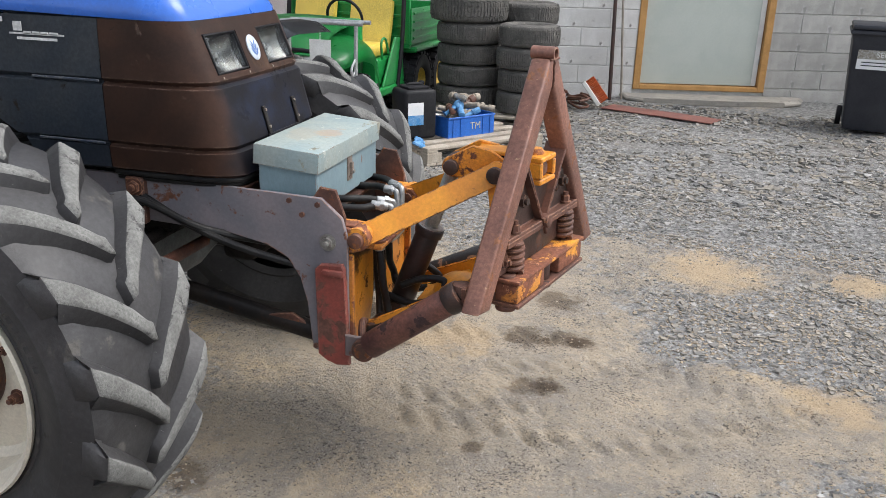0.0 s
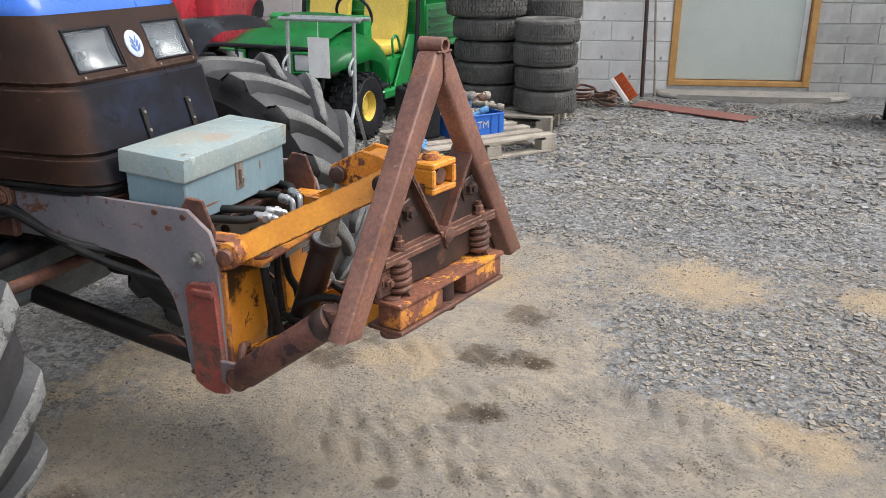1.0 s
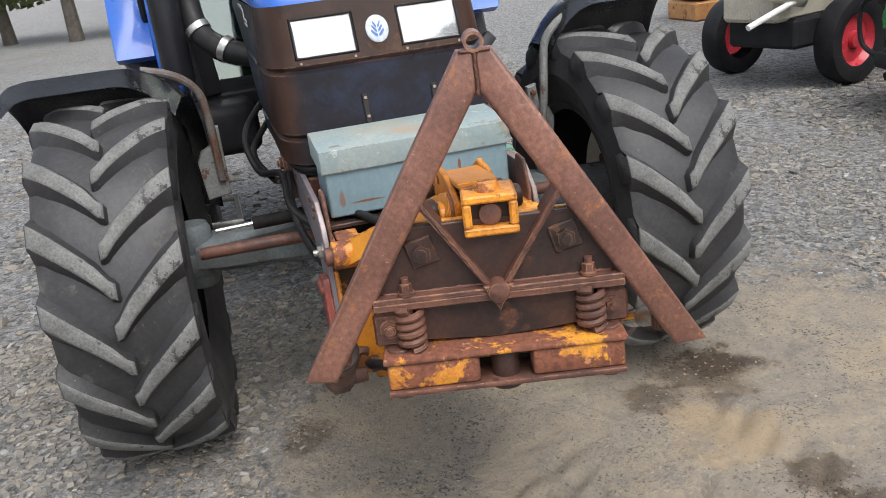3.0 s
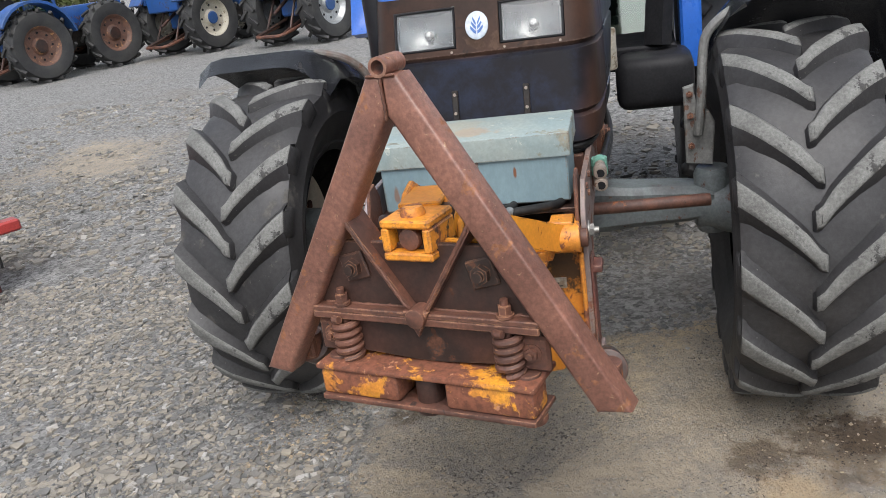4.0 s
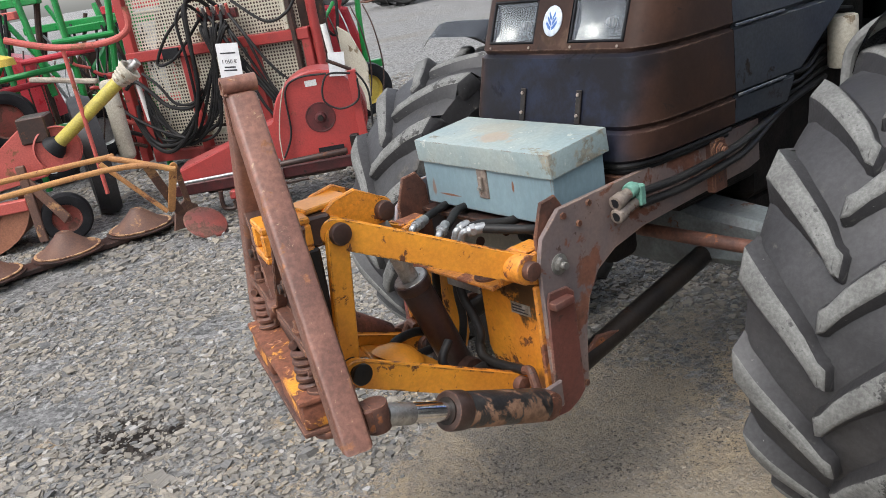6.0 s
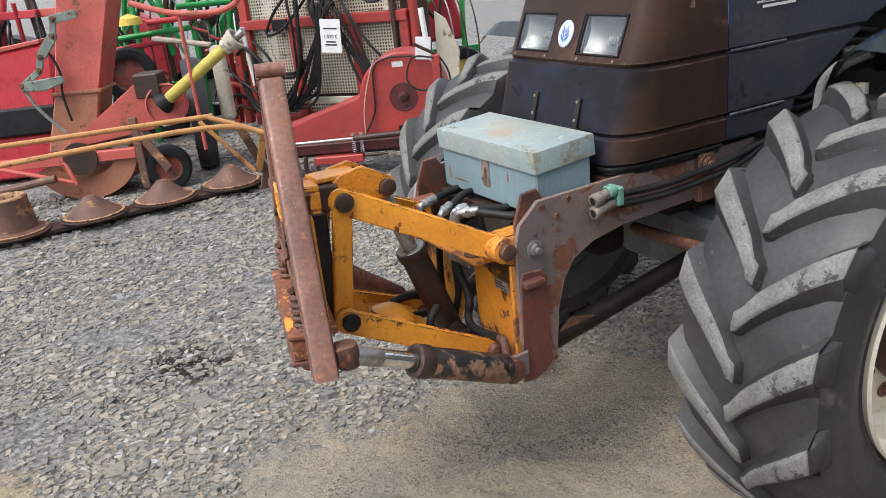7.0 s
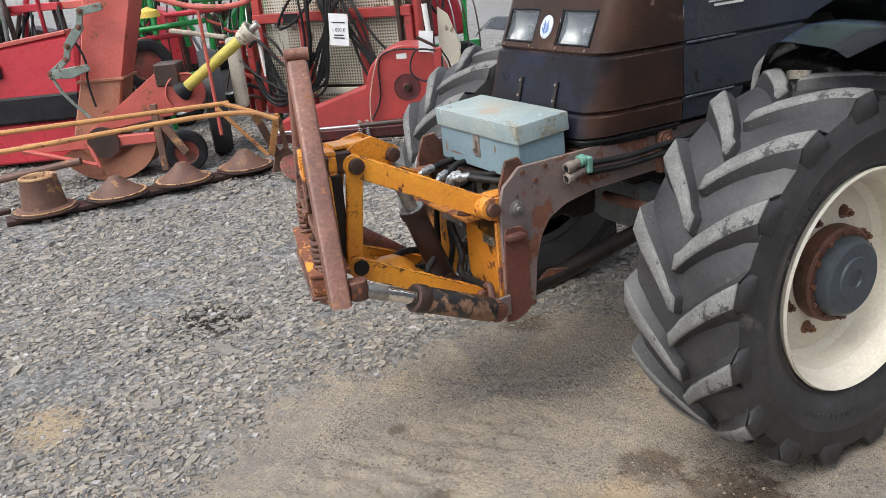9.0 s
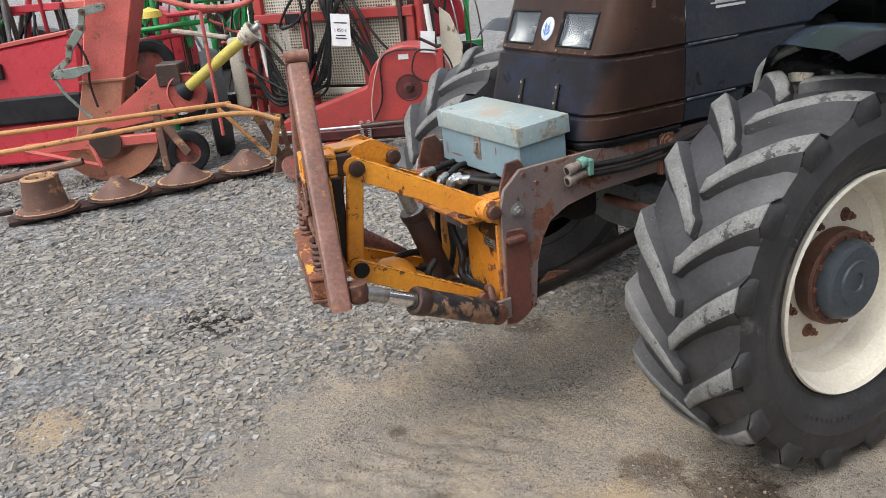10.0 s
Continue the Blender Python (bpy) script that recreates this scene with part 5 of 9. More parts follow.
# ---- tool box on the deck ----
tool_box = thing("tool_box", "blue-grey painted steel tool box with worn lid", "tool box", (-0.145, 0, 0.85))
part("body", box(B(), (-0.24, -0.256, 0.851), (-0.05, 0.256, 1.0), 0.004), M_box, tool_box)
lid_m = Matrix.Translation((-0.145, 0, 1.02)) @ Matrix.Rotation(radians(4.5), 4, "Y")
bm = box(B(), (-0.106, -0.266, -0.036), (0.106, 0.266, 0.026), 0)
bmesh.ops.delete(bm, geom=[f for f in bm.faces if f.normal.z < -0.5], context="FACES")
bmesh.ops.bevel(bm, geom=[e for e in bm.edges if len(e.link_faces) == 2], offset=0.005, segments=2, affect="EDGES", profile=0.5)
bmesh.ops.solidify(bm, geom=bm.faces[:], thickness=0.003)
bmesh.ops.transform(bm, matrix=lid_m, verts=bm.verts)
part("lid", bm, M_box_lid, tool_box, "scratched pale lid with rust stain")
bm = box(B(), (-0.052, -0.019, 0.895), (-0.045, 0.019, 0.998), 0.002)
box(bm, (-0.046, -0.007, 0.915), (-0.035, 0.007, 0.955), 0.002)
part("latch", bm, M_hasp, tool_box, "rusty hasp")
part("hasp_pin", cyl(B(), (-0.04, 0.0, 0.925), (-0.03, 0.0, 0.925), 0.006, seg=10), M_bolt, tool_box)

# ---- front linkage: carrier, arms and lift cylinder ----
linkage = thing("front_linkage", "orange worn hydraulic front linkage bolted to the tractor", "front linkage", (0.06, 0, 0.42))


def flat_bar(a, b, wide, thick, side_dir, end_r=None, bevel=0.003):
    """A flat bar from a to b with rounded eyes; wide across, thick along side_dir."""
    a, b = Vector(a), Vector(b)
    d = (b - a)
    ln = d.length
    x = d.normalized()
    zt = (Vector(side_dir) - x * x.dot(Vector(side_dir))).normalized()
    y = zt.cross(x)
    m = Matrix((x, y, zt)).transposed().to_4x4()
    m.translation = a - zt * thick / 2
    r = end_r or wide / 2
    h = wide / 2
    pts = arc(0, 0, r, 90, 270, 8) if r >= h else [(0, h), (0, -h)]
    pts += arc(ln, 0, r, -90, 90, 8)
    out = []
    for p in pts:
        out.append(p)
    if r > h:
        c = math.sqrt(r * r - h * h)
        k = math.degrees(math.asin(h / r))
        out = arc(0, 0, r, k, 360 - k, 12) + arc(ln, 0, r, 180 + k, 540 - k, 12)
    return prism(B(), out, m, thick, bevel)


M_carrier_worn = surf("orange_clevis_worn", (0.74, 0.28, 0.025), (0.58, 0.2, 0.03), 0.42, 0, 6, (0.16, 0.062, 0.035), 0.5, 12, 0.2, edge=(0.1, 0.045, 0.03), edge_r=0.008, chip=(0.05, 0.03, 0.02), chip_amt=0.42, chip_scale=22)
# carrier plates behind the arms
for s in (1, -1):
    bm = prism(B(), [(s * 0.05, 0.52), (s * 0.09, 0.43), (s * 0.287, 0.425), (s * 0.284, 0.77), (s * 0.18, 0.76), (s * 0.05, 0.738)], Matrix.Translation((0.035, 0, 0)) @ YZ, 0.018, 0.003)
    part("carrier_plate", bm, M_carrier, linkage, "orange carrier plate with oil stains")
    bm = prism(B(), [(0.0, 0.745), (0.055, 0.745), (0.085, 0.755), (0.112, 0.775), (0.112, 0.8), (0.09, 0.824), (0.0, 0.83)], Matrix.Translation((0, s * 0.274 - 0.007, 0)) @ XZ, 0.014, 0.003)
    part("pin_cheek", bm, M_orange_worn, linkage, "orange pin cheek with worn edges")
    part("carrier_flange", box(B(), (0.053, s * 0.28 - 0.006, 0.425), (0.075, s * 0.28 + 0.006, 0.745), 0.003), M_orange_worn, linkage, "narrow orange flange")
    part("top_tie", box(B(), (0.0, s * 0.235 - 0.03, 0.824), (0.07, s * 0.235 + 0.03, 0.832), 0.003), M_orange_worn, linkage)
    bm = prism(B(), [(0.035, 0.74), (0.11, 0.745), (0.12, 0.80), (0.1, 0.825), (0.05, 0.83)], Matrix.Translation((0, s * 0.205 - 0.008, 0)) @ XZ, 0.016, 0.003)
    part("pin_ear", bm, M_orange_worn, linkage)
    part("boss", cyl(B(), (0.085, s * 0.215, 0.794), (0.085, s * 0.285, 0.794), 0.037, seg=24, bevel=0.004), M_orange_worn, linkage)
    bm = cyl(B(), (0.085, s * 0.19, 0.794), (0.085, s * 0.29, 0.794), 0.018, seg=16, bevel=0.003)
    cyl(bm, (0.085, s * 0.28, 0.794), (0.085, s * 0.304, 0.794), 0.024, seg=20, bevel=0.004)
    part("upper_pin", bm, M_rust, linkage, "rusty pivot pin")
    # upper arm, converging forwards
    part("upper_arm", flat_bar((0.088, s * 0.237, 0.794), (0.452, s * 0.066, 0.98), 0.062, 0.024, (0.4 * s, 1.0 * s, 0.0), 0.034), M_orange, linkage, "orange flat upper arm")
    bm = cyl(B(), (0.452, s * 0.03, 0.98), (0.452, s * 0.098, 0.98), 0.017, seg=16, bevel=0.003)
    cyl(bm, (0.452, s * 0.085, 0.98), (0.452, s * 0.106, 0.98), 0.026, seg=22, bevel=0.005)
    part("arm_pin", bm, M_dark_rust, linkage, "greasy black pin head")
    part("arm_collar", cyl(B(), (0.452, s * 0.05, 0.98), (0.452, s * 0.062, 0.98), 0.036, seg=22, bevel=0.004), M_orange_worn, linkage)
    # lower arm
    part("lower_arm", flat_bar((0.105, s * 0.205, 0.47), (0.50, s * 0.115, 0.66), 0.058, 0.024, (0.2 * s, 1.0 * s, 0.0), 0.034), M_orange, linkage, "orange flat lower arm")
    bm = cyl(B(), (0.5, s * 0.07, 0.665), (0.5, s * 0.15, 0.665), 0.018, seg=16, bevel=0.003)
    cyl(bm, (0.5, s * 0.138, 0.665), (0.5, s * 0.152, 0.665), 0.026, seg=20, bevel=0.004)
    part("lower_pin", bm, M_black_steel, linkage)
    part("rear_low_pin", cyl(B(), (0.105, s * 0.17, 0.478), (0.105, s * 0.235, 0.478), 0.022, seg=18, bevel=0.004), M_rust, linkage)
    # upright between the front pins
    part("upright", flat_bar((0.452, s * 0.075, 0.97), (0.5, s * 0.09, 0.665), 0.055, 0.018, (0.0, 1.0 * s, 0.0)), M_orange, linkage, "orange upright link bar")
    # clevis cheeks carrying the ram
    m = Matrix.Translation((0, s * 0.047 - 0.007, 0)) @ XZ
    bm = prism(B(), arc(0.308, 0.985, 0.032, 100, 262, 8) + [(0.42, 0.95), (0.5, 0.955), (0.505, 1.0), (0.43, 1.045), (0.37, 1.055)], m, 0.014, 0.003)
    part("clevis_cheek", bm, M_carrier_worn, linkage, "orange clevis cheek")
    bm = cyl(B(), (0.308, s * 0.0, 0.985), (0.308, s * 0.066, 0.985), 0.016, seg=16)
    cyl(bm, (0.308, s * 0.053, 0.985), (0.308, s * 0.075, 0.985), 0.024, seg=20, bevel=0.005)
    part("clevis_pin", bm, M_dark_rust, linkage, "greasy black pin head")
    # lug for the swing ram at the outer foot
    bm = prism(B(), arc(0.125, 0.465, 0.034, -90, 90, 8) + [(0.06, 0.5), (0.06, 0.43)], Matrix.Translation((0, s * 0.318 - 0.006, 0)) @ XZ, 0.012, 0.003)
    part("ram_lug", bm, M_rail_rust, linkage)
    bm = cyl(B(), (0.125, s * 0.25, 0.465), (0.125, s * 0.345, 0.465), 0.02, seg=16, bevel=0.003)
    cyl(bm, (0.125, s * 0.33, 0.465), (0.125, s * 0.352, 0.465), 0.028, seg=20, bevel=0.006)
    part("ram_pin", bm, M_rust, linkage, "rusty ram pin")
part("clevis_bridge", box(B(), (0.375, -0.045, 1.03), (0.5, 0.045, 1.043), 0.003), M_orange, linkage)
part("pivot_tube", cyl(B(), (0.455, -0.05, 0.98), (0.455, 0.05, 0.98), 0.03, seg=22), M_orange_worn, linkage)
part("lower_tube", cyl(B(), (0.5, -0.1, 0.665), (0.5, 0.1, 0.665), 0.028, seg=22), M_black_steel, linkage)
bm = prism(B(), [(0.12, -0.19), (0.3, -0.15), (0.36, 0.0), (0.3, 0.15), (0.12, 0.19), (0.16, 0.08), (0.16, -0.08)], Matrix.Translation((0, 0, 0)) @ Matrix.Rotation(radians(-24.5), 4, "Y") @ Matrix.Translation((0.24, 0, 0.38)), 0.012, 0.003)
part("yoke_plate", bm, M_orange, linkage, "orange yoke plate between the lower arms")
part("yoke_boss", lathe(B(), [(0, 0.07), (0.012, 0.06), (0.028, 0.03), (0.033, 0.0)], Matrix.Translation((0.31, 0.0, 0.583)) @ Matrix.Rotation(radians(-24), 4, "Y"), 24), M_orange, linkage)
part("valve_plate", box(B(), (0.045, -0.2, 0.738), (0.135, 0.2, 0.75), 0.003), M_orange_worn, linkage, "rusty orange valve shelf")
for y in (-0.15, 0.14):
    bm = B()
    cyl(bm, (0.1, y, 0.75), (0.1, y, 0.757), 0.03, seg=20)
    cyl(bm, (0.1, y, 0.757), (0.1, y, 0.775), 0.018, seg=6)
    cyl(bm, (0.1, y, 0.77), (0.1, y, 0.79), 0.01, seg=12)
    part("shelf_bolt", bm, M_rust, linkage)
label = part("type_label", box(B(), (0.0532, 0.165, 0.645), (0.0552, 0.235, 0.675), 0.0), M_label, linkage, "worn metal type label")
bm = B()
for k in range(3):
    box(bm, (0.0552, 0.17, 0.65 + k * 0.008), (0.0557, 0.225 - 0.01 * k, 0.6535 + k * 0.008), 0)
part("label_print", bm, M_ink, label)
# lift ram
top, bot = Vector((0.308, 0.0, 0.985)), Vector((0.132, 0.0, 0.488))
d = (top - bot).normalized()
ram = part("lift_ram", cyl(B(), bot - d * 0.01, bot + d * 0.285, 0.041, seg=32, bevel=0.004), M_lift, linkage, "dark rusty lift ram")
part("gland", cyl(B(), bot + d * 0.268, bot + d * 0.298, 0.047, seg=28, bevel=0.004), M_lift, ram)
part("gland_face", lathe(B(), [(0.2985, 0.022), (0.301, 0.024), (0.301, 0.041), (0.2985, 0.043)], Matrix.Translation(bot) @ basis(d), 32), M_steel, ram, "bare steel gland face")
part("piston_rod", cyl(B(), bot + d * 0.29, top - d * 0.02, 0.023, seg=22), M_steel, ram, "bright piston rod")
part("rod_eye", cyl(B(), top + Vector((0, -0.03, 0)), top + Vector((0, 0.03, 0)), 0.032, seg=24, bevel=0.003), M_dark_rust, ram)
part("ram_foot", cyl(B(), bot + Vector((0, -0.07, -0.005)), bot + Vector((0, 0.07, -0.005)), 0.03, seg=20), M_dark_rust, ram)
part("foot_tube", cyl(B(), (0.105, -0.2, 0.47), (0.105, 0.2, 0.47), 0.024, seg=20), M_dark_rust, linkage)

# swing rams, out to the feet of the hitch triangle
YAW = -14.5
TRI = pose(0.602, -0.01, 0.834, 0, -1.0, YAW)
for s in (1, -1):
    a = Vector((0.125, s * 0.325, 0.465))
    e = TRI @ Vector((-0.092, s * 0.362, -0.14))
    d = (e - a).normalized()
    barrel = part("swing_ram", cyl(B(), a + d * 0.02, a + d * (0.325 if s > 0 else 0.36), 0.041, seg=32, bevel=0.004), M_ram_black if s > 0 else M_ram_rust, linkage, "black hydraulic swing ram with flaking paint" if s > 0 else "rusty brown hydraulic swing ram")
    part("gland", cyl(B(), a + d * (0.29 if s > 0 else 0.325), a + d * (0.336 if s > 0 else 0.375), 0.0445, seg=32, bevel=0.005), M_ram_gland, barrel)
    part("wiper", cyl(B(), a + d * (0.33 if s > 0 else 0.37), a + d * (0.34 if s > 0 else 0.379), 0.03, seg=28), M_black_steel, barrel)
    part("piston_rod", cyl(B(), a + d * 0.33, e - d * 0.04, 0.022, seg=24), M_chrome, barrel, "chromed piston rod")
    part("rod_neck", cyl(B(), e - d * 0.095, e - d * 0.02, 0.0235, seg=22, bevel=0.003), M_steel, barrel)
    part("barrel_eye", cyl(B(), a + Vector((0, -0.022, 0)), a + Vector((0, 0.022, 0)), 0.036, seg=22, bevel=0.003), M_rust, barrel)
    bm = cyl(B(), e + Vector((0, 0, -0.03)), e + Vector((0, 0, 0.03)), 0.028, seg=18, bevel=0.003)
    part("rod_eye", bm, M_rust, barrel)
# hoses inside the linkage
HOSES = [
    ([(0.085, 0.0, 0.735), (0.085, 0.012, 0.66), (0.08, 0.035, 0.615), (0.085, 0.062, 0.57), (0.092, 0.06, 0.54), (0.1, 0.072, 0.518), (0.102, 0.1, 0.508), (0.1, 0.15, 0.508), (0.092, 0.225, 0.512)], 0.0125),
    ([(0.075, -0.02, 0.735), (0.075, -0.025, 0.66), (0.075, -0.02, 0.58), (0.09, -0.03, 0.5)], 0.011),
    ([(0.1, -0.145, 0.78), (0.112, -0.15, 0.7), (0.115, -0.14, 0.62), (0.12, -0.12, 0.55), (0.13, -0.12, 0.5)], 0.0125),
    ([(0.08, -0.1, 0.735), (0.085, -0.105, 0.64), (0.09, -0.1, 0.54), (0.1, -0.12, 0.47)], 0.011),
    ([(0.1, -0.05, 0.53), (0.2, -0.07, 0.52), (0.28, -0.06, 0.555), (0.29, -0.04, 0.6), (0.22, -0.045, 0.6), (0.15, -0.05, 0.57)], 0.012),
    ([(0.12, 0.1, 0.5), (0.2, 0.11, 0.51), (0.24, 0.09, 0.56), (0.2, 0.075, 0.6)], 0.012),
    ([(0.1, -0.235, 0.48), (0.16, -0.235, 0.505), (0.22, -0.21, 0.525)], 0.014),
    ([(-0.1, -0.2, 0.85), (-0.02, -0.17, 0.852), (0.05, -0.145, 0.85), (0.085, -0.115, 0.855)], 0.0118),
    ([(-0.1, -0.1, 0.855), (-0.02, -0.09, 0.858), (0.04, -0.05, 0.852), (0.075, -0.035, 0.842)], 0.0118),
    ([(-0.1, 0.1, 0.85), (-0.03, 0.1, 0.85), (0.03, 0.075, 0.86), (0.07, 0.05, 0.858)], 0.0118),
    ([(-0.1, 0.24, 0.848), (-0.03, 0.22, 0.85), (0.02, 0.175, 0.858), (0.065, 0.105, 0.864)], 0.0118),
]
for pts, r in HOSES:
    part("hydraulic_hose", sweep(B(), pts, r, 12, 10), M_hose, linkage, "black rubber hydraulic hose")
for a, b, c in (((0.06, -0.045, 0.85), (0.1, -0.022, 0.842), (0.112, -0.03, 0.79)), ((0.055, 0.048, 0.864), (0.09, 0.045, 0.858), (0.105, 0.03, 0.8)), ((0.055, 0.112, 0.866), (0.095, 0.085, 0.862), (0.11, 0.06, 0.8)), ((0.07, -0.12, 0.857), (0.12, -0.105, 0.852), (0.13, -0.12, 0.79))):
    bm = cyl(B(), a, b, 0.0138, seg=14, bevel=0.003)
    a, b, c = Vector(a), Vector(b), Vector(c)
    cyl(bm, a.lerp(b, 0.55), a.lerp(b, 0.8), 0.0172, seg=6)
    sweep(bm, [b - (b - a) * 0.15, b + (b - a) * 0.18, b.lerp(c, 0.3) + (b - a) * 0.2, c], 0.0095, 10, 8)
    part("hose_fitting", bm, M_galv, linkage, "zinc elbow hose fitting")
# rusty elbow at the foot of the plate, fitting at the head of the near hose
for s, y in ((1, 0.225), (-1, -0.235)):
    part("elbow", sweep(B(), [(0.092, y, 0.512), (0.094, y + s * 0.025, 0.518), (0.1, y + s * 0.045, 0.485), (0.105, y + s * 0.05, 0.47)], 0.0125, 10, 6), M_rust, linkage, "rusty pipe elbow")
bm = cyl(B(), (0.1, -0.145, 0.79), (0.11, -0.149, 0.72), 0.0165, seg=14, bevel=0.003)
cyl(bm, (0.101, -0.1455, 0.78), (0.104, -0.147, 0.76), 0.021, seg=6)
part("hose_fitting", bm, M_galv, linkage, "zinc hose fitting")
part("stop_plate", box(B(), (0.1, -0.02, 0.7), (0.106, 0.11, 0.737), 0.002), M_steel, linkage, "bare steel stop plate")

# brackets on the inner side of the right plate, seen through the gap
for s in (1, -1):
    bm = prism(B(), [(-0.06, 0.72), (0.045, 0.72), (0.05, 0.86), (0.02, 0.94), (-0.03, 0.945), (-0.06, 0.9)], Matrix.Translation((0, s * 0.277 - 0.005, 0)) @ XZ, 0.01, 0.003)
    part("inner_bracket", bm, M_rust, linkage)

# ---- hitch triangle, swung to one side ----
hitch = thing("hitch_triangle", "rusty brown quick-hitch triangle with orange lower beam", "quick hitch", turn=TRI)
for s in (1, -1):
    # leg: square tube from the foot to the apex, cut level at the foot
    outline = [(s * 0.43, -0.166), (s * 0.034, 0.487), (s * 0.0, 0.487), (0.0, 0.412), (s * 0.363, -0.174)]
    bm = prism(B(), outline, Matrix.Translation((-0.062, 0, 0)) @ YZ, 0.062, 0.011, seg=3)
    leg = part("leg", bm, M_frame_rust, hitch, "rusty square-tube leg")
    a, b = Vector((-0.04, s * 0.012, 0.0)), Vector((-0.04, s * 0.15, 0.21))
    bm = sweep(B(), [a, b], 0.01, n=0, section=[(-0.006, -0.035), (0.006, -0.035), (0.006, 0.035), (-0.006, 0.035)], up=(1, 0, 0))
    part("strut", bm, M_rust, hitch, "flat steel strut")
    sp = []
    for k in range(5 * 14 + 1):
        t = k / (5 * 14)
        sp.append((-0.015 + 0.024 * math.cos(t * 10 * math.pi), s * 0.19 + 0.024 * math.sin(t * 10 * math.pi), -0.113 + 0.093 * t))
    part("spring", sweep(B(), sp, 0.0088, 8, 0), M_rust, hitch, "rusty coil spring")
    bm = cyl(B(), (-0.015, s * 0.19, -0.125), (-0.015, s * 0.19, 0.045), 0.0085, seg=12)
    cyl(bm, (-0.015, s * 0.19, 0.008), (-0.015, s * 0.19, 0.014), 0.018, seg=16)
    cyl(bm, (-0.015, s * 0.19, 0.014), (-0.015, s * 0.19, 0.032), 0.014, seg=6)
    part("spring_bolt", bm, M_rust, hitch)
    bm = box(B(), (-0.028, -0.03, -0.03), (-0.02, 0.03, 0.03), 0.003, Matrix.Translation((0, s * 0.148, 0.093)) @ Matrix.Rotation(radians(15), 4, "X"))
    cyl(bm, (-0.02, s * 0.148, 0.093), (-0.005, s * 0.148, 0.093), 0.02, seg=6)
    cyl(bm, (-0.01, s * 0.148, 0.093), (0.004, s * 0.148, 0.093), 0.011, seg=12)
    part("square_washer", bm, M_dark_rust, hitch, "square washer with nut")
    bm = box(B(), (-0.04, s * 0.235 - 0.035, -0.11), (-0.022, s * 0.235 + 0.035, -0.035), 0.006)
    nut(bm, (-0.022, s * 0.235, -0.07), (1, 0, 0), 0.014, 0.012)
    part("bolt_lug", bm, M_rust, hitch)
    part("end_block", box(B(), (-0.045, min(s * 0.055, s * 0.25), -0.19), (0.03, max(s * 0.055, s * 0.25), -0.1305), 0.009, seg=2), M_orange_flake, hitch, "flaking orange end block")
    bm = cyl(B(), (-0.02, s * 0.222, -0.214), (-0.02, s * 0.222, -0.11), 0.026, seg=20, bevel=0.004)
    cyl(bm, (-0.02, s * 0.222, -0.222), (-0.02, s * 0.222, -0.203), 0.032, seg=20, bevel=0.007)
    part("end_pin", bm, M_rust, hitch)
    part("foot_clevis", box(B(), (-0.085, s * 0.362 - 0.026, -0.165), (-0.0625, s * 0.362 + 0.026, -0.11), 0.005), M_rust, hitch, "rusty ram clevis")
EYE_R, EYE_BORE, EYE_Z = 0.0195, 0.0135, 0.502
bm = cyl(B(), (-0.07, 0, EYE_Z), (0.004, 0, EYE_Z), EYE_R, seg=32, caps=False)
cyl(bm, (0.004, 0, EYE_Z), (-0.07, 0, EYE_Z), EYE_BORE, seg=32, caps=False)
for x in (-0.07, 0.004):
    ro = [bm.verts.new((x, EYE_R * math.cos(a), EYE_Z + EYE_R * math.sin(a))) for a in np.linspace(0, 2 * math.pi, 32, endpoint=False)]
    ri = [bm.verts.new((x, EYE_BORE * math.cos(a), EYE_Z + EYE_BORE * math.sin(a))) for a in np.linspace(0, 2 * math.pi, 32, endpoint=False)]
    for k in range(32):
        bm.faces.new((ro[k], ro[(k + 1) % 32], ri[(k + 1) % 32], ri[k]))
part("apex_eye", bm, M_frame_rust, hitch, "rusty welded apex eye tube")
bm = box(B(), (-0.055, -0.262, -0.006), (0.0, 0.262, 0.006), 0.002)
box(bm, (-0.008, -0.262, -0.022), (0.0, 0.262, -0.006), 0.002)
part("cross_bar", bm, M_rust, hitch, "rusty angle-iron cross bar")
bm = cyl(B(), (-0.05, 0, -0.002), (0.014, 0, -0.002), 0.022, seg=28, bevel=0.004)
prism(bm, [(-0.03, 0.012), (0.03, 0.012), (0.0, -0.045)], Matrix.Translation((-0.006, 0, 0)) @ YZ, 0.012, 0.002)
part("hub_pin", bm, M_rust, hitch, "rusty round hub")
part("face_plate", prism(B(), [(-0.2, 0.148), (0.2, 0.148), (0.262, 0.0), (0.245, -0.1), (0.03, -0.114), (-0.03, -0.114), (-0.245, -0.1), (-0.262, 0.0)], Matrix.Translation((-0.042, 0, 0)) @ YZ, 0.014, 0.002), M_dark_rust, hitch, "dark rusty face plate")
part("back_plate", prism(B(), [(-0.16, 0.146), (0.16, 0.146), (0.2, -0.02), (0.215, -0.18), (-0.215, -0.18), (-0.2, -0.02)], Matrix.Translation((-0.075, 0, 0)) @ YZ, 0.016, 0.002), M_orange, hitch, "orange back plate")
bm = box(B(), (-0.09, -0.256, -0.13), (0.036, 0.256, -0.117), 0.005, seg=2)
part("beam_top", bm, M_orange_flake, hitch, "rusty orange beam top plate")
part("beam_foot", box(B(), (-0.08, -0.252, -0.204), (0.036, 0.252, -0.1905), 0.005, seg=2), M_rust, hitch, "rusty beam bottom plate")
bm = cyl(B(), (-0.01, 0.0, -0.214), (-0.01, 0.0, -0.12), 0.03, seg=26, bevel=0.004)
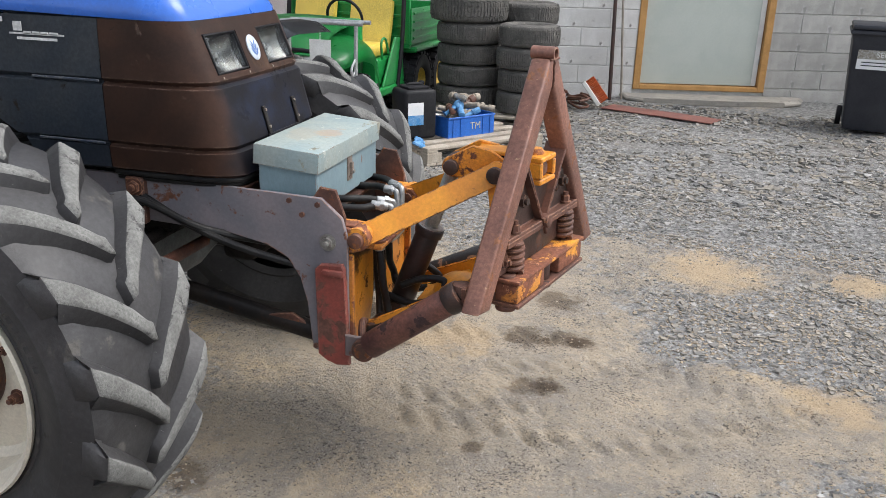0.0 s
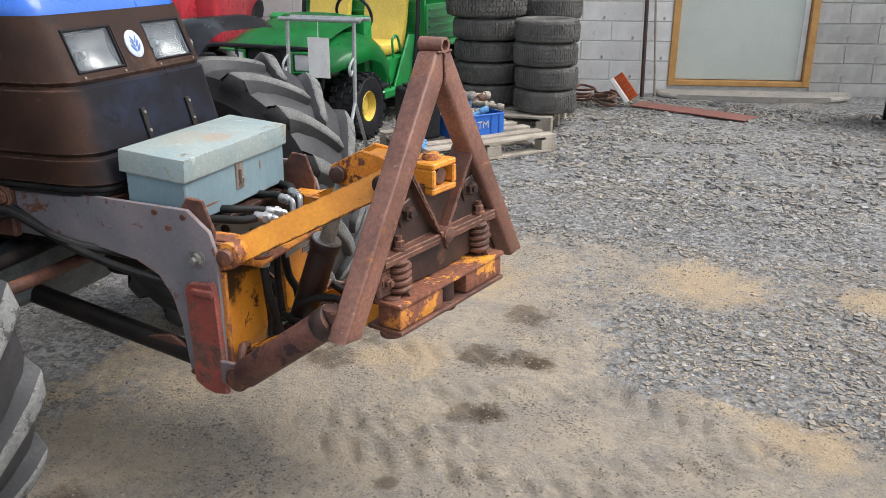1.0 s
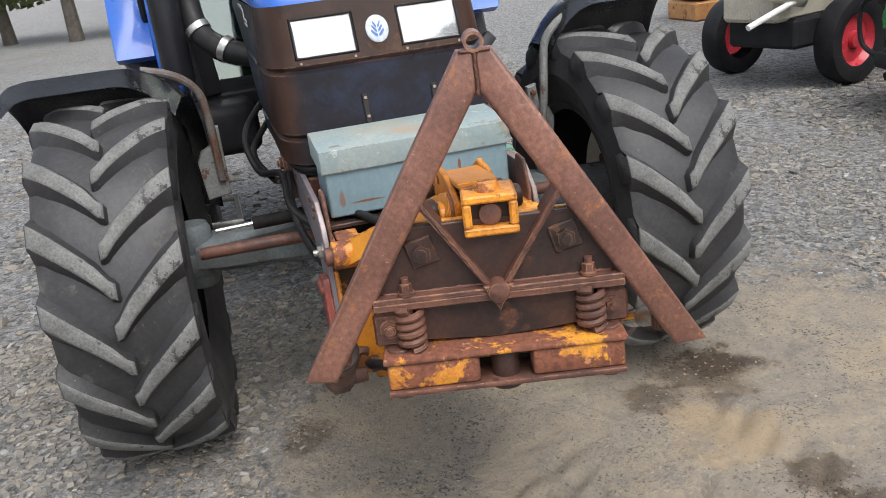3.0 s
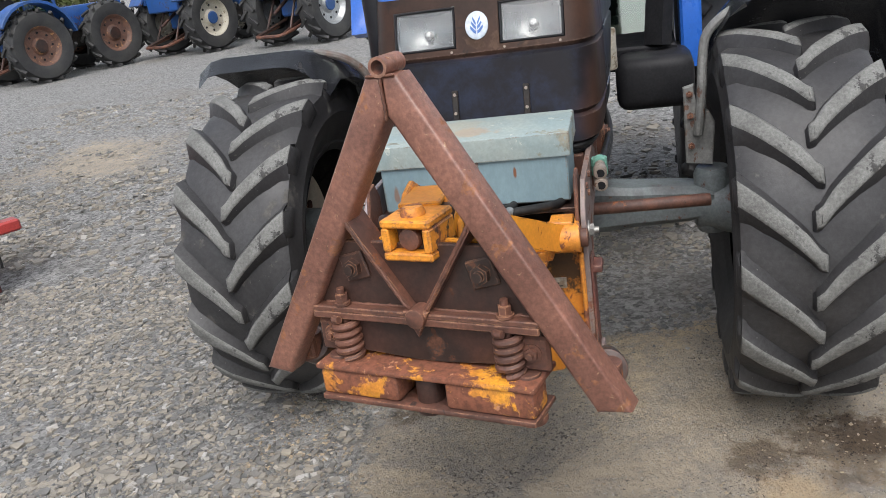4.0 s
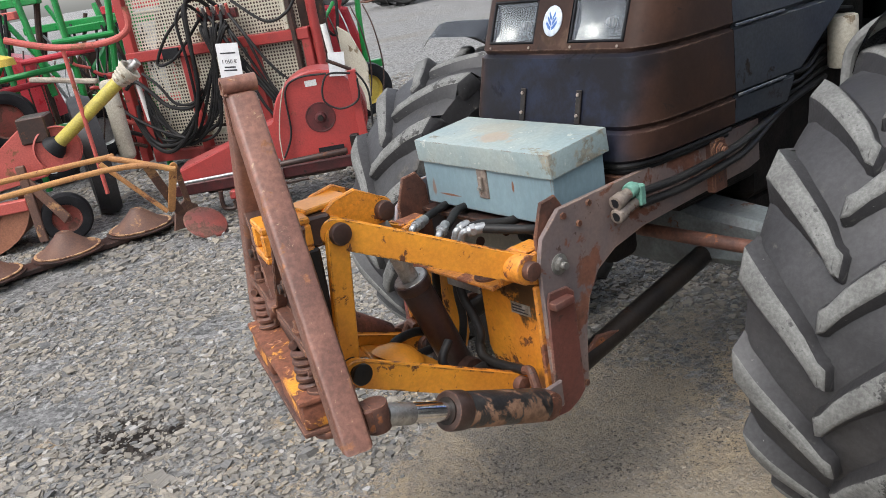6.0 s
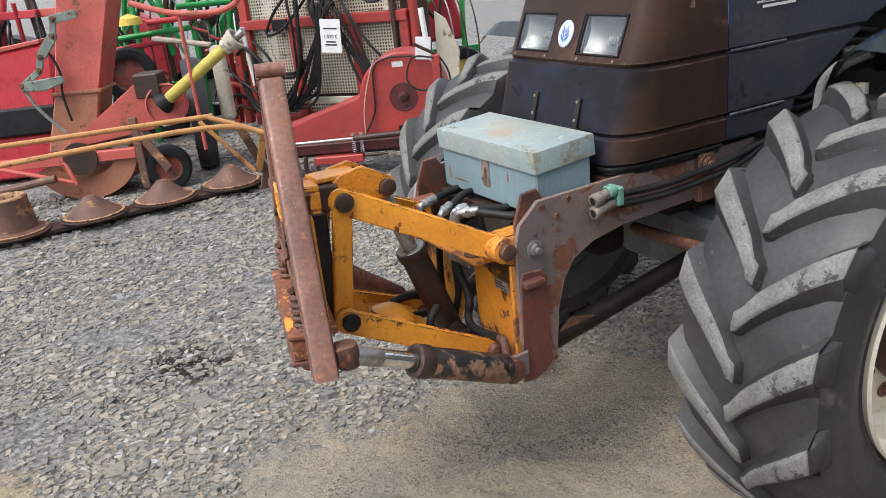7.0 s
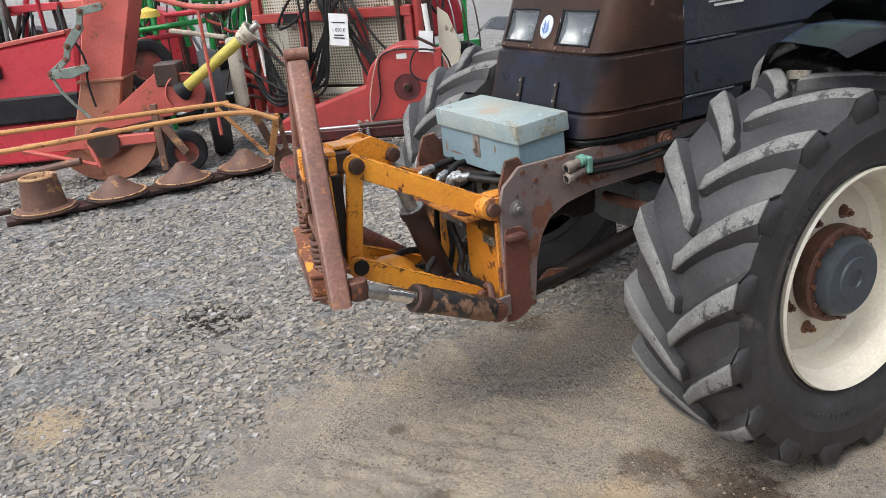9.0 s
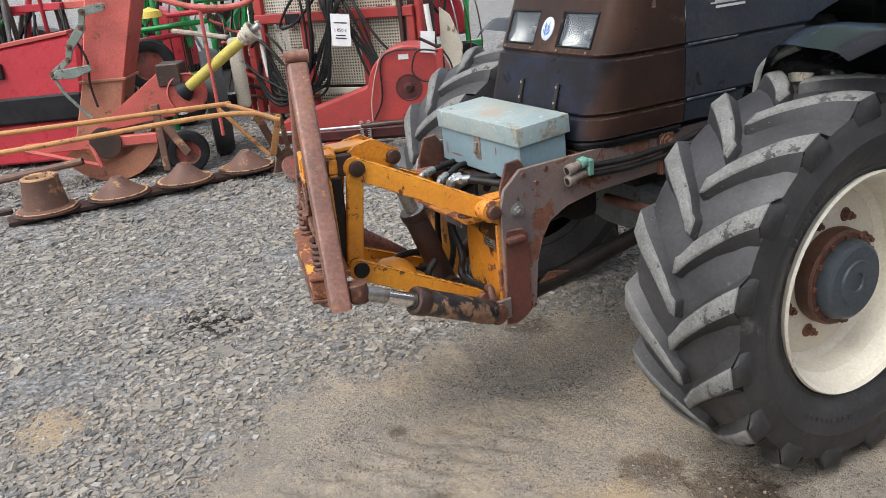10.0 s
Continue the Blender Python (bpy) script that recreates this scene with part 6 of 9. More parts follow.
cyl(bm, (-0.01, 0.0, -0.218), (-0.01, 0.0, -0.203), 0.036, seg=26, bevel=0.004)
part("king_pin", bm, M_dark_rust, hitch, "dark king pin")
part("swivel_web", box(B(), (-0.12, -0.06, -0.2), (-0.06, 0.06, 0.13), 0.006), M_black_steel, hitch)
# weld beads round the apex, hub and struts
rw = random.Random(11)
for a, b, k in (((0.0, 0.0, 0.4), (0.0, 0.0, 0.486), 14), ((0.0, -0.03, 0.486), (0.0, 0.03, 0.486), 10), ((-0.006, 0.02, 0.008), (-0.006, 0.145, 0.205), 26), ((-0.006, -0.02, 0.008), (-0.006, -0.145, 0.205), 26), ((-0.028, -0.24, 0.006), (-0.028, 0.24, 0.006), 60)):
    bm = B()
    ln = (Vector(b) - Vector(a)).length
    sweep(bm, [Vector(a).lerp(Vector(b), q / k) + Vector((rw.gauss(0, 0.0008), rw.gauss(0, 0.0008), rw.gauss(0, 0.0008))) for q in range(k + 1)], 0.0035, 6, 0)
    part("weld_bead", bm, M_rust, hitch, "rough rusty weld bead", 180)
M_orange_sock = surf("orange_socket_worn", (0.74, 0.29, 0.03), (0.6, 0.21, 0.03), 0.42, 0, 7, (0.24, 0.085, 0.04), 0.5, 14, 0.25, edge=(0.14, 0.06, 0.035), edge_r=0.008, chip=(0.06, 0.03, 0.02), chip_amt=0.42, chip_scale=28)
# hollow square socket above
bm = B()
for lo, hi in (((-0.11, -0.056, 0.118), (0.0, 0.056, 0.136)), ((-0.11, -0.056, 0.186), (0.0, 0.056, 0.203)), ((-0.11, -0.056, 0.136), (0.0, -0.038, 0.186)), ((-0.11, 0.038, 0.136), (0.0, 0.056, 0.186))):
    box(bm, lo, hi, 0.004)
socket = part("socket", bm, M_orange_sock, hitch, "hollow orange square socket")
part("socket_back", box(B(), (-0.16, -0.042, 0.126), (-0.035, 0.042, 0.196), 0.006), M_dark_rust, socket)
part("socket_nub", cyl(B(), (-0.04, 0.0, 0.16), (-0.012, 0.0, 0.16), 0.024, seg=16, bevel=0.006), M_rust, socket)
part("socket_cap", lathe(B(), [(0.2, 0.0), (0.2, 0.026), (0.208, 0.026), (0.22, 0.02), (0.22, 0.0)], Matrix.Translation((-0.045, 0, 0)), 22), M_orange_worn, socket)

# ---- building: concrete block wall with a door ----
WALL_A = 15.0
WALL = pose(0.43, 7.86, 0.0, 0, 0, WALL_A)  # x along the wall, y into it
wall = thing("wall_north", "grey concrete block wall, whitewashed beside the door", "wall", turn=WALL, kind="structure")
DOOR = (0.0, 1.56, 0.1, 2.25)
bm = B()
for lo, hi in (((-6.0, 0.004, -0.1), (DOOR[0], 0.25, 4.0)), ((DOOR[1], 0.004, -0.1), (9.0, 0.25, 4.0)), ((DOOR[0], 0.012, DOOR[3]), (DOOR[1], 0.25, 4.0)), ((DOOR[0], 0.012, -0.1), (DOOR[1], 0.25, DOOR[2]))):
    box(bm, lo, hi, 0)
part("mortar_core", bm, M_mortar, wall, "pale mortar joints")
roof = box(B(), (-6.3, -0.5, 4.0), (9.3, 8.0, 4.25), 0.02)
part("roof", roof, M_black_sheet, wall, "dark eaves")
for lo, hi in (((-6.0, 7.5, 0), (9.0, 7.75, 4.0)), ((-6.0, 0.25, 0), (-5.75, 7.5, 4.0)), ((8.75, 0.25, 0), (9.0, 7.5, 4.0))):
    part("wall_side", box(B(), lo, hi, 0.01), M_block, wall)
door = thing("door_1", "closed grey-green panel door in orange wooden frame", "door", turn=WALL, kind="structure")
part("panel", box(B(), (0.085, 0.05, 0.165), (1.475, 0.09, 2.15), 0.003), M_door, door)
part("edge_strip", box(B(), (1.415, 0.042, 0.17), (1.472, 0.0495, 2.14), 0.002), M_white, door, "pale worn edge strip")
for lo, hi in (((0.0, -0.02, 0.1), (0.08, 0.12, 2.25)), ((1.48, -0.02, 0.1), (1.56, 0.12, 2.25)), ((0.08, -0.02, 0.1), (1.48, 0.12, 0.158)), ((0.08, -0.02, 2.17), (1.48, 0.12, 2.25))):
    part("frame", box(B(), lo, hi, 0.006), M_frame_wood, door, "orange-stained timber frame")
part("hinge", box(B(), (1.466, 0.03, 0.42), (1.478, 0.042, 0.52), 0.002), M_steel, door)
step = lone("door_step", prism(B(), [(-0.15, -0.02), (1.95, -0.02), (2.0, -0.12), (1.86, -0.22), (1.9, -0.34), (1.66, -0.47), (1.4, -0.44), (1.15, -0.5), (0.85, -0.45), (0.6, -0.47), (0.3, -0.4), (0.05, -0.42), (-0.12, -0.3)], WALL, 0.06, 0.02), M_concrete, "worn concrete step slab before the door", "step", kind="structure")

# ---- things along the wall ----
def loose_tyre_mesh(name, R, W, seed):
    """A used car tyre lying flat; its tread is cut into blocks."""
    rr = random.Random(seed)
    h = W / 2
    prof = [(-0.72, 0.60), (-0.93, 0.65), (-1.0, 0.73), (-0.985, 0.8), (-0.93, 0.87), (-0.85, 0.92), (-0.74, 0.948), (-0.55, 0.962), (0.0, 0.968), (0.55, 0.962), (0.74, 0.948), (0.85, 0.92), (0.93, 0.87), (0.985, 0.8), (1.0, 0.73), (0.93, 0.65), (0.72, 0.60), (-0.72, 0.60)]
    bm = lathe(B(), [(h * (1 + v), r * R) for v, r in prof], Matrix.Identity(4), 64)
    n = 38
    for row, v in enumerate((-0.66, -0.34, 0.0, 0.34, 0.66)):
        for k in range(n):
            a = 2 * math.pi * (k + (0.5 if row % 2 else 0.0) + rr.uniform(-0.06, 0.06)) / n
            m = Matrix.Rotation(a, 4, "Z") @ Matrix.Translation((R * (0.968 if abs(v) < 0.6 else 0.955), 0, h * (1 + v))) @ Matrix.Rotation(-0.45 * v if abs(v) > 0.6 else 0.0, 4, "Y") @ Matrix.Rotation(radians((24, -16, 10, 16, -24)[row] * (1 if seed % 2 else -1)), 4, "X")
            ln, wd = math.pi * R / n * 0.8, h * 0.14
            top = 0.024 * R if abs(v) < 0.6 else 0.02 * R
            box(bm, (-0.012, -ln, -wd), (top, -ln * 0.12, wd), 0, m)
            box(bm, (-0.012, ln * 0.06, -wd), (top, ln, wd), 0, m)
    ob = lone(name, bm, M_car_tyre, "used car tyre with blocky winter tread in a stack", "tyre", "stacked tyres", angle=40)
    return ob


small = loose_tyre_mesh("car_tyre", 0.292, 0.206, 1)
large = loose_tyre_mesh("car_tyre", 0.328, 0.2, 2)
wide = loose_tyre_mesh("car_tyre", 0.385, 0.26, 3)
behind = loose_tyre_mesh("car_tyre", 0.325, 0.225, 4)
rs = random.Random(5)
small.matrix_world = pose(-0.45, 5.58, 0.145, 0, 0, 10)
large.matrix_world = pose(-1.08, 5.8, 0.145, 0, 0, 0)
wide.matrix_world = pose(-1.1, 5.81, 0.145 + 4 * 0.202, 0, 0, 40)
behind.matrix_world = pose(-0.62, 6.3, 0.0, 0, 0, 70)
for k in range(1, 4):
    copy_thing(small, pose(-0.45 + rs.uniform(-0.015, 0.02), 5.58 + rs.uniform(-0.02, 0.02), 0.145 + 0.208 * k, 0, 0, rs.uniform(0, 360)))
    copy_thing(large, pose(-1.08 + rs.uniform(-0.012, 0.012), 5.8 + rs.uniform(-0.02, 0.02), 0.145 + 0.202 * k, 0, 0, rs.uniform(0, 360)))
for k in range(1, 5):
    copy_thing(behind, pose(-0.62 + rs.uniform(-0.015, 0.015), 6.3 + rs.uniform(-0.02, 0.02), 0.227 * k, 0, 0, rs.uniform(0, 360)))


def pallet(name, m):
    """A flat wooden pallet: three skids with blocks, and deck boards."""
    p = thing(name, "weathered wooden pallet on the gravel", "pallet", turn=m, group="wooden pallets")
    for y in (0.05, 0.4, 0.75):
        part("skid", box(B(), (0, y - 0.05, 0.0), (1.2, y + 0.05, 0.02), 0.003), M_wood, p)
        for x in (0.07, 0.6, 1.13):
            part("block", box(B(), (x - 0.07, y - 0.05, 0.02), (x + 0.07, y + 0.05, 0.1), 0.004), M_wood, p)
    for x in (0.05, 0.6, 1.15):
        part("bearer", box(B(), (x - 0.05, 0.0, 0.1), (x + 0.05, 0.8, 0.12), 0.003), M_wood, p)
    for k, y in enumerate((0.05, 0.215, 0.4, 0.585, 0.75)):
        part("board", box(B(), (0, y - 0.05, 0.12), (1.2, y + 0.05, 0.142), 0.003), M_wood, p)
    return p


PAL = pose(-0.867, 3.671, 0.0, 0, 0, 51)
pallet("pallet", PAL)
pallet("pallet", pose(-1.5, 5.2, 0.0, 0, 0, 2))
# jerrycan
can = thing("jerrycan", "black plastic jerrycan with blue-white label on the pallet", "jerrycan", turn=PAL @ pose(0.16, 0.44, 0.142, 0, 0, -6))
bm = box(B(), (-0.145, -0.13, 0), (0.145, 0.13, 0.4), 0.03, seg=3)
box(bm, (-0.1, -0.09, 0.395), (0.1, 0.09, 0.425), 0.02, seg=2)
part("body", bm, M_black, can)
part("grip", sweep(B(), [(-0.07, 0, 0.412), (-0.05, 0, 0.432), (0.05, 0, 0.432), (0.07, 0, 0.412)], 0.013, 10, 6), M_black, can)
part("cap", cyl(B(), (0.09, 0.05, 0.42), (0.09, 0.05, 0.445), 0.025, seg=18, bevel=0.004), M_black, can)
part("sticker", box(B(), (-0.12, -0.1325, 0.12), (0.02, -0.1305, 0.30), 0), M_paper, can, "white and blue sticker")
part("sticker_band", box(B(), (-0.12, -0.1335, 0.12), (0.02, -0.1326, 0.2), 0), M_rag, can)
# blue crate with salvaged parts
crate = thing("crate", "blue plastic crate full of greasy metal parts", "crate", turn=PAL @ pose(0.60, 0.42, 0.142, 0, 0, 3))
CW, CD, CH = 0.25, 0.18, 0.16
for lo, hi in (((-CW, -CD, 0), (CW, CD, 0.008)), ((-CW, -CD, 0.008), (CW, -CD + 0.006, CH)), ((-CW, CD - 0.006, 0.008), (CW, CD, CH)), ((-CW, -CD + 0.006, 0.008), (-CW + 0.006, CD - 0.006, CH)), ((CW - 0.006, -CD + 0.006, 0.008), (CW, CD - 0.006, CH))):
    part("wall", box(B(), lo, hi, 0.002), M_crate, crate)
part("rim", sweep(B(), [(-CW, -CD, CH), (CW, -CD, CH), (CW, CD, CH), (-CW, CD, CH)], 0.009, 8, 0, closed=True), M_crate, crate)
for x in (-0.2, -0.12, 0.12, 0.2):
    part("rib", box(B(), (x - 0.004, -CD - 0.007, 0.0), (x + 0.004, -CD, CH), 0.002), M_crate, crate)
writing("TM", 0.085, Matrix.Translation((0.04, -CD - 0.0012, 0.08)) @ Matrix.Rotation(radians(90), 4, "X"), M_cream, "lettering", crate)
CM = PAL @ pose(0.60, 0.42, 0.142, 0, 0, 3)
for k in range(20):
    a, ln = rs.uniform(0, math.pi), rs.uniform(0.1, 0.24)
    c = CM @ Vector((rs.uniform(-0.17, 0.17), rs.uniform(-0.11, 0.11), rs.uniform(0.09, 0.2) + 0.006 * k))
    d = Vector((math.cos(a), math.sin(a), rs.uniform(-0.5, 0.5))).normalized()
    r = rs.uniform(0.014, 0.03)
    bm = cyl(B(), c - d * ln * 0.6, c + d * ln * 0.6, r, seg=14, bevel=0.003)
    cyl(bm, c + d * ln * 0.4, c + d * ln * 0.7, r * 1.5, seg=10, bevel=0.003)
    lone("machine_part", bm, rs.choice([M_rag, M_rag, M_rag, M_steel, M_rust, M_wood]), "greasy salvaged shaft piece in the blue crate", "spare part", "parts in the crate")
bm = B()
for k in range(5):
    box(bm, (-0.05, -0.03, -0.012), (0.05, 0.03, 0.012), 0.01, PAL @ pose(0.0 + 0.03 * k, 0.12 + 0.05 * k, 0.155, rs.uniform(-20, 20), rs.uniform(-20, 20), rs.uniform(0, 180)))
lone("rag", bm, M_rag, "crumpled blue rag lying on the pallet", "rag")

# broom head, sheet, poles, scrap by the wall
bl = Vector((0.62, -0.12, -0.75)).normalized()
bd = (Vector((0.8, 0.1, 0.5)) - bl * bl.dot(Vector((0.8, 0.1, 0.5)))).normalized()
BROOM = Matrix((bl, bd.cross(bl), bd)).transposed().to_4x4()
BROOM.translation = (0.03, 6.86, 0.145)
broom = thing("broom_head", "wooden broom head with orange bristles leaning on edge", "broom", turn=BROOM)
part("stock", box(B(), (-0.15, -0.055, 0), (0.15, 0.055, 0.05), 0.008), M_white, broom, "pale wooden stock")
bm = B()
for i in range(15):
    for j in range(5):
        x, y = -0.137 + i * 0.0195, -0.04 + j * 0.02
        cyl(bm, (x, y, 0.05), (x + rs.uniform(-0.012, 0.012), y + rs.uniform(-0.014, 0.014), 0.15), 0.006, 0.009, 5)
part("bristles", bm, M_orange_bristle, broom)
for a, b in (((0.22, 6.98, 0.012), (0.82, 6.74, 0.012)), ((0.80, 6.74, 0.016), (1.37, 6.5, 0.01))):
    a, b = Vector(a), Vector(b)
    d = (b - a)
    m = Matrix.Translation(a) @ Matrix.Rotation(math.atan2(d.y, d.x), 4, "Z")
    lone("sheet_strip", box(B(), (0, -0.15, 0), (d.length, 0.15, 0.012), 0.003, m), M_plank, "red-brown flat sheet strip on the gravel", "board", "sheet strips")
lone("leaning_pole", cyl(B(), (0.2, 7.52, 0), (0.1, 7.78, 2.6), 0.022, seg=14), M_dark_rust, "dark rusty pole leaning on the wall", "pole")
lone("leaning_stick", cyl(B(), (0.33, 7.6, 0), (0.16, 7.8, 2.0), 0.013, seg=12), M_wood, "thin wooden stick leaning on the wall", "stick")
for k in range(7):
    x, y = -0.22 + rs.uniform(-0.2, 0.22), 6.95 + rs.uniform(-0.25, 0.25)
    pts = [(x + 0.12 * math.cos(q * 1.3 + k), y + 0.12 * math.sin(q * 1.1 + k), 0.02 + 0.03 * k * 0.6 + 0.018 * (q % 3)) for q in range(6)]
    lone("scrap_chain", sweep(B(), pts, 0.013, 8, 6), M_rust, "rusty scrap chain heaped on the gravel", "scrap", "scrap by the wall")

# wheelie bin
BINM = pose(2.83, 6.75, 0.0, 0, 0, -8)
bin_ = thing("wheelie_bin", "dark plastic wheelie bin with white waste label", "waste bin", turn=BINM)
bm = B()
rows = []
for z, w, d in ((0.04, 0.23, 0.24), (0.08, 0.245, 0.26), (0.9, 0.285, 0.33), (0.96, 0.3, 0.345)):
    rows.append([bm.verts.new((sx * w, sy * d - 0.03 * (z - 0.5), z)) for sx, sy in ((-1, -1), (1, -1), (1, 1), (-1, 1))])
for a, b in zip(rows, rows[1:]):
    for j in range(4):
        bm.faces.new((a[j], a[(j + 1) % 4], b[(j + 1) % 4], b[j]))
bm.faces.new(rows[0]), bm.faces.new(rows[-1])
bmesh.ops.bevel(bm, geom=[e for e in bm.edges if abs(e.verts[0].co.z - e.verts[1].co.z) > 0.02], offset=0.03, segments=3, affect="EDGES", profile=0.5)
part("body", bm, M_bin, bin_)
part("rim", box(B(), (-0.315, -0.385, 0.955), (0.315, 0.33, 1.0), 0.012), M_bin, bin_)
part("lid", box(B(), (-0.305, -0.39, 1.002), (0.305, 0.32, 1.05), 0.02, seg=2), M_bin, bin_)
part("push_bar", cyl(B(), (-0.28, 0.36, 0.99), (0.28, 0.36, 0.99), 0.015, seg=12), M_bin, bin_)
for s in (1, -1):
    part("wheel", cyl(B(), (s * 0.25, 0.24, 0.1), (s * 0.3, 0.24, 0.1), 0.1, seg=28, bevel=0.012), M_black, bin_)
part("sticker", box(B(), (-0.22, -0.3435, 0.64), (0.22, -0.342, 0.82), 0, Matrix.Translation((0, 0.008, 0))), M_paper, bin_, "white paper waste label")
for k, (x0, x1, z0, z1) in enumerate(((-0.18, 0.16, 0.70, 0.71), (-0.18, 0.1, 0.67, 0.68))):
    part("print_bar", box(B(), (x0, -0.337, z0), (x1, -0.3355, z1), 0), M_ink, bin_)
part("label_band", box(B(), (-0.22, -0.3375, 0.735), (0.22, -0.3358, 0.82), 0), M_label, bin_)
writing("SEKA", 0.07, Matrix.Translation((0.02, -0.3385, 0.778)) @ Matrix.Rotation(radians(90), 4, "X"), M_decal, "lettering", bin_)

# ---- green six-wheeled utility vehicle ----
UTV = pose(-2.36, 4.47, 0.0, 0, 0, -92)
utv = thing("utility_vehicle", "green six-wheeled utility vehicle with yellow seats and rims", "utility vehicle", turn=UTV)


def utv_wheel(x, y, R, W, s):
    m = Matrix.Translation((x, y, R)) @ basis((0, s, 0))
    h = W / 2
    w = part("wheel", lathe(B(), [(h * 0.8, R * 0.44), (h, R * 0.6), (h * 0.98, R * 0.85), (h * 0.8, R * 0.95), (0, R * 0.97), (-h * 0.8, R * 0.95), (-h * 0.98, R * 0.85), (-h, R * 0.6), (-h * 0.8, R * 0.44)], m, 40), M_black, utv, "knobbly black tyre on yellow rim")
    bm = B()
    n = 20
    for k in range(n):
        for j, v in enumerate((-0.78, -0.28, 0.28, 0.78)):
            a = 2 * math.pi * (k + (0.5 if j % 2 else 0)) / n
            mm = Matrix.Translation((x, y, R)) @ Matrix.Rotation(-a, 4, "Y") @ Matrix.Translation((R * 0.965, v * h, 0))
            box(bm, (-0.02, -h * 0.2, -R * 0.1), (R * 0.035, h * 0.2, R * 0.1), 0.003, mm)
    part("tread", bm, M_black, w)
    part("rim", lathe(B(), [(h * 0.8, R * 0.455), (h * 0.85, R * 0.44), (h * 0.6, R * 0.4), (h * 0.35, R * 0.36), (h * 0.4, R * 0.16), (h * 0.55, R * 0.15), (h * 0.55, 0.0)], m, 32), M_yellow, w, "yellow steel rim")
    return w


for s in (1, -1):
    utv_wheel(0.0, s * 0.55, 0.285, 0.26, s)
    utv_wheel(-1.5, s * 0.56, 0.31, 0.30, s)
    utv_wheel(-2.12, s * 0.56, 0.31, 0.30, s)
    # front wing: a bulging shell between the hood and the edge over the wheel
    bm = B()
    rows = []
    for x in np.linspace(-0.46, 0.45, 15):
        top = float(np.interp(x, [-0.46, -0.2, 0.05, 0.25, 0.38, 0.45], [0.86, 0.88, 0.865, 0.82, 0.75, 0.66]))
        low = float(np.interp(x, [-0.46, -0.38, -0.25, 0.0, 0.25, 0.45], [0.36, 0.5, 0.62, 0.675, 0.655, 0.6]))
        wide = float(np.interp(x, [-0.46, -0.1, 0.25, 0.4, 0.45], [0.64, 0.68, 0.66, 0.58, 0.5]))
        ring = [(0.26 + (wide - 0.26) * math.sin(u), low + 0.05 + (top - low - 0.05) * math.cos(u) ** 0.8) for u in np.linspace(0, math.pi / 2 - 0.02, 9)]
        rows.append([bm.verts.new((x, s * y, z)) for y, z in ring + [(wide + 0.006, low + 0.02), (wide - 0.004, low)]])
    for p, q in zip(rows, rows[1:]):
        for j in range(len(p) - 1):
            bm.faces.new((p[j], p[j + 1], q[j + 1], q[j]))
    bmesh.ops.solidify(bm, geom=bm.faces[:], thickness=0.014)
    bmesh.ops.recalc_face_normals(bm, faces=bm.faces)
    part("front_wing", bm, M_green, utv, "rounded green front wing", 50)
    part("lamp_bezel", sweep(B(), [(0.492, s * 0.33 - 0.105, 0.605), (0.492, s * 0.33 + 0.105, 0.615), (0.478, s * 0.33 + 0.105, 0.76), (0.478, s * 0.33 - 0.105, 0.76)], 0.014, 8, 0, closed=True), M_green, utv)
    part("sill", box(B(), (-1.2, min(s * 0.3, s * 0.62), 0.27), (-0.38, max(s * 0.3, s * 0.62), 0.36), 0.02), M_green, utv)
    part("side_panel", prism(B(), [(-1.2, 0.36), (-1.1, 0.78), (-0.95, 0.8), (-0.62, 0.36)], Matrix.Translation((0, s * 0.6 - 0.01, 0)) @ XZ, 0.02, 0.004), M_green, utv)
    part("roll_post", sweep(B(), [(-0.98, s * 0.62, 0.33), (-1.12, s * 0.62, 0.9), (-1.2, s * 0.6, 1.7)], 0.022, 12, 6), M_black, utv, "black roll-bar post")
    part("grab_rail", sweep(B(), [(-0.62, s * 0.6, 0.62), (-0.60, s * 0.6, 0.78), (-0.70, s * 0.6, 0.8), (-0.78, s * 0.6, 0.66)], 0.012, 8, 6), M_green, utv)
    seat = part("seat", box(B(), (-1.05, s * 0.3 - 0.22, 0.62), (-0.6, s * 0.3 + 0.22, 0.74), 0.05, seg=3), M_yellow, utv, "yellow moulded bucket seat")
    bm = sweep(B(), [(-1.0, s * 0.3, 0.68), (-1.08, s * 0.3, 0.9), (-1.13, s * 0.3, 1.12)], 0.05, n=6, section=[(-0.21, -0.04), (0.21, -0.04), (0.21, 0.04), (-0.21, 0.04)], up=(1, 0, 0.2))
    part("backrest", bm, M_yellow, seat)
    part("head_lamp", box(B(), (0.44, s * 0.33 - 0.09, 0.62), (0.482, s * 0.33 + 0.09, 0.75), 0.012, seg=2), M_paper, utv, "pale rectangular head lamp")
    part("tow_lug", box(B(), (0.5, s * 0.2 - 0.02, 0.3), (0.58, s * 0.2 + 0.02, 0.34), 0.006), M_galv, utv)
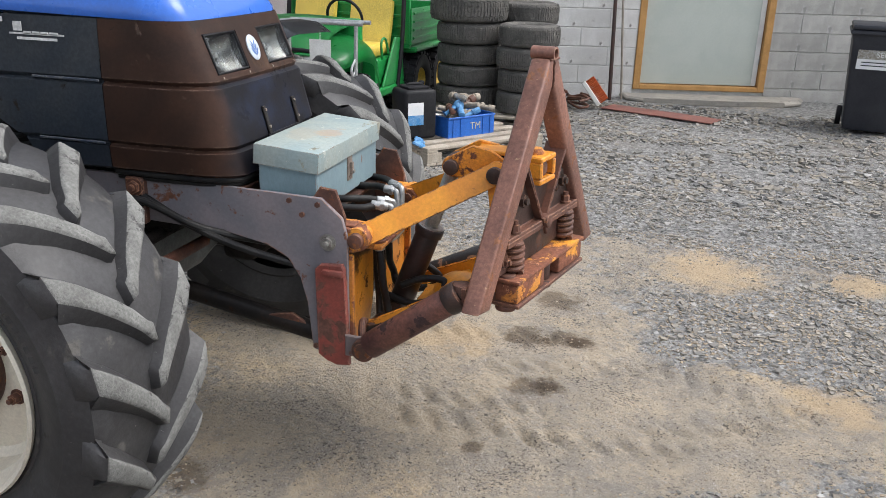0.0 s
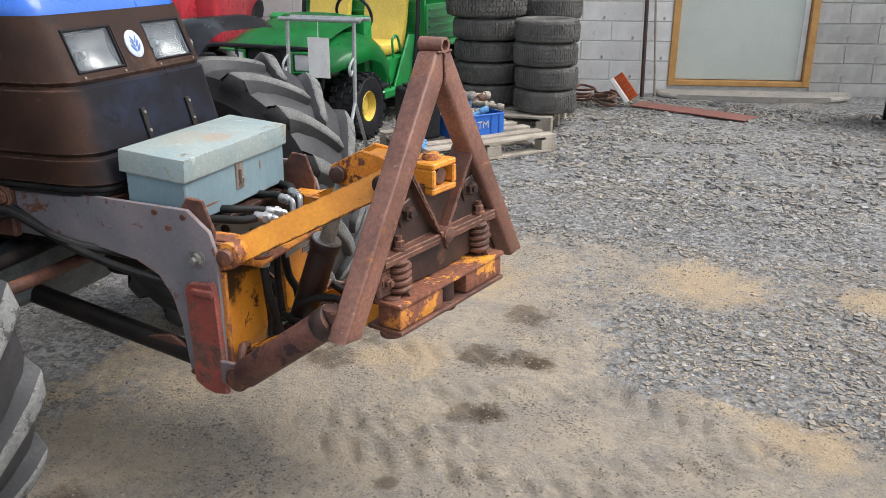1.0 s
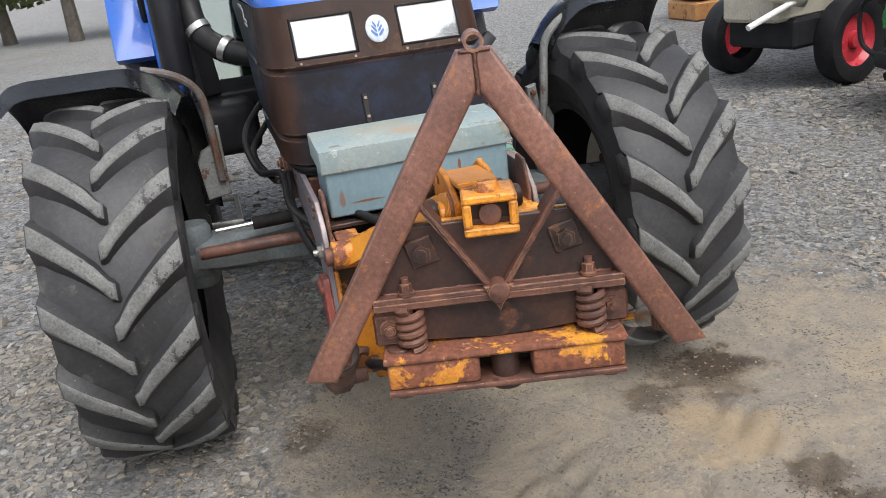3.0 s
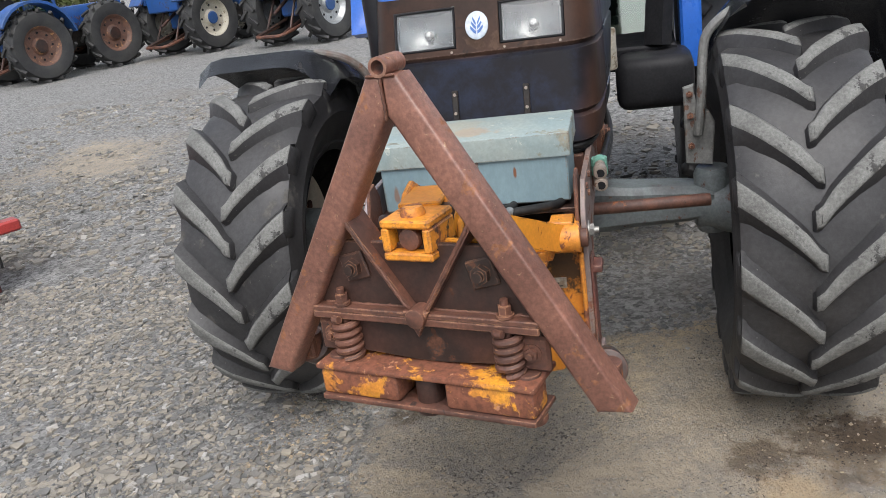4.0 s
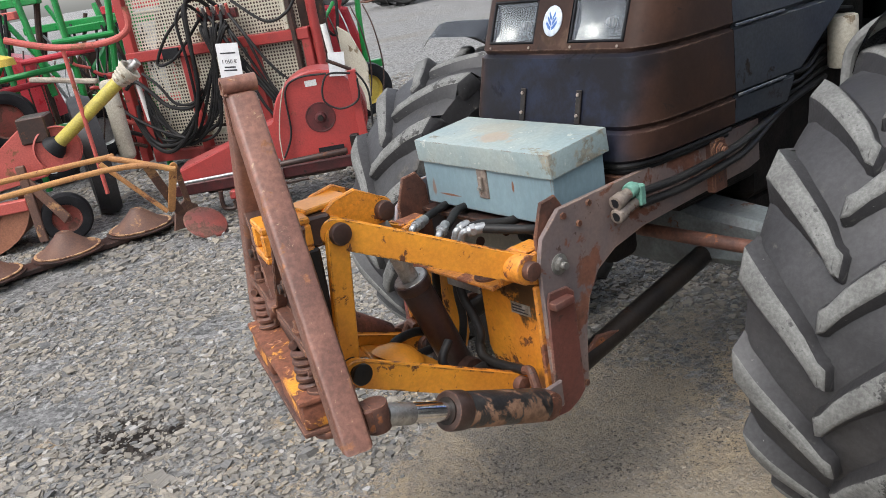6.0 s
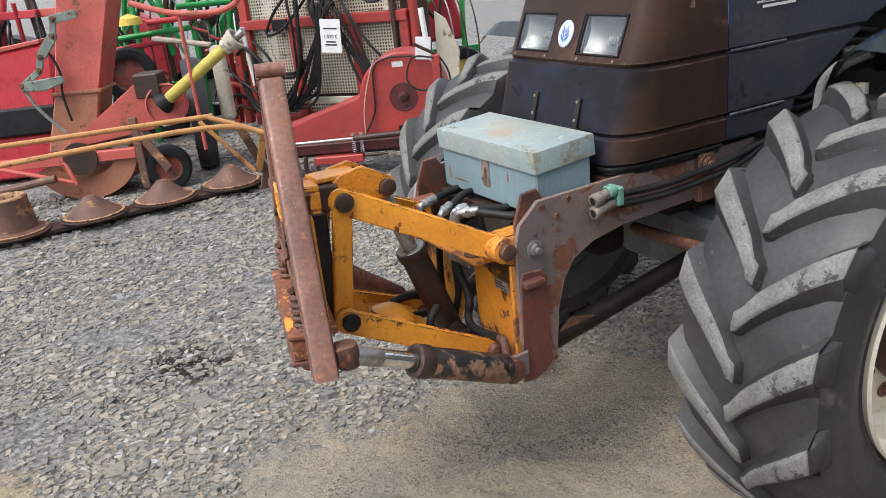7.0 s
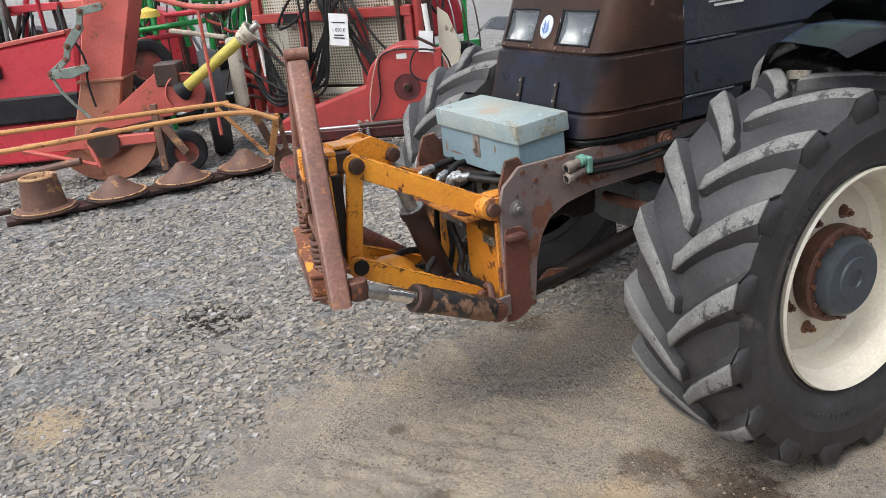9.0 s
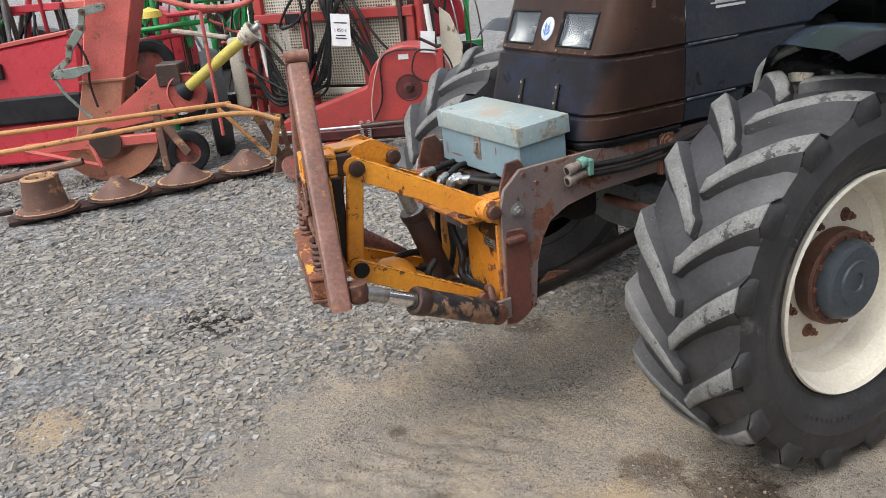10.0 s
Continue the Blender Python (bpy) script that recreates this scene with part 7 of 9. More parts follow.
# hood loft
bm = B()
rows = []
for x, z, w in ((0.47, 0.46, 0.36), (0.475, 0.59, 0.4), (0.45, 0.77, 0.44), (0.5, 0.785, 0.46), (0.5, 0.81, 0.46), (0.46, 0.85, 0.455), (0.36, 0.905, 0.44), (0.2, 0.95, 0.43), (0.0, 0.985, 0.42), (-0.3, 1.02, 0.42)):
    rows.append([bm.verts.new((x - 0.07 * abs(v) ** 3, v * w, z - 0.07 * abs(v) ** 4)) for v in np.linspace(-1, 1, 11)])
for a, b in zip(rows, rows[1:]):
    for j in range(10):
        bm.faces.new((a[j], a[j + 1], b[j + 1], b[j]))
bmesh.ops.solidify(bm, geom=bm.faces[:], thickness=0.02)
part("hood", bm, M_green, utv, "rounded green hood")
part("chassis", box(B(), (-2.4, -0.3, 0.3), (0.45, 0.3, 0.46), 0.03), M_black, utv)
part("footwell", box(B(), (-0.6, -0.58, 0.36), (-0.3, 0.58, 0.4), 0.01), M_black, utv)
part("dash", box(B(), (-0.42, -0.5, 0.5), (-0.3, 0.5, 1.0), 0.03), M_green, utv)
part("seat_base", box(B(), (-1.15, -0.56, 0.36), (-0.6, 0.56, 0.62), 0.02), M_green, utv)
gr = part("grille", box(B(), (0.455, -0.2, 0.6), (0.482, 0.2, 0.765), 0.01), M_black, utv, "black grille between the lamps")
part("emblem", box(B(), (0.4825, -0.05, 0.645), (0.486, 0.05, 0.715), 0.004), M_pto, gr)
for k in range(4):
    part("grille_slat", box(B(), (0.465, -0.33, 0.475 + k * 0.03), (0.492, 0.33, 0.493 + k * 0.03), 0.004), M_green, utv)
part("guard_hoop", sweep(B(), [(0.56, -0.42, 0.42), (0.58, -0.54, 0.5), (0.59, -0.56, 0.68), (0.59, -0.52, 0.78), (0.6, -0.42, 0.81), (0.61, 0, 0.815), (0.6, 0.42, 0.81), (0.59, 0.52, 0.78), (0.59, 0.56, 0.68), (0.58, 0.54, 0.5), (0.56, 0.42, 0.42)], 0.017, 10, 6), M_black, utv, "black tubular brush guard hoop")
for y in (-0.22, 0.22):
    part("guard_post", cyl(B(), (0.57, y, 0.42), (0.605, y, 0.812), 0.014, seg=10), M_black, utv)
part("bumper", box(B(), (0.48, -0.42, 0.34), (0.58, 0.42, 0.45), 0.02, seg=2), M_black, utv, "black steel bumper")
bed = part("cargo_bed", box(B(), (-2.55, -0.66, 0.66), (-1.2, 0.66, 0.7), 0.01), M_green, utv, "green ribbed cargo bed")
for lo, hi in (((-2.55, -0.68, 0.7), (-1.2, -0.66, 1.05)), ((-2.55, 0.66, 0.7), (-1.2, 0.68, 1.05)), ((-1.23, -0.66, 0.7), (-1.2, 0.66, 1.2)), ((-2.57, -0.66, 0.7), (-2.55, 0.66, 1.05))):
    part("bed_side", box(B(), lo, hi, 0.006), M_green, bed)
for k in range(4):
    for s in (1, -1):
        part("bed_rib", box(B(), (-2.5, s * 0.685 - 0.008, 0.75 + k * 0.08), (-1.25, s * 0.685 + 0.008, 0.775 + k * 0.08), 0.004), M_green, bed)
    part("headboard_rib", box(B(), (-1.2, -0.6, 0.76 + k * 0.1), (-1.188, 0.6, 0.79 + k * 0.1), 0.004), M_green, bed)
part("bed_wing", box(B(), (-2.5, -0.72, 0.62), (-1.25, 0.72, 0.68), 0.02), M_green, bed)
part("steering_wheel", sweep(B(), [(-0.45 + 0.06 * math.sin(a), 0.3 + 0.17 * math.cos(a), 1.0 + 0.16 * math.sin(a)) for a in np.linspace(0, 2 * math.pi, 24, endpoint=False)], 0.014, 8, 0, closed=True), M_black, utv)

# ---- steel trestle on white wheels with a hanging notice ----
trestle = thing("trestle", "galvanised tube trestle on white wheels with notice", "trestle", (-1.75, 3.7, 0))
for x in (-1.48, -2.04):
    part("upright", cyl(B(), (x, 3.72, 0.42), (x, 3.74, 1.05), 0.016, seg=14), M_galv, trestle)
    part("front_leg", cyl(B(), (x, 3.72, 0.45), (x, 3.52, 0.06), 0.014, seg=14), M_galv, trestle)
    part("back_leg", cyl(B(), (x, 3.72, 0.45), (x - 0.02, 3.98, 0.0), 0.014, seg=14), M_galv, trestle)
    part("wheel", cyl(B(), (x - 0.025, 3.5, 0.06), (x + 0.025, 3.5, 0.06), 0.06, seg=28, bevel=0.01), M_white, trestle, "white plastic wheel")
    part("hook", sweep(B(), [(x, 3.72, 0.78), (x, 3.66, 0.74), (x, 3.64, 0.70), (x, 3.66, 0.66), (x, 3.69, 0.69)], 0.01, 8, 6), M_galv, trestle)
for y in (3.72, 3.9):
    part("top_rail", cyl(B(), (-2.1, y, 1.05), (-1.42, y, 1.05), 0.016, seg=14), M_galv, trestle)
for x in (-1.48, -2.04):
    part("top_end", cyl(B(), (x, 3.72, 1.05), (x, 3.9, 1.05), 0.014, seg=12), M_galv, trestle)
part("notice", box(B(), (-1.86, 3.715, 0.62), (-1.68, 3.718, 0.92), 0, Matrix.Identity(4)), M_white, trestle, "white notice sheet")
part("notice_string", cyl(B(), (-1.77, 3.716, 0.92), (-1.77, 3.72, 1.05), 0.003, seg=6), M_white, trestle)

# ---- red vehicle with pale engine parts beyond the tractor ----
redv = thing("red_vehicle", "red machine with pale exposed engine and red rims", "vehicle", turn=pose(-4.5, 5.3, 0, 0, 0, -75))
for x, y, R in ((0.85, 0.45, 0.36), (0.85, -0.75, 0.36), (-1.2, 0.7, 0.5), (-1.2, -0.7, 0.5)):
    s = 1 if y > 0 else -1
    m = Matrix.Translation((x, y, R)) @ basis((0, s, 0))
    w = part("wheel", lathe(B(), [(0.08, R * 0.6), (0.1, R * 0.75), (0.09, R * 0.95), (0, R), (-0.09, R * 0.95), (-0.1, R * 0.75), (-0.08, R * 0.6)], m, 40), M_black, redv, "black tyre on red rim")
    part("rim", lathe(B(), [(0.08, R * 0.62), (0.06, R * 0.56), (0.02, R * 0.5), (0.03, R * 0.2), (0.07, R * 0.18), (0.08, 0.0)], m, 32), M_red_bright, w, "red rim")
part("body", box(B(), (-1.9, -0.7, 0.6), (0.2, 0.75, 1.9), 0.08, seg=3), M_red_bright, redv)
part("nose", box(B(), (0.2, -0.55, 0.85), (0.6, 0.55, 1.25), 0.06, seg=2), M_red_bright, redv)
part("chassis", box(B(), (-1.8, -0.35, 0.35), (1.4, 0.35, 0.6), 0.03), M_black, redv)
for k in range(10):
    x, y, z = 0.7 + rs.uniform(0, 0.9), rs.uniform(-0.3, 0.4), 0.62 + rs.uniform(0, 0.45)
    r = rs.uniform(0.06, 0.14)
    part("engine_piece", cyl(B(), (x - 0.1, y, z), (x + rs.uniform(0.05, 0.16), y + rs.uniform(-0.08, 0.08), z + rs.uniform(-0.06, 0.08)), r, seg=16, bevel=0.012), rs.choice([M_galv, M_white, M_cream, M_cream]), redv)
part("engine_block", box(B(), (0.65, -0.28, 0.58), (1.55, 0.28, 0.86), 0.03), M_cream, redv, "pale grey engine block")
part("push_pole", cyl(B(), (1.9, 0.3, 0.6), (0.9, 0.5, 0.95), 0.025, seg=10), M_white, redv)
crt = thing("orange_crate", "orange stacked crates far across the yard", "crate", (-9.2, 6.6, 0))
for k in range(3):
    bm = box(B(), (-9.6, 6.2, k * 0.3), (-8.8, 7.0, k * 0.3 + 0.27), 0.03)
    part("tray", bm, M_mower if k < 2 else M_orange_bristle, crt)

# ---- red forage machine with perforated panels ----
WAG = pose(-1.83, -5.18, 0, 0, 0, 126)  # x along its front, y into it
wagon = thing("forage_wagon", "red-framed machine with cream perforated panels and hoses", "farm machine", turn=WAG)


def perforated(bm, x0, x1, z0, z1, y, pitch=0.028, r=0.0095):
    """Sheet with round holes: each cell a square with an eight-sided hole."""
    nx, nz = max(1, int((x1 - x0) / pitch)), max(1, int((z1 - z0) / pitch))
    dx, dz = (x1 - x0) / nx, (z1 - z0) / nz
    for i in range(nx):
        for j in range(nz):
            cx, cz = x0 + (i + 0.5) * dx, z0 + (j + 0.5) * dz
            out = [bm.verts.new((cx + a * dx / 2, y, cz + b * dz / 2)) for a, b in ((1, 0), (1, 1), (0, 1), (-1, 1), (-1, 0), (-1, -1), (0, -1), (1, -1))]
            hole = [bm.verts.new((cx + r * math.cos(k * math.pi / 4), y, cz + r * math.sin(k * math.pi / 4))) for k in range(8)]
            for k in range(8):
                bm.faces.new((out[k], out[(k + 1) % 8], hole[(k + 1) % 8], hole[k]))
    return bm


for x, w in ((-1.05, 0.045), (-0.53, 0.04), (0.13, 0.04), (0.64, 0.04)):
    part("post", box(B(), (x - w, 0.0, 0.1), (x + w, 0.09, 1.8 if abs(x) > 0.7 else 1.1), 0.006), M_red, wagon, "red frame post")
part("round_post", cyl(B(), (0.72, 0.06, 0.2), (0.72, 0.06, 2.0), 0.042, seg=20), M_red, wagon)
part("lift_rail", box(B(), (0.535, -0.03, 0.4), (0.575, 0.03, 2.0), 0.006), M_dark_rust, wagon, "dark steel guide rail")
part("pale_rail", box(B(), (0.48, -0.02, 1.1), (0.525, 0.03, 2.0), 0.006), M_cream, wagon)
for z in (1.05, 1.85):
    part("cross_rail", box(B(), (-1.1, -0.012, z - 0.045), (0.68, 0.08, z + 0.045), 0.006), M_red, wagon, "red cross rail")
part("sill", box(B(), (-1.1, 0.0, 0.1), (0.7, 0.09, 0.19), 0.006), M_red, wagon)
part("pale_bar", box(B(), (-0.9, -0.02, 0.30), (0.6, 0.01, 0.36), 0.006), M_cream, wagon)
for x0, x1, z0, z1 in ((-1.0, -0.58, 0.2, 1.0), (-0.48, 0.08, 0.38, 1.0), (0.18, 0.6, 0.38, 1.0), (-1.0, 0.6, 1.1, 1.8), (-0.48, 0.6, 0.19, 0.29)):
    part("perforated_panel", perforated(B(), x0, x1, z0, z1, 0.055), M_cream, wagon, "cream perforated panel")
part("inside_back", box(B(), (-1.1, 0.7, 0.1), (0.55, 0.74, 1.85), 0.01), M_dark_rust, wagon)
part("inside_floor", box(B(), (-1.1, 0.1, 0.1), (0.6, 0.7, 0.14), 0.01), M_dark_rust, wagon)
for x in (-0.9, 0.6):
    part("wheel", cyl(B(), (x - 0.1, 0.55, 0.3), (x + 0.1, 0.55, 0.3), 0.3, seg=30, bevel=0.03), M_black, wagon)
part("side_sheet", prism(B(), [(0.83, 0.45), (1.02, 0.3), (1.06, 0.7), (0.95, 0.98), (0.85, 1.05)], Matrix.Translation((0, 0.2, 0)) @ XZ, 0.02, 0.004), M_cream, wagon, "chipped cream side sheet")
part("side_tube", cyl(B(), (0.86, 0.0, 0.6), (0.82, 0.0, 1.1), 0.025, seg=14), M_white, wagon)
# hose bundle
for k in range(13):
    a = k / 12
    x0 = -0.25 + 0.28 * a
    pts = [(x0, -0.06, 1.32 - 0.1 * (k % 3)), (x0 + 0.02, -0.15, 1.2), (-0.15 - 0.05 * a, -0.14, 0.9), (-0.28 - 0.3 * a * (k % 2), -0.12, 0.55 - 0.2 * rs.random()), (-0.6 - 0.35 * a, -0.1, 0.26 + 0.1 * rs.random()), (-0.95, -0.08, 0.45 + 0.35 * rs.random())]
    if k % 4 == 0:
        pts = [(x0, -0.06, 1.3), (x0 + 0.15, -0.14, 1.1), (0.2 + 0.1 * a, -0.12, 0.7), (0.35 + 0.1 * a, -0.1, 0.45), (0.45, -0.08, 0.4)]
    part("hose", sweep(B(), pts, rs.uniform(0.011, 0.017), 8, 8), M_hose, wagon, "black hydraulic hose")
for k in range(7):
    x = -0.24 + 0.045 * k
    part("hose_plug", cyl(B(), (x, -0.05, 1.3), (x + 0.01, -0.09, 1.38), 0.014, seg=10), M_galv if k % 2 else M_red_faded, wagon)
LOOPS = ([(-0.12, -0.06, 1.36), (-0.2, -0.14, 1.46), (-0.3, -0.18, 1.4), (-0.33, -0.18, 1.15), (-0.34, -0.18, 0.8), (-0.45, -0.17, 0.5), (-0.65, -0.16, 0.3), (-0.9, -0.14, 0.28), (-1.04, -0.12, 0.45), (-1.05, -0.1, 0.65)],
         [(-0.05, -0.06, 1.36), (-0.16, -0.16, 1.5), (-0.27, -0.2, 1.42), (-0.31, -0.2, 1.1), (-0.36, -0.19, 0.7), (-0.52, -0.18, 0.4), (-0.78, -0.16, 0.22), (-0.98, -0.14, 0.3), (-1.1, -0.12, 0.55)],
         [(-0.34, -0.15, 0.66), (-0.5, -0.16, 0.58), (-0.7, -0.16, 0.62), (-0.85, -0.15, 0.76), (-1.0, -0.12, 0.86), (-1.12, -0.1, 0.8)],
         [(-0.33, -0.15, 0.72), (-0.45, -0.17, 0.62), (-0.62, -0.17, 0.64), (-0.75, -0.15, 0.8), (-0.9, -0.12, 0.92)],
         [(-0.22, -0.1, 1.3), (-0.5, -0.16, 1.02), (-0.7, -0.15, 0.98), (-0.55, -0.15, 1.2), (-0.3, -0.12, 1.4)],
         [(0.05, -0.1, 1.3), (0.2, -0.16, 1.1), (0.36, -0.16, 0.85), (0.5, -0.14, 0.7), (0.66, -0.1, 0.62)],
         [(0.0, -0.1, 1.25), (0.12, -0.18, 0.9), (0.2, -0.17, 0.6), (0.3, -0.15, 0.42), (0.5, -0.12, 0.3)],
         [(0.1, -0.1, 1.4), (0.4, -0.16, 1.2), (0.6, -0.14, 1.25), (0.7, -0.1, 1.4)],
         [(-0.2, -0.06, 1.3), (-0.3, -0.14, 1.42), (-0.39, -0.2, 1.3), (-0.38, -0.2, 0.95), (-0.42, -0.19, 0.55), (-0.6, -0.17, 0.33), (-1.15, -0.14, 0.6), (-1.3, -0.1, 0.95)])
for k, pts in enumerate(LOOPS):
    part("hose", sweep(B(), pts, 0.018 if k < 3 else 0.013, 8, 8), M_hose, wagon, "black looped hydraulic hose")
part("coupler_rack", box(B(), (-0.28, -0.06, 1.26), (0.1, -0.013, 1.34), 0.008), M_dish, wagon, "grimy red coupler rack")
# couplings, pipes and levers beside the panels
for k in range(9):
    x, z = -1.16 - 0.035 * k * rs.random() - 0.02 * k, 0.25 + 0.11 * k
    part("coupling", sweep(B(), [(x, 0.02, z), (x - 0.08, -0.06, z + 0.05), (x - 0.12, -0.08, z + rs.uniform(-0.08, 0.12))], rs.uniform(0.012, 0.022), 8, 4), rs.choice([M_red, M_galv, M_dark_rust, M_hose, M_red_faded]), wagon)
part("white_pipe", cyl(B(), (-1.02, -0.08, 1.05), (-0.98, -0.08, 0.5), 0.022, seg=12), M_white, wagon, "pale plastic pipe")
for x0, x1 in ((-1.28, -1.2), (-1.42, -1.34)):
    part("side_post", box(B(), (x0, 0.05, 0.1), (x1, 0.13, 0.95), 0.008), M_red, wagon, "red side post")
part("gauge_plate", box(B(), (-0.72, -0.03, 1.0), (-0.55, -0.012, 1.09), 0.004), M_black, wagon, "small black plate")
sheet = part("price_sheet", box(B(), (-0.13, -0.245, 0.79), (0.075, -0.242, 1.08), 0, Matrix.Rotation(radians(4), 4, "Y")), M_paper, wagon, "white price sheet in a plastic sleeve")
SM = Matrix.Rotation(radians(4), 4, "Y") @ Matrix.Translation((-0.027, -0.2465, 0.93)) @ Matrix.Rotation(radians(90), 4, "X")
writing("1 050 €", 0.045, SM, M_ink, "price", sheet)
for k, (w, z) in enumerate(((0.07, 0.07), (0.05, -0.045), (0.06, -0.07))):
    part("print_bar", box(B(), (-0.027 - w, -0.2475, 0.93 + z - 0.006), (-0.027 + w, -0.2465, 0.93 + z + 0.006), 0, Matrix.Rotation(radians(4), 4, "Y")), M_ink, sheet)

# ---- red blower with drawbar ----
BLO = pose(-1.6, -3.57, 0, 0, 0, 146.5)
blower = thing("blower", "red sheet-steel blower on a drawbar with parking leg", "blower", turn=BLO)
out = [(-1.05, 0.25), (-1.05, 0.37), (-0.33, 0.57)] + arc(0.0, 0.57, 0.325, 175, -55, 22) + [(0.15, 0.26)]
part("housing", prism(B(), out, Matrix.Translation((0, -0.12, 0)) @ XZ, 0.34, 0.012), M_red, blower, "round red blower housing with tapered duct")
# no pocket is cut here: the dark colour paints the shade of a recess
part("bearing_dish", lathe(B(), [(0.0, 0.105), (0.004, 0.105), (0.005, 0.098), (0.002, 0.094), (0.003, 0.04), (0.02, 0.035), (0.03, 0.0)], Matrix.Translation((0, -0.12, 0.57)) @ basis((0, -1, 0)), 32), M_dish, blower, "round bearing dish, coloured dark like a shaded recess")
part("shaft_end", cyl(B(), (0, -0.12, 0.57), (0, -0.17, 0.57), 0.02, seg=16), M_black_steel, blower)
part("maker_plate", box(B(), (-0.06, -0.1235, 0.79), (0.02, -0.121, 0.83), 0), M_decal, blower)
# thin black sheet added to stand for a patch of black dirt
part("warning_plate", box(B(), (-0.06, -0.1235, 0.28), (0.12, -0.121, 0.36), 0), M_black, blower)
for x in (-0.78, -0.68):
    part("yellow_mark", box(B(), (x, -0.06, 0.0), (x + 0.08, -0.02, 0.004), 0, Matrix.Translation((0, 0, 0.61)) @ Matrix.Rotation(radians(-15.5), 4, "Y")), M_cream, blower)
part("drawbar", box(B(), (-1.1, -0.16, 0.2), (0.35, -0.06, 0.28), 0.008), M_dish, blower, "grimy dark red drawbar beam")
part("rod", cyl(B(), (-1.1, -0.2, 0.3), (-0.36, -0.2, 0.31), 0.012, seg=12), M_galv, blower)
part("rod_sleeve", cyl(B(), (-0.4, -0.2, 0.31), (0.14, -0.2, 0.325), 0.022, seg=14, bevel=0.004), M_dark_rust, blower, "dark rusty rod sleeve")
part("under_frame", box(B(), (-0.9, -0.05, 0.16), (0.1, 0.15, 0.24), 0.01), M_dark_rust, blower)
for x in (-0.4, -0.34):
    sp = [(x + 0.014 * math.cos(q * 0.9), -0.2 + 0.014 * math.sin(q * 0.9), 0.2 + 0.0022 * q) for q in range(70)]
    part("spring", sweep(B(), sp, 0.004, 6, 0), M_galv, blower)
part("hook_plate", box(B(), (-0.72, -0.22, 0.13), (-0.34, -0.14, 0.19), 0.008), M_red, blower)
part("hook_pin", cyl(B(), (-0.38, -0.18, 0.17), (-0.16, -0.18, 0.175), 0.012, seg=10), M_dark_rust, blower)
part("hook", sweep(B(), [(-0.78, -0.2, 0.2), (-0.78, -0.2, 0.08), (-0.7, -0.2, 0.07), (-0.7, -0.2, 0.12)], 0.016, 8, 5), M_dark_rust, blower)
part("leg_post", box(B(), (0.24, -0.2, 0.2), (0.30, -0.14, 0.86), 0.006), M_red, blower)
part("parking_leg", box(B(), (0.25, -0.19, 0.0), (0.295, -0.15, 0.22), 0.006), M_dish, blower, "short dark red parking leg")
part("leg_collar", box(B(), (0.22, -0.22, 0.2), (0.33, -0.12, 0.31), 0.01), M_dish, blower, "grimy collar round the leg")
part("leg_clamp", box(B(), (0.17, -0.17, 0.3), (0.235, -0.11, 0.42), 0.01), M_black_steel, blower)
part("tag_sheet", box(B(), (0.03, -0.13, 0.84), (0.14, -0.128, 1.0), 0, Matrix.Rotation(radians(6), 4, "Y")), M_paper, blower, "white paper tag on the handle")
part("leg_handle", cyl(B(), (0.27, -0.17, 0.86), (0.12, -0.2, 0.95), 0.012, seg=10), M_dark_rust, blower)
part("hitch_eye", box(B(), (0.3, -0.22, 0.33), (0.5, -0.12, 0.4), 0.012), M_red, blower)
for k, pts in enumerate(([(0.26, -0.2, 0.84), (0.1, -0.18, 0.85), (0.05, -0.2, 0.7), (0.15, -0.22, 0.62), (0.28, -0.22, 0.66), (0.3, -0.22, 0.8)], [(-0.18, -0.13, 0.88), (-0.25, -0.14, 0.7), (-0.3, -0.15, 0.5), (-0.31, -0.16, 0.32)], [(0.1, -0.16, 0.86), (-0.1, -0.14, 0.86), (-0.2, -0.14, 0.78), (-0.22, -0.14, 0.5), (-0.3, -0.16, 0.34)], [(0.3, -0.2, 0.84), (0.36, -0.22, 0.7), (0.34, -0.22, 0.4), (0.33, -0.22, 0.15)])):
    part("cable", sweep(B(), pts, 0.007 if k != 1 else 0.004, 8, 8), M_hose if k != 1 else M_cream, blower)

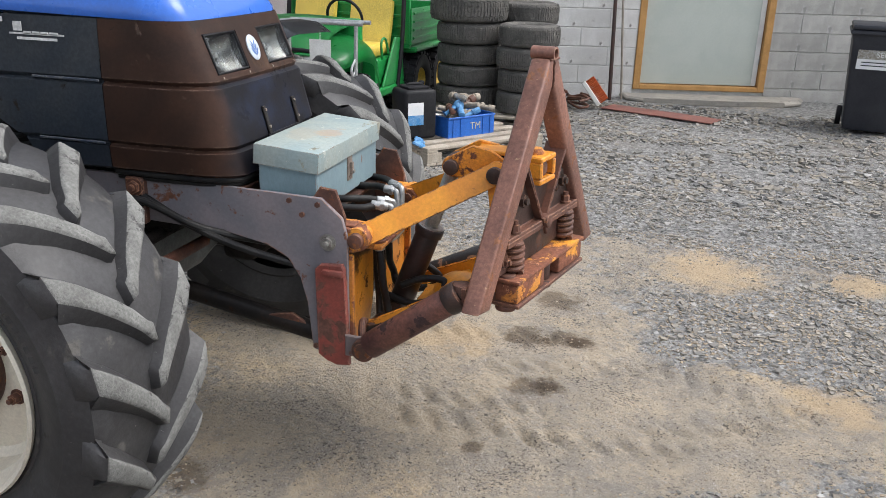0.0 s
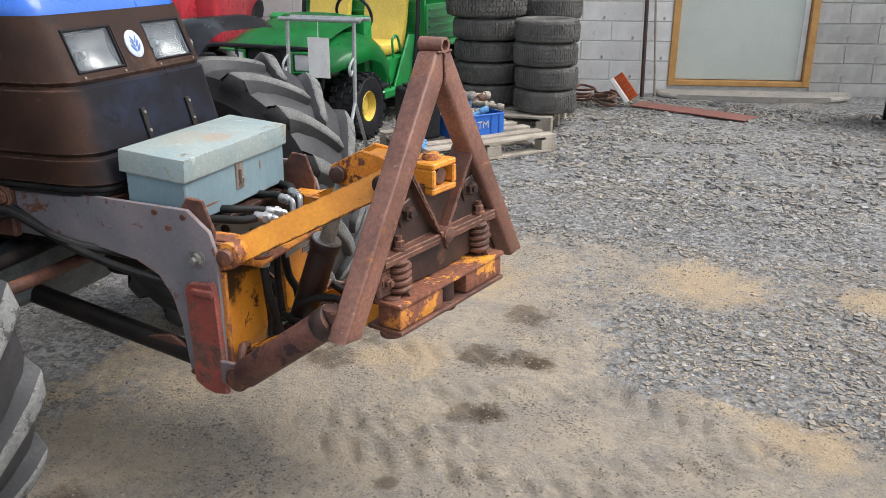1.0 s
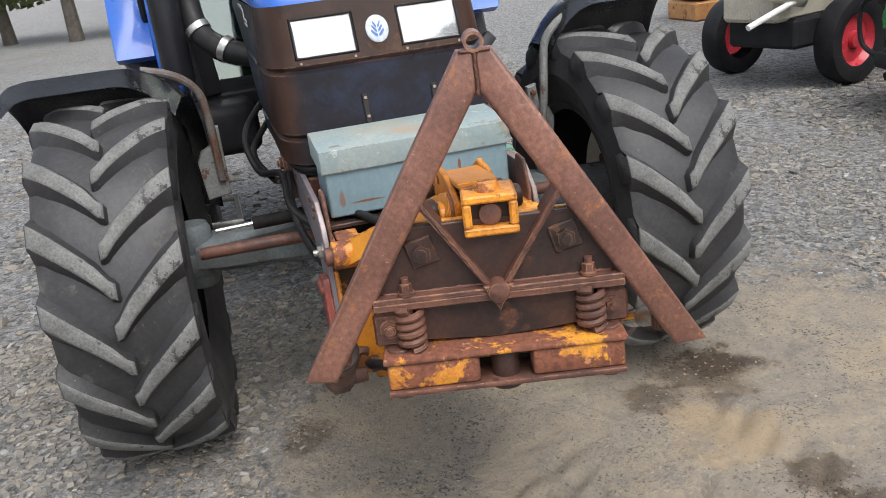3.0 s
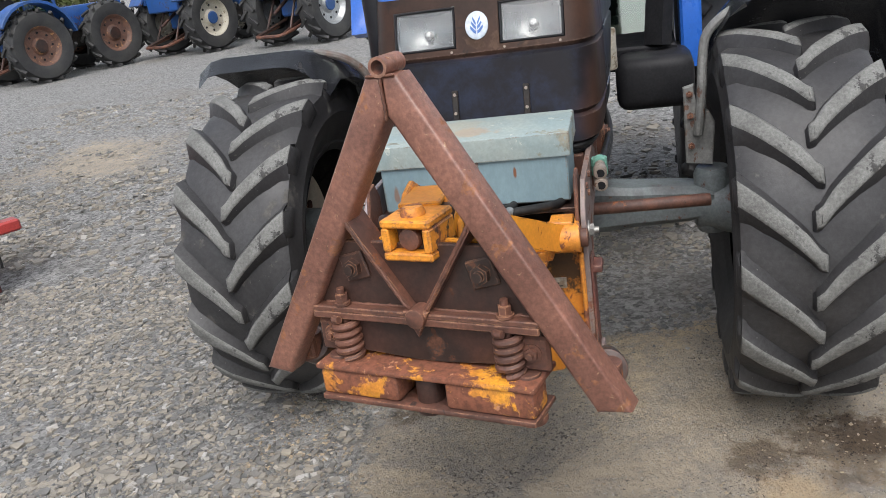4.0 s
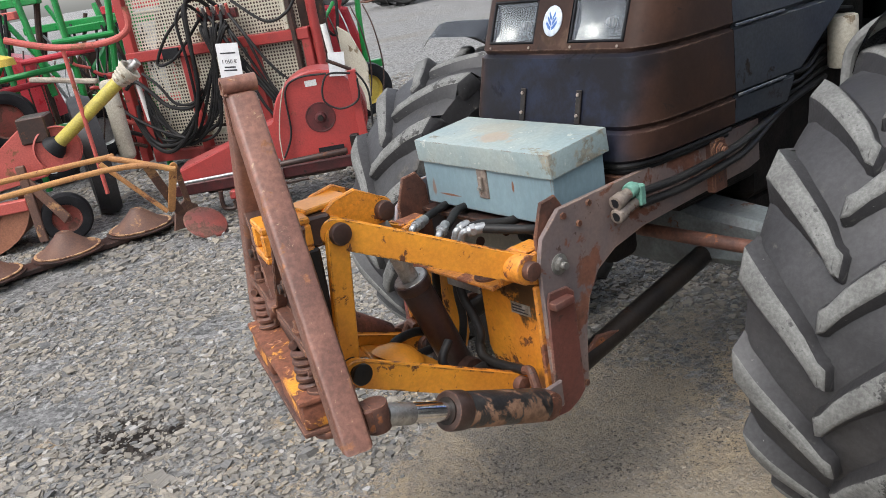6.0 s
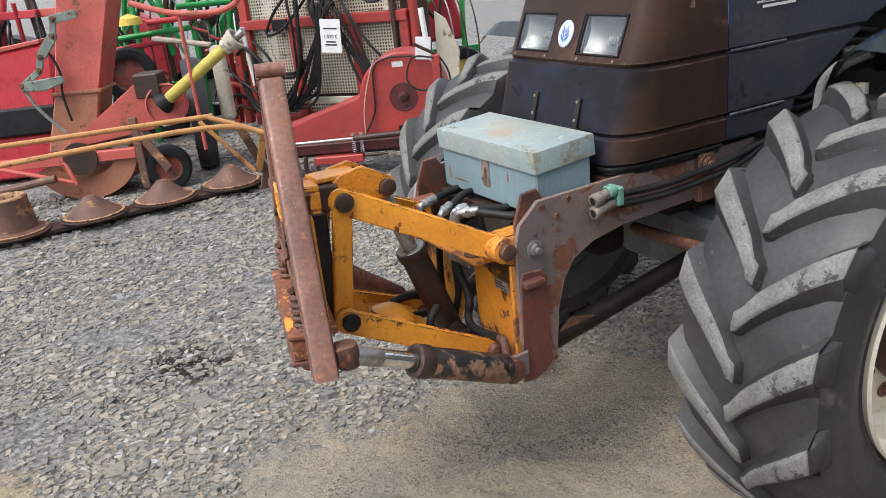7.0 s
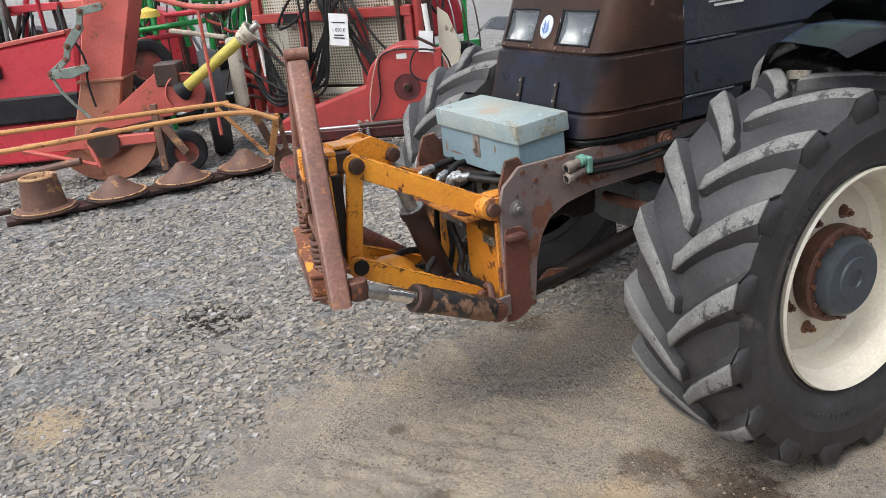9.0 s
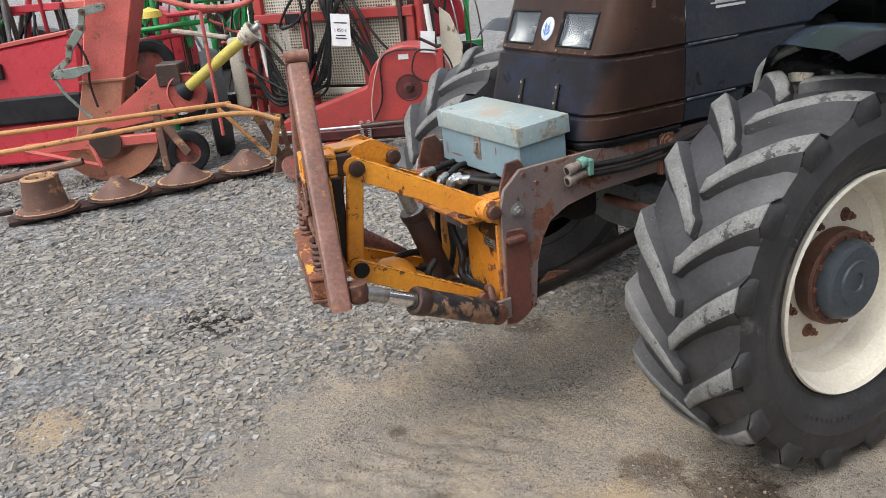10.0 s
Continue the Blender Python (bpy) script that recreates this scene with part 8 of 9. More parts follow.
# ---- disc mower bar on the gravel ----
mower = thing("disc_mower", "orange-framed disc mower bar with rusty discs lying down", "mower", (0.4, -4.1, 0))
part("cutter_bar", prism(B(), [(-0.62, -4.02), (1.45, -3.98), (1.45, -4.16), (-0.62, -4.2)], Matrix.Translation((0, 0, 0.015)), 0.035, 0.006), M_dark_rust, mower, "dark steel cutter bar")
for k, (x, y) in enumerate(((1.18, -4.09), (0.67, -4.1), (0.17, -4.11), (-0.33, -4.12))):
    m = Matrix.Translation((x, y, 0.05))
    disc = part("disc", lathe(B(), [(0.0, 0.0), (0.0, 0.225), (0.012, 0.23), (0.018, 0.215), (0.022, 0.0)], m, 40), M_dark_rust, mower, "worn steel mower disc")
    if k == 0:
        prof = [(0.02, 0.205), (0.028, 0.2), (0.04, 0.155), (0.23, 0.128), (0.25, 0.134)]
        part("cup_rim", lathe(B(), [(0.245, 0.132), (0.258, 0.128), (0.265, 0.112), (0.258, 0.092), (0.235, 0.082), (0.16, 0.078), (0.16, 0.0)], m, 40), M_tan_rim, disc, "chipped tan rolled rim")
    else:
        prof = [(0.024, 0.2), (0.03, 0.19), (0.045, 0.155), (0.09, 0.1), (0.128, 0.058), (0.146, 0.04), (0.15, 0.0)]
    part("disc_hat", lathe(B(), prof, m, 40), M_disc_rust, disc, "rusty cone with flaking orange paint")
    part("disc_rim", lathe(B(), [(0.016, 0.205), (0.026, 0.212), (0.03, 0.204), (0.028, 0.19)], m, 40), M_tan_rim, disc, "tan worn brim")
for pts in ([(1.9, -4.3, 0.52), (1.355, -3.95, 0.545), (-0.1, -3.72, 0.575), (-0.5, -3.62, 0.48)], [(1.9, -4.35, 0.66), (1.32, -4.1, 0.648), (-0.1, -3.95, 0.615), (-0.22, -3.9, 0.6), (-0.55, -3.75, 0.45)]):
    part("guard_tube", sweep(B(), pts, 0.019, 10, 6), M_mower, mower, "orange bent guard tube")
part("tube_stay", cyl(B(), (-0.12, -3.85, 0.6), (-0.42, -3.75, 0.2), 0.016, seg=10), M_mower, mower)
for a, b, w in (((-0.5, -3.64, 0.5), (-0.46, -3.78, 0.2), 0.05), ((-0.36, -3.7, 0.52), (-0.56, -3.86, 0.08), 0.06), ((-0.55, -3.75, 0.46), (-0.62, -3.86, 0.06), 0.04)):
    part("end_strut", flat_bar(a, b, w, 0.01, (0.2, 1, 0)), M_mower if w > 0.045 and w < 0.055 else M_disc_rust, mower, "flat end strut")
part("end_plate", prism(B(), [(-0.46, 0.03), (-0.7, 0.03), (-0.66, 0.16), (-0.58, 0.22), (-0.5, 0.16)], Matrix.Translation((0, -3.86, 0)) @ XZ, 0.02, 0.004), M_disc_rust, mower, "rusty end plate")
part("end_shoe", lathe(B(), [(0.0, 0.0), (0.0, 0.14), (0.008, 0.146), (0.02, 0.138), (0.034, 0.09), (0.04, 0.0)], Matrix.Translation((-0.6, -3.62, 0.075)) @ basis((-0.15, 0.55, 0.75)), 32), M_red_bar, mower, "round dark-red end shoe")
part("swath_board", box(B(), (1.4, -4.25, 0.05), (1.75, -4.2, 0.09), 0.01), M_dark_rust, mower)

# ---- red chute machine with drawbar wheel ----
CHU = pose(-0.04, -4.7, 0, 0, 0, 152)
chute = thing("chute_machine", "faded red discharge chute machine with small wheel and shaft", "farm machine", turn=CHU)
bm = B()
low, high = [(-0.94, 0.0), (-0.56, 0.0), (-0.56, 0.3), (-0.94, 0.3)], [(-0.62, 0.05), (-0.22, 0.05), (-0.22, 0.4), (-0.62, 0.4)]
mid = [(-0.79, 0.02), (-0.44, 0.02), (-0.44, 0.34), (-0.79, 0.34)]
for nm, a, za, b, zb, mt in (("chute_base", low, 0.36, mid, 0.8, M_salmon), ("chute_pipe", mid, 0.8, high, 1.5, M_red_faded), ("chute_top", high, 1.5, [(x + 0.15, y) for x, y in high], 2.3, M_red_faded)):
    bm = B()
    lo = [bm.verts.new((x, y, za)) for x, y in a]
    hi = [bm.verts.new((x, y, zb)) for x, y in b]
    for j in range(4):
        bm.faces.new((lo[j], lo[(j + 1) % 4], hi[(j + 1) % 4], hi[j]))
    bm.faces.new(lo), bm.faces.new(hi)
    bmesh.ops.bevel(bm, geom=bm.edges[:], offset=0.012, segments=1, affect="EDGES")
    part(nm, bm, mt, chute, "faded red square chute" if nm != "chute_base" else "bleached lower chute box")
part("seam_flange", box(B(), (-0.81, 0.0, 0.79), (-0.42, 0.36, 0.815), 0.004), M_salmon, chute)
part("drawbar_plate", prism(B(), [(-0.82, 0.38), (-0.62, 0.5), (-0.12, 0.84), (-0.06, 0.84), (-0.04, 0.48)], Matrix.Translation((0, -0.1, 0)) @ XZ, 0.16, 0.006), M_red_faded, chute, "red drawbar side plate")
part("gear_case", box(B(), (-0.13, -0.12, 0.72), (0.06, 0.1, 0.9), 0.01), M_dark_rust, chute)
part("pulley_guard", lathe(B(), [(0.0, 0.0), (0.0, 0.15), (0.02, 0.16), (0.07, 0.16), (0.075, 0.15), (0.05, 0.145), (0.045, 0.0)], Matrix.Translation((0.07, -0.04, 0.65)) @ basis((0.25, -1, 0.1)), 32), M_red_faded, chute)
pto = part("shaft_guard", cyl(B(), (0.1, -0.14, 0.69), (0.66, -0.22, 1.06), 0.045, seg=20, bevel=0.004), M_pto, chute, "yellow drive-shaft guard tube")
bm = B()
d = Vector((0.56, -0.08, 0.37)).normalized()
p0 = Vector((0.62, -0.215, 1.035))
lathe(bm, [(0.0, 0.05), (0.02, 0.06), (0.03, 0.055), (0.045, 0.066), (0.055, 0.06), (0.07, 0.072), (0.08, 0.066), (0.1, 0.078), (0.13, 0.08), (0.13, 0.06), (0.05, 0.04)], Matrix.Translation(p0) @ basis(d), 24)
part("guard_bellow", bm, M_cream, pto, "ribbed pale guard bell")
part("guard_cone", lathe(B(), [(0.0, 0.085), (0.03, 0.08), (0.08, 0.05)], Matrix.Translation((0.06, -0.13, 0.665)) @ basis(d), 24), M_black, pto)
part("shaft_yoke", cyl(B(), p0 + d * 0.1, p0 + d * 0.2, 0.03, seg=14), M_steel, pto)
wheel = part("wheel", lathe(B(), [(0.055, 0.1), (0.06, 0.12), (0.055, 0.16), (0.03, 0.175), (-0.03, 0.175), (-0.055, 0.16), (-0.06, 0.12), (-0.055, 0.1)], Matrix.Translation((0.0, -0.1, 0.172)) @ basis((0.25, -1, 0)), 36), M_black, chute, "small jockey wheel on red rim")
part("rim", lathe(B(), [(0.05, 0.105), (0.03, 0.09), (0.025, 0.03), (0.05, 0.028), (0.05, 0.0)], Matrix.Translation((0.0, -0.1, 0.172)) @ basis((0.25, -1, 0)), 30), M_red_bar, wheel)
part("wheel_fork", prism(B(), [(-0.2, 0.5), (-0.13, 0.5), (0.05, 0.2), (0.0, 0.15)], Matrix.Translation((0, -0.19, 0)) @ XZ, 0.02, 0.003), M_disc_rust, chute)
part("fork_post", box(B(), (-0.2, -0.2, 0.05), (-0.14, -0.16, 0.6), 0.006), M_disc_rust, chute)
# curved rusty trough
bm = B()
rows = []
for k in range(15):
    a = radians(200 + k * 11)
    rows.append([bm.verts.new((-0.62 + 0.42 * math.cos(a), y, 0.36 + 0.36 * math.sin(a))) for y in (-0.16, 0.25)])
    rows[-1].append(bm.verts.new((-0.62 + 0.24 * math.cos(a), 0.25, 0.36 + 0.17 * math.sin(a))))
    rows[-1].insert(0, bm.verts.new((-0.62 + 0.26 * math.cos(a), -0.16, 0.36 + 0.18 * math.sin(a))))
for a, b in zip(rows, rows[1:]):
    for j in range(3):
        bm.faces.new((a[j], a[j + 1], b[j + 1], b[j]))
part("trough", bm, M_salmon, chute, "curved rusty auger trough")
part("auger_drum", cyl(B(), (-0.62, -0.2, 0.33), (-0.62, 0.25, 0.33), 0.09, seg=22, bevel=0.01), M_black_steel, chute)
part("drum_flange", cyl(B(), (-0.62, -0.22, 0.33), (-0.62, -0.2, 0.33), 0.13, seg=26), M_dark_rust, chute)
part("frame_beam", box(B(), (-1.3, -0.2, 0.29), (-0.2, -0.13, 0.37), 0.006), M_red_faded, chute)
part("long_pole", cyl(B(), (-1.9, -0.35, 0.08), (-0.8, -0.3, 0.22), 0.03, seg=10), M_disc_rust, chute)
for a, b in (((-1.3, -0.2, 0.33), (-0.7, -0.24, 0.16)), ((-0.75, -0.2, 0.34), (-0.68, -0.24, 0.14))):
    part("brace", cyl(B(), a, b, 0.018, seg=8), M_red_faded, chute)
joints = [(-0.47, -0.06, 1.38), (-0.62, -0.07, 1.36), (-0.66, -0.06, 1.24), (-0.78, -0.07, 1.1), (-0.82, -0.06, 1.0), (-0.97, -0.07, 0.9)]
for a, b in zip(joints, joints[1:]):
    link_bar = part("linkage_arm", flat_bar(a, b, rs.uniform(0.045, 0.07), 0.02, (0, 1, 0)), M_arm, chute, "flaking grey-green control arm")
    part("arm_bolt", nut(B(), Vector(b) + Vector((0, -0.012, 0)), (0, -1, 0), 0.016, 0.014), M_rust, link_bar)
part("arm_link", sweep(B(), [(-0.97, -0.06, 0.88), (-0.9, -0.06, 0.72), (-0.74, -0.06, 0.52)], 0.014, 8, 5), M_arm, chute)
part("arm_bar", prism(B(), [(-0.99, 0.86), (-0.93, 0.93), (-0.66, 0.95), (-0.64, 0.9), (-0.8, 0.85)], Matrix.Translation((0, -0.09, 0)) @ XZ, 0.03, 0.006), M_arm, chute, "flaking grey-green bell crank")
part("chute_hose", sweep(B(), [(-0.74, -0.04, 1.16), (-0.68, -0.04, 0.98), (-0.7, -0.04, 0.8), (-0.68, -0.04, 0.6)], 0.01, 8, 6), M_hose, chute)
part("top_tube", sweep(B(), [(0.0, -0.2, 1.42), (0.3, -0.22, 1.32), (0.62, -0.25, 1.3), (0.78, -0.25, 1.36), (0.8, -0.25, 1.5)], 0.022, 10, 6), M_red_faded, chute, "bent red tube")
part("top_tube_post", cyl(B(), (0.34, -0.2, 0.3), (0.34, -0.22, 1.32), 0.014, seg=10), M_red_faded, chute)

# ---- machines further back ----
body = thing("red_mower", "bright red mower hood with black skirt", "farm machine", turn=CHU @ pose(-1.4, 0.75, 0))
part("hood", prism(B(), [(-0.8, 0.72), (-0.75, 0.95), (-0.25, 1.1), (0.35, 1.16), (0.42, 1.05), (0.36, 0.62), (-0.8, 0.5)], Matrix.Translation((0, -0.15, 0)) @ XZ, 0.9, 0.03), M_red_bright, body, "bright red sheet hood")
part("skirt", box(B(), (-0.9, -0.17, 0.42), (0.35, 0.7, 0.66), 0.02), M_black, body, "black rubber skirt")
part("base", box(B(), (-0.9, -0.12, 0.05), (0.3, 0.7, 0.42), 0.02), M_red_bright, body)
part("top_sheet", prism(B(), [(-0.78, 0.97), (-0.26, 1.13), (0.35, 1.19), (0.35, 1.16), (-0.25, 1.1), (-0.75, 0.94)], Matrix.Translation((0, -0.16, 0)) @ XZ, 0.4, 0.004), M_red_faded, body)
part("side_box", box(B(), (-0.5, -0.19, 0.83), (-0.28, -0.15, 0.97), 0.01), M_black, body)
tall = thing("implement_wheel", "old black implement wheel standing by the machine", "wheel", turn=CHU @ pose(0.16, 0.5, 0.47))
part("tyre", lathe(B(), [(0.07, 0.3), (0.085, 0.36), (0.08, 0.44), (0.0, 0.47), (-0.08, 0.44), (-0.085, 0.36), (-0.07, 0.3)], basis((1, 0.28, 0)), 44), M_rubber, tall)
part("rim", lathe(B(), [(0.05, 0.31), (0.0, 0.28), (0.02, 0.0)], basis((1, 0.28, 0)), 36), M_rust, tall)
lone("white_tank", box(B(), (0.38, 0.27, 0.42), (0.5, 0.37, 1.02), 0.04, CHU, seg=3), M_cream, "dirty pale plastic canister by the machine", "canister")
tedder = thing("green_rake", "green haymaking rake with red wheel and tines", "farm machine", turn=CHU @ pose(-0.72, 1.6, -0.07))
m = Matrix.Translation((0.0, 0, 0.5)) @ basis((0.2, -1, 0))
w = part("wheel", lathe(B(), [(0.06, 0.15), (0.075, 0.19), (0.07, 0.24), (0, 0.255), (-0.07, 0.24), (-0.075, 0.19), (-0.06, 0.15)], Matrix.Translation((0.0, 0, 0.3)) @ m, 36), M_black, tedder, "black tyre on red rim")
part("rim", lathe(B(), [(0.05, 0.155), (0.02, 0.14), (0.03, 0.0)], Matrix.Translation((0.0, 0, 0.3)) @ m, 30), M_red_bar, w)
for k in range(7):
    x = -0.5 + 0.28 * k
    part("rake_tube", cyl(B(), (x, 0.3 + 0.1 * (k % 2), 0.0 + 0.9 * (k % 2)), (x + rs.uniform(-0.3, 0.3), 0.4, 1.9), 0.03, seg=10), M_green, tedder, "green steel tube")
for k in range(4):
    part("rake_arm", cyl(B(), (-0.4 + 0.3 * k, 0.2, 1.0 + 0.12 * k), (0.4 + 0.2 * k, 0.35, 1.05 + 0.1 * k), 0.028, seg=10), M_green if k % 2 else M_red_bright, tedder)
part("yellow_guard", lathe(B(), [(0, 0.12), (0.06, 0.11), (0.1, 0.0)], Matrix.Translation((0.1, 0.0, 1.25)), 20), M_yellow, tedder)
part("board", box(B(), (0.05, -0.05, 1.12), (0.6, 0.05, 1.16), 0.01, Matrix.Rotation(radians(12), 4, "Y")), M_wood, tedder)
def far_implement(m, paint, second, seed):
    rr = random.Random(seed)
    t = thing("far_implement", "tube-framed farm implement parked in a crowded row", "farm machine", turn=m, group="parked implements")
    h = rr.uniform(1.2, 1.8)
    for z in (0.5, h):
        part("beam", box(B(), (-0.6, -0.05, z - 0.04), (0.6, 0.05, z + 0.04), 0.008), paint, t, "painted steel beam")
    for x in (-0.5, -0.1, 0.45):
        part("post", sweep(B(), [(x, 0.0, 0.05), (x + rr.uniform(-0.1, 0.1), 0.05, h * 0.6), (x + rr.uniform(-0.25, 0.25), 0.1, h + rr.uniform(0, 0.4))], rr.uniform(0.022, 0.04), 8, 5), rr.choice([paint, second, M_dark_rust]), t, "upright tube")
    for k in range(4):
        a = (rr.uniform(-0.6, 0.6), rr.uniform(-0.2, 0.1), rr.uniform(0.2, h))
        b = (rr.uniform(-0.6, 0.6), rr.uniform(-0.2, 0.1), rr.uniform(0.4, h + 0.2))
        part("brace", cyl(B(), a, b, rr.uniform(0.012, 0.026), seg=10), rr.choice([paint, second, M_galv, M_black]), t)
    part("cover", prism(B(), [(-0.3, 0.6), (-0.28, 0.6 + h * 0.25), (-0.1, 0.66 + h * 0.35), (0.2, 0.66 + h * 0.3), (0.32, 0.6)], Matrix.Translation((rr.uniform(-0.2, 0.2), 0.12, 0)) @ XZ, 0.25, 0.03), second, t, "sheet-steel cover")
    for x in (-0.45, 0.35):
        mm = Matrix.Translation((x, -0.2, 0.28)) @ basis((0.2, -1, 0))
        w = part("wheel", lathe(B(), [(0.06, 0.15), (0.08, 0.2), (0.07, 0.26), (0, 0.28), (-0.07, 0.26), (-0.08, 0.2), (-0.06, 0.15)], mm, 28), M_black, t, "small black tyre")
        part("rim", lathe(B(), [(0.05, 0.155), (0.02, 0.13), (0.03, 0.0)], mm, 20), rr.choice([M_red_bar, M_yellow, M_galv]), w)
    for k in range(9):
        x = -0.55 + 0.13 * k
        part("tine", sweep(B(), [(x, -0.1, h * 0.75), (x + 0.03, -0.25, h * 0.6), (x + 0.05, -0.3, h * 0.35), (x - 0.02, -0.35, h * 0.15)], 0.008, 6, 5), M_dark_rust if k % 3 else M_galv, t, "bent spring tine")
    for k in range(2):
        x = rr.uniform(-0.4, 0.3)
        part("hose", sweep(B(), [(x, -0.1, h), (x + 0.15, -0.25, h * 0.7), (x + 0.3, -0.2, h * 0.6), (x + 0.4, -0.1, h * 0.95)], 0.014, 8, 6), M_hose, t)


for k in range(13):
    x = -3.9 + 0.5 * k
    far_implement(CHU @ pose(x, rs.uniform(2.3, 3.8), 0, 0, 0, rs.uniform(-25, 25)), rs.choice([M_red_bright, M_red, M_green, M_red_faded]), rs.choice([M_red_bright, M_green, M_red_bright, M_dark_rust, M_galv]), k)

# ---- row of old tractors across the yard ----
M_far_blue = surf("weathered_tractor_blue", (0.02, 0.085, 0.3), (0.03, 0.075, 0.2), 0.4, 0, 2, (0.11, 0.06, 0.045), 0.42, 3, 0.05)
M_far_tyre = surf("far_tyre_rubber", (0.03, 0.03, 0.031), (0.045, 0.044, 0.042), 0.7, 0, 3, None, bump=0.2)


def far_tractor(m, paint, rims, rust_rim, front=0.52, base=2.4):
    t = thing("parked_tractor", "old blue farm tractor parked in a row", "tractor", turn=m, group="row of parked tractors")
    for x, y, R, W in ((0.0, 0.8, 0.75, 0.42), (0.0, -0.8, 0.75, 0.42), (base, 0.75, front, 0.34), (base, -0.75, front, 0.34)):
        s = 1 if y > 0 else -1
        mm = Matrix.Translation((x, y, R)) @ basis((0, s, 0))
        h = W / 2
        w = part("wheel", lathe(B(), [(h * 0.8, R * 0.55), (h, R * 0.7), (h * 0.95, R * 0.88), (h * 0.5, R * 0.95), (-h * 0.5, R * 0.95), (-h * 0.95, R * 0.88), (-h, R * 0.7), (-h * 0.8, R * 0.55)], mm, 36), M_far_tyre, t, "lugged black tyre")
        bm = B()
        for k in range(16):
            for hd in (1, -1):
                a = 2 * math.pi * (k + (0.5 if hd < 0 else 0)) / 16
                lm = Matrix.Translation((x, y, R)) @ Matrix.Rotation(-a, 4, "Y") @ Matrix.Translation((R * 0.96, hd * h * 0.5, 0)) @ Matrix.Rotation(hd * radians(40), 4, "X")
                box(bm, (-0.03, -h * 0.62, -0.03), (R * 0.04, h * 0.62, 0.03), 0, lm)
        part("tread", bm, M_far_tyre, w)
        part("rim", lathe(B(), [(h * 0.8, R * 0.57), (h * 0.75, R * 0.53), (h * 0.3, R * 0.45), (h * 0.2, R * 0.25), (h * 0.5, R * 0.2), (h * 0.5, 0.0)], mm, 30), rust_rim if rust_rim else rims, w, "dished steel rim")
        part("hub", lathe(B(), [(h * 0.5, R * 0.19), (h * 0.62, R * 0.17), (h * 0.66, 0.0)], mm, 20), paint if rust_rim is None else M_dark_rust, w)
        for q in range(8):
            a = 2 * math.pi * q / 8
            part("rim_slot", cyl(B(), mm @ Vector((R * 0.37 * math.cos(a), R * 0.37 * math.sin(a), h * 0.2)), mm @ Vector((R * 0.37 * math.cos(a), R * 0.37 * math.sin(a), h * 0.3)), R * 0.035, seg=8), M_black, w)
    part("bonnet", box(B(), (0.75, -0.3, 0.95), (2.6, 0.3, 1.45), 0.06, seg=2), paint, t, "long blue bonnet")
    part("engine", box(B(), (0.6, -0.22, 0.55), (2.5, 0.22, 0.95), 0.03), M_engine, t)
    part("belly", box(B(), (-0.3, -0.25, 0.6), (0.8, 0.25, 1.0), 0.04), paint, t)
    part("front_axle", box(B(), (base - 0.1, -0.7, front - 0.08), (base + 0.1, 0.7, front + 0.06), 0.03), M_axle, t)
    for s in (1, -1):
        part("wing", prism(B(), arc(0, 0.78, 0.9, 10, 150, 10) + arc(0, 0.78, 0.85, 150, 10, 10), Matrix.Translation((0, s * 0.55 if s > 0 else -0.98, 0)) @ XZ, 0.43, 0.005), paint, t)
        for x in (-0.6, 0.75):
            part("cab_post", cyl(B(), (x, s * 0.6, 1.2), (x * 0.9, s * 0.58, 2.4), 0.035, seg=8), paint, t)
    part("cab_roof", box(B(), (-0.75, -0.7, 2.4), (0.85, 0.7, 2.5), 0.04), M_white, t)
    part("cab_side", box(B(), (-0.6, -0.56, 1.0), (0.75, 0.56, 1.35), 0.03), paint, t)
    # lift arms, top link and drawbar at the back
    part("drawbar", sweep(B(), [(-0.35, -0.35, 0.42), (-1.0, -0.35, 0.3), (-1.08, 0.0, 0.3), (-1.0, 0.35, 0.3), (-0.35, 0.35, 0.42)], 0.035, 8, 4), M_rust, t, "rusty drawbar")
    part("top_link", cyl(B(), (-0.3, 0.0, 0.95), (-0.75, 0.0, 0.7), 0.035, seg=10), M_dark_rust, t)
    for s in (1, -1):
        part("lift_rod", cyl(B(), (-0.3, s * 0.3, 1.1), (-0.7, s * 0.34, 0.38), 0.025, seg=8), M_dark_rust, t)
        part("lift_arm", cyl(B(), (-0.15, s * 0.25, 0.55), (-0.95, s * 0.36, 0.32), 0.03, seg=8), M_dark_rust, t)
    part("cab_glass", box(B(), (0.70, -0.55, 1.4), (0.71, 0.55, 2.38), 0), M_cab_glass, t)
    part("seat", box(B(), (-0.3, -0.22, 1.3), (0.1, 0.22, 1.75), 0.05), M_black, t)
    return t


for x, y, a, rims, rust, front, base in ((-14.9, -21.2, 163, M_white, None, 0.55, 2.4), (-14.0, -12.6, 158, M_rim, M_disc_rust, 0.74, 1.85), (-16.4, -9.85, 158, M_cream, None, 0.5, 2.3), (-15.3, -6.6, 158, M_galv, None, 0.5, 2.3), (-16.0, -16.2, 190, M_rim, M_rust, 0.72, 2.2), (-16.5, -27.5, 150, M_white, None, 0.5, 2.4)):
    far_tractor(pose(x, y, 0, 0, 0, a), M_far_blue, rims, rust, front, base)

# ---- distance: green bank and trees behind the tractor row ----
M_leaf = surf("dull_green_foliage", (0.09, 0.12, 0.035), (0.13, 0.14, 0.06), 0.8, 0, 2, None, bump=0.3)
M_bark = surf("grey_bark", (0.14, 0.12, 0.1), (0.1, 0.085, 0.07), 0.9, 0, 5, None, bump=0.6)


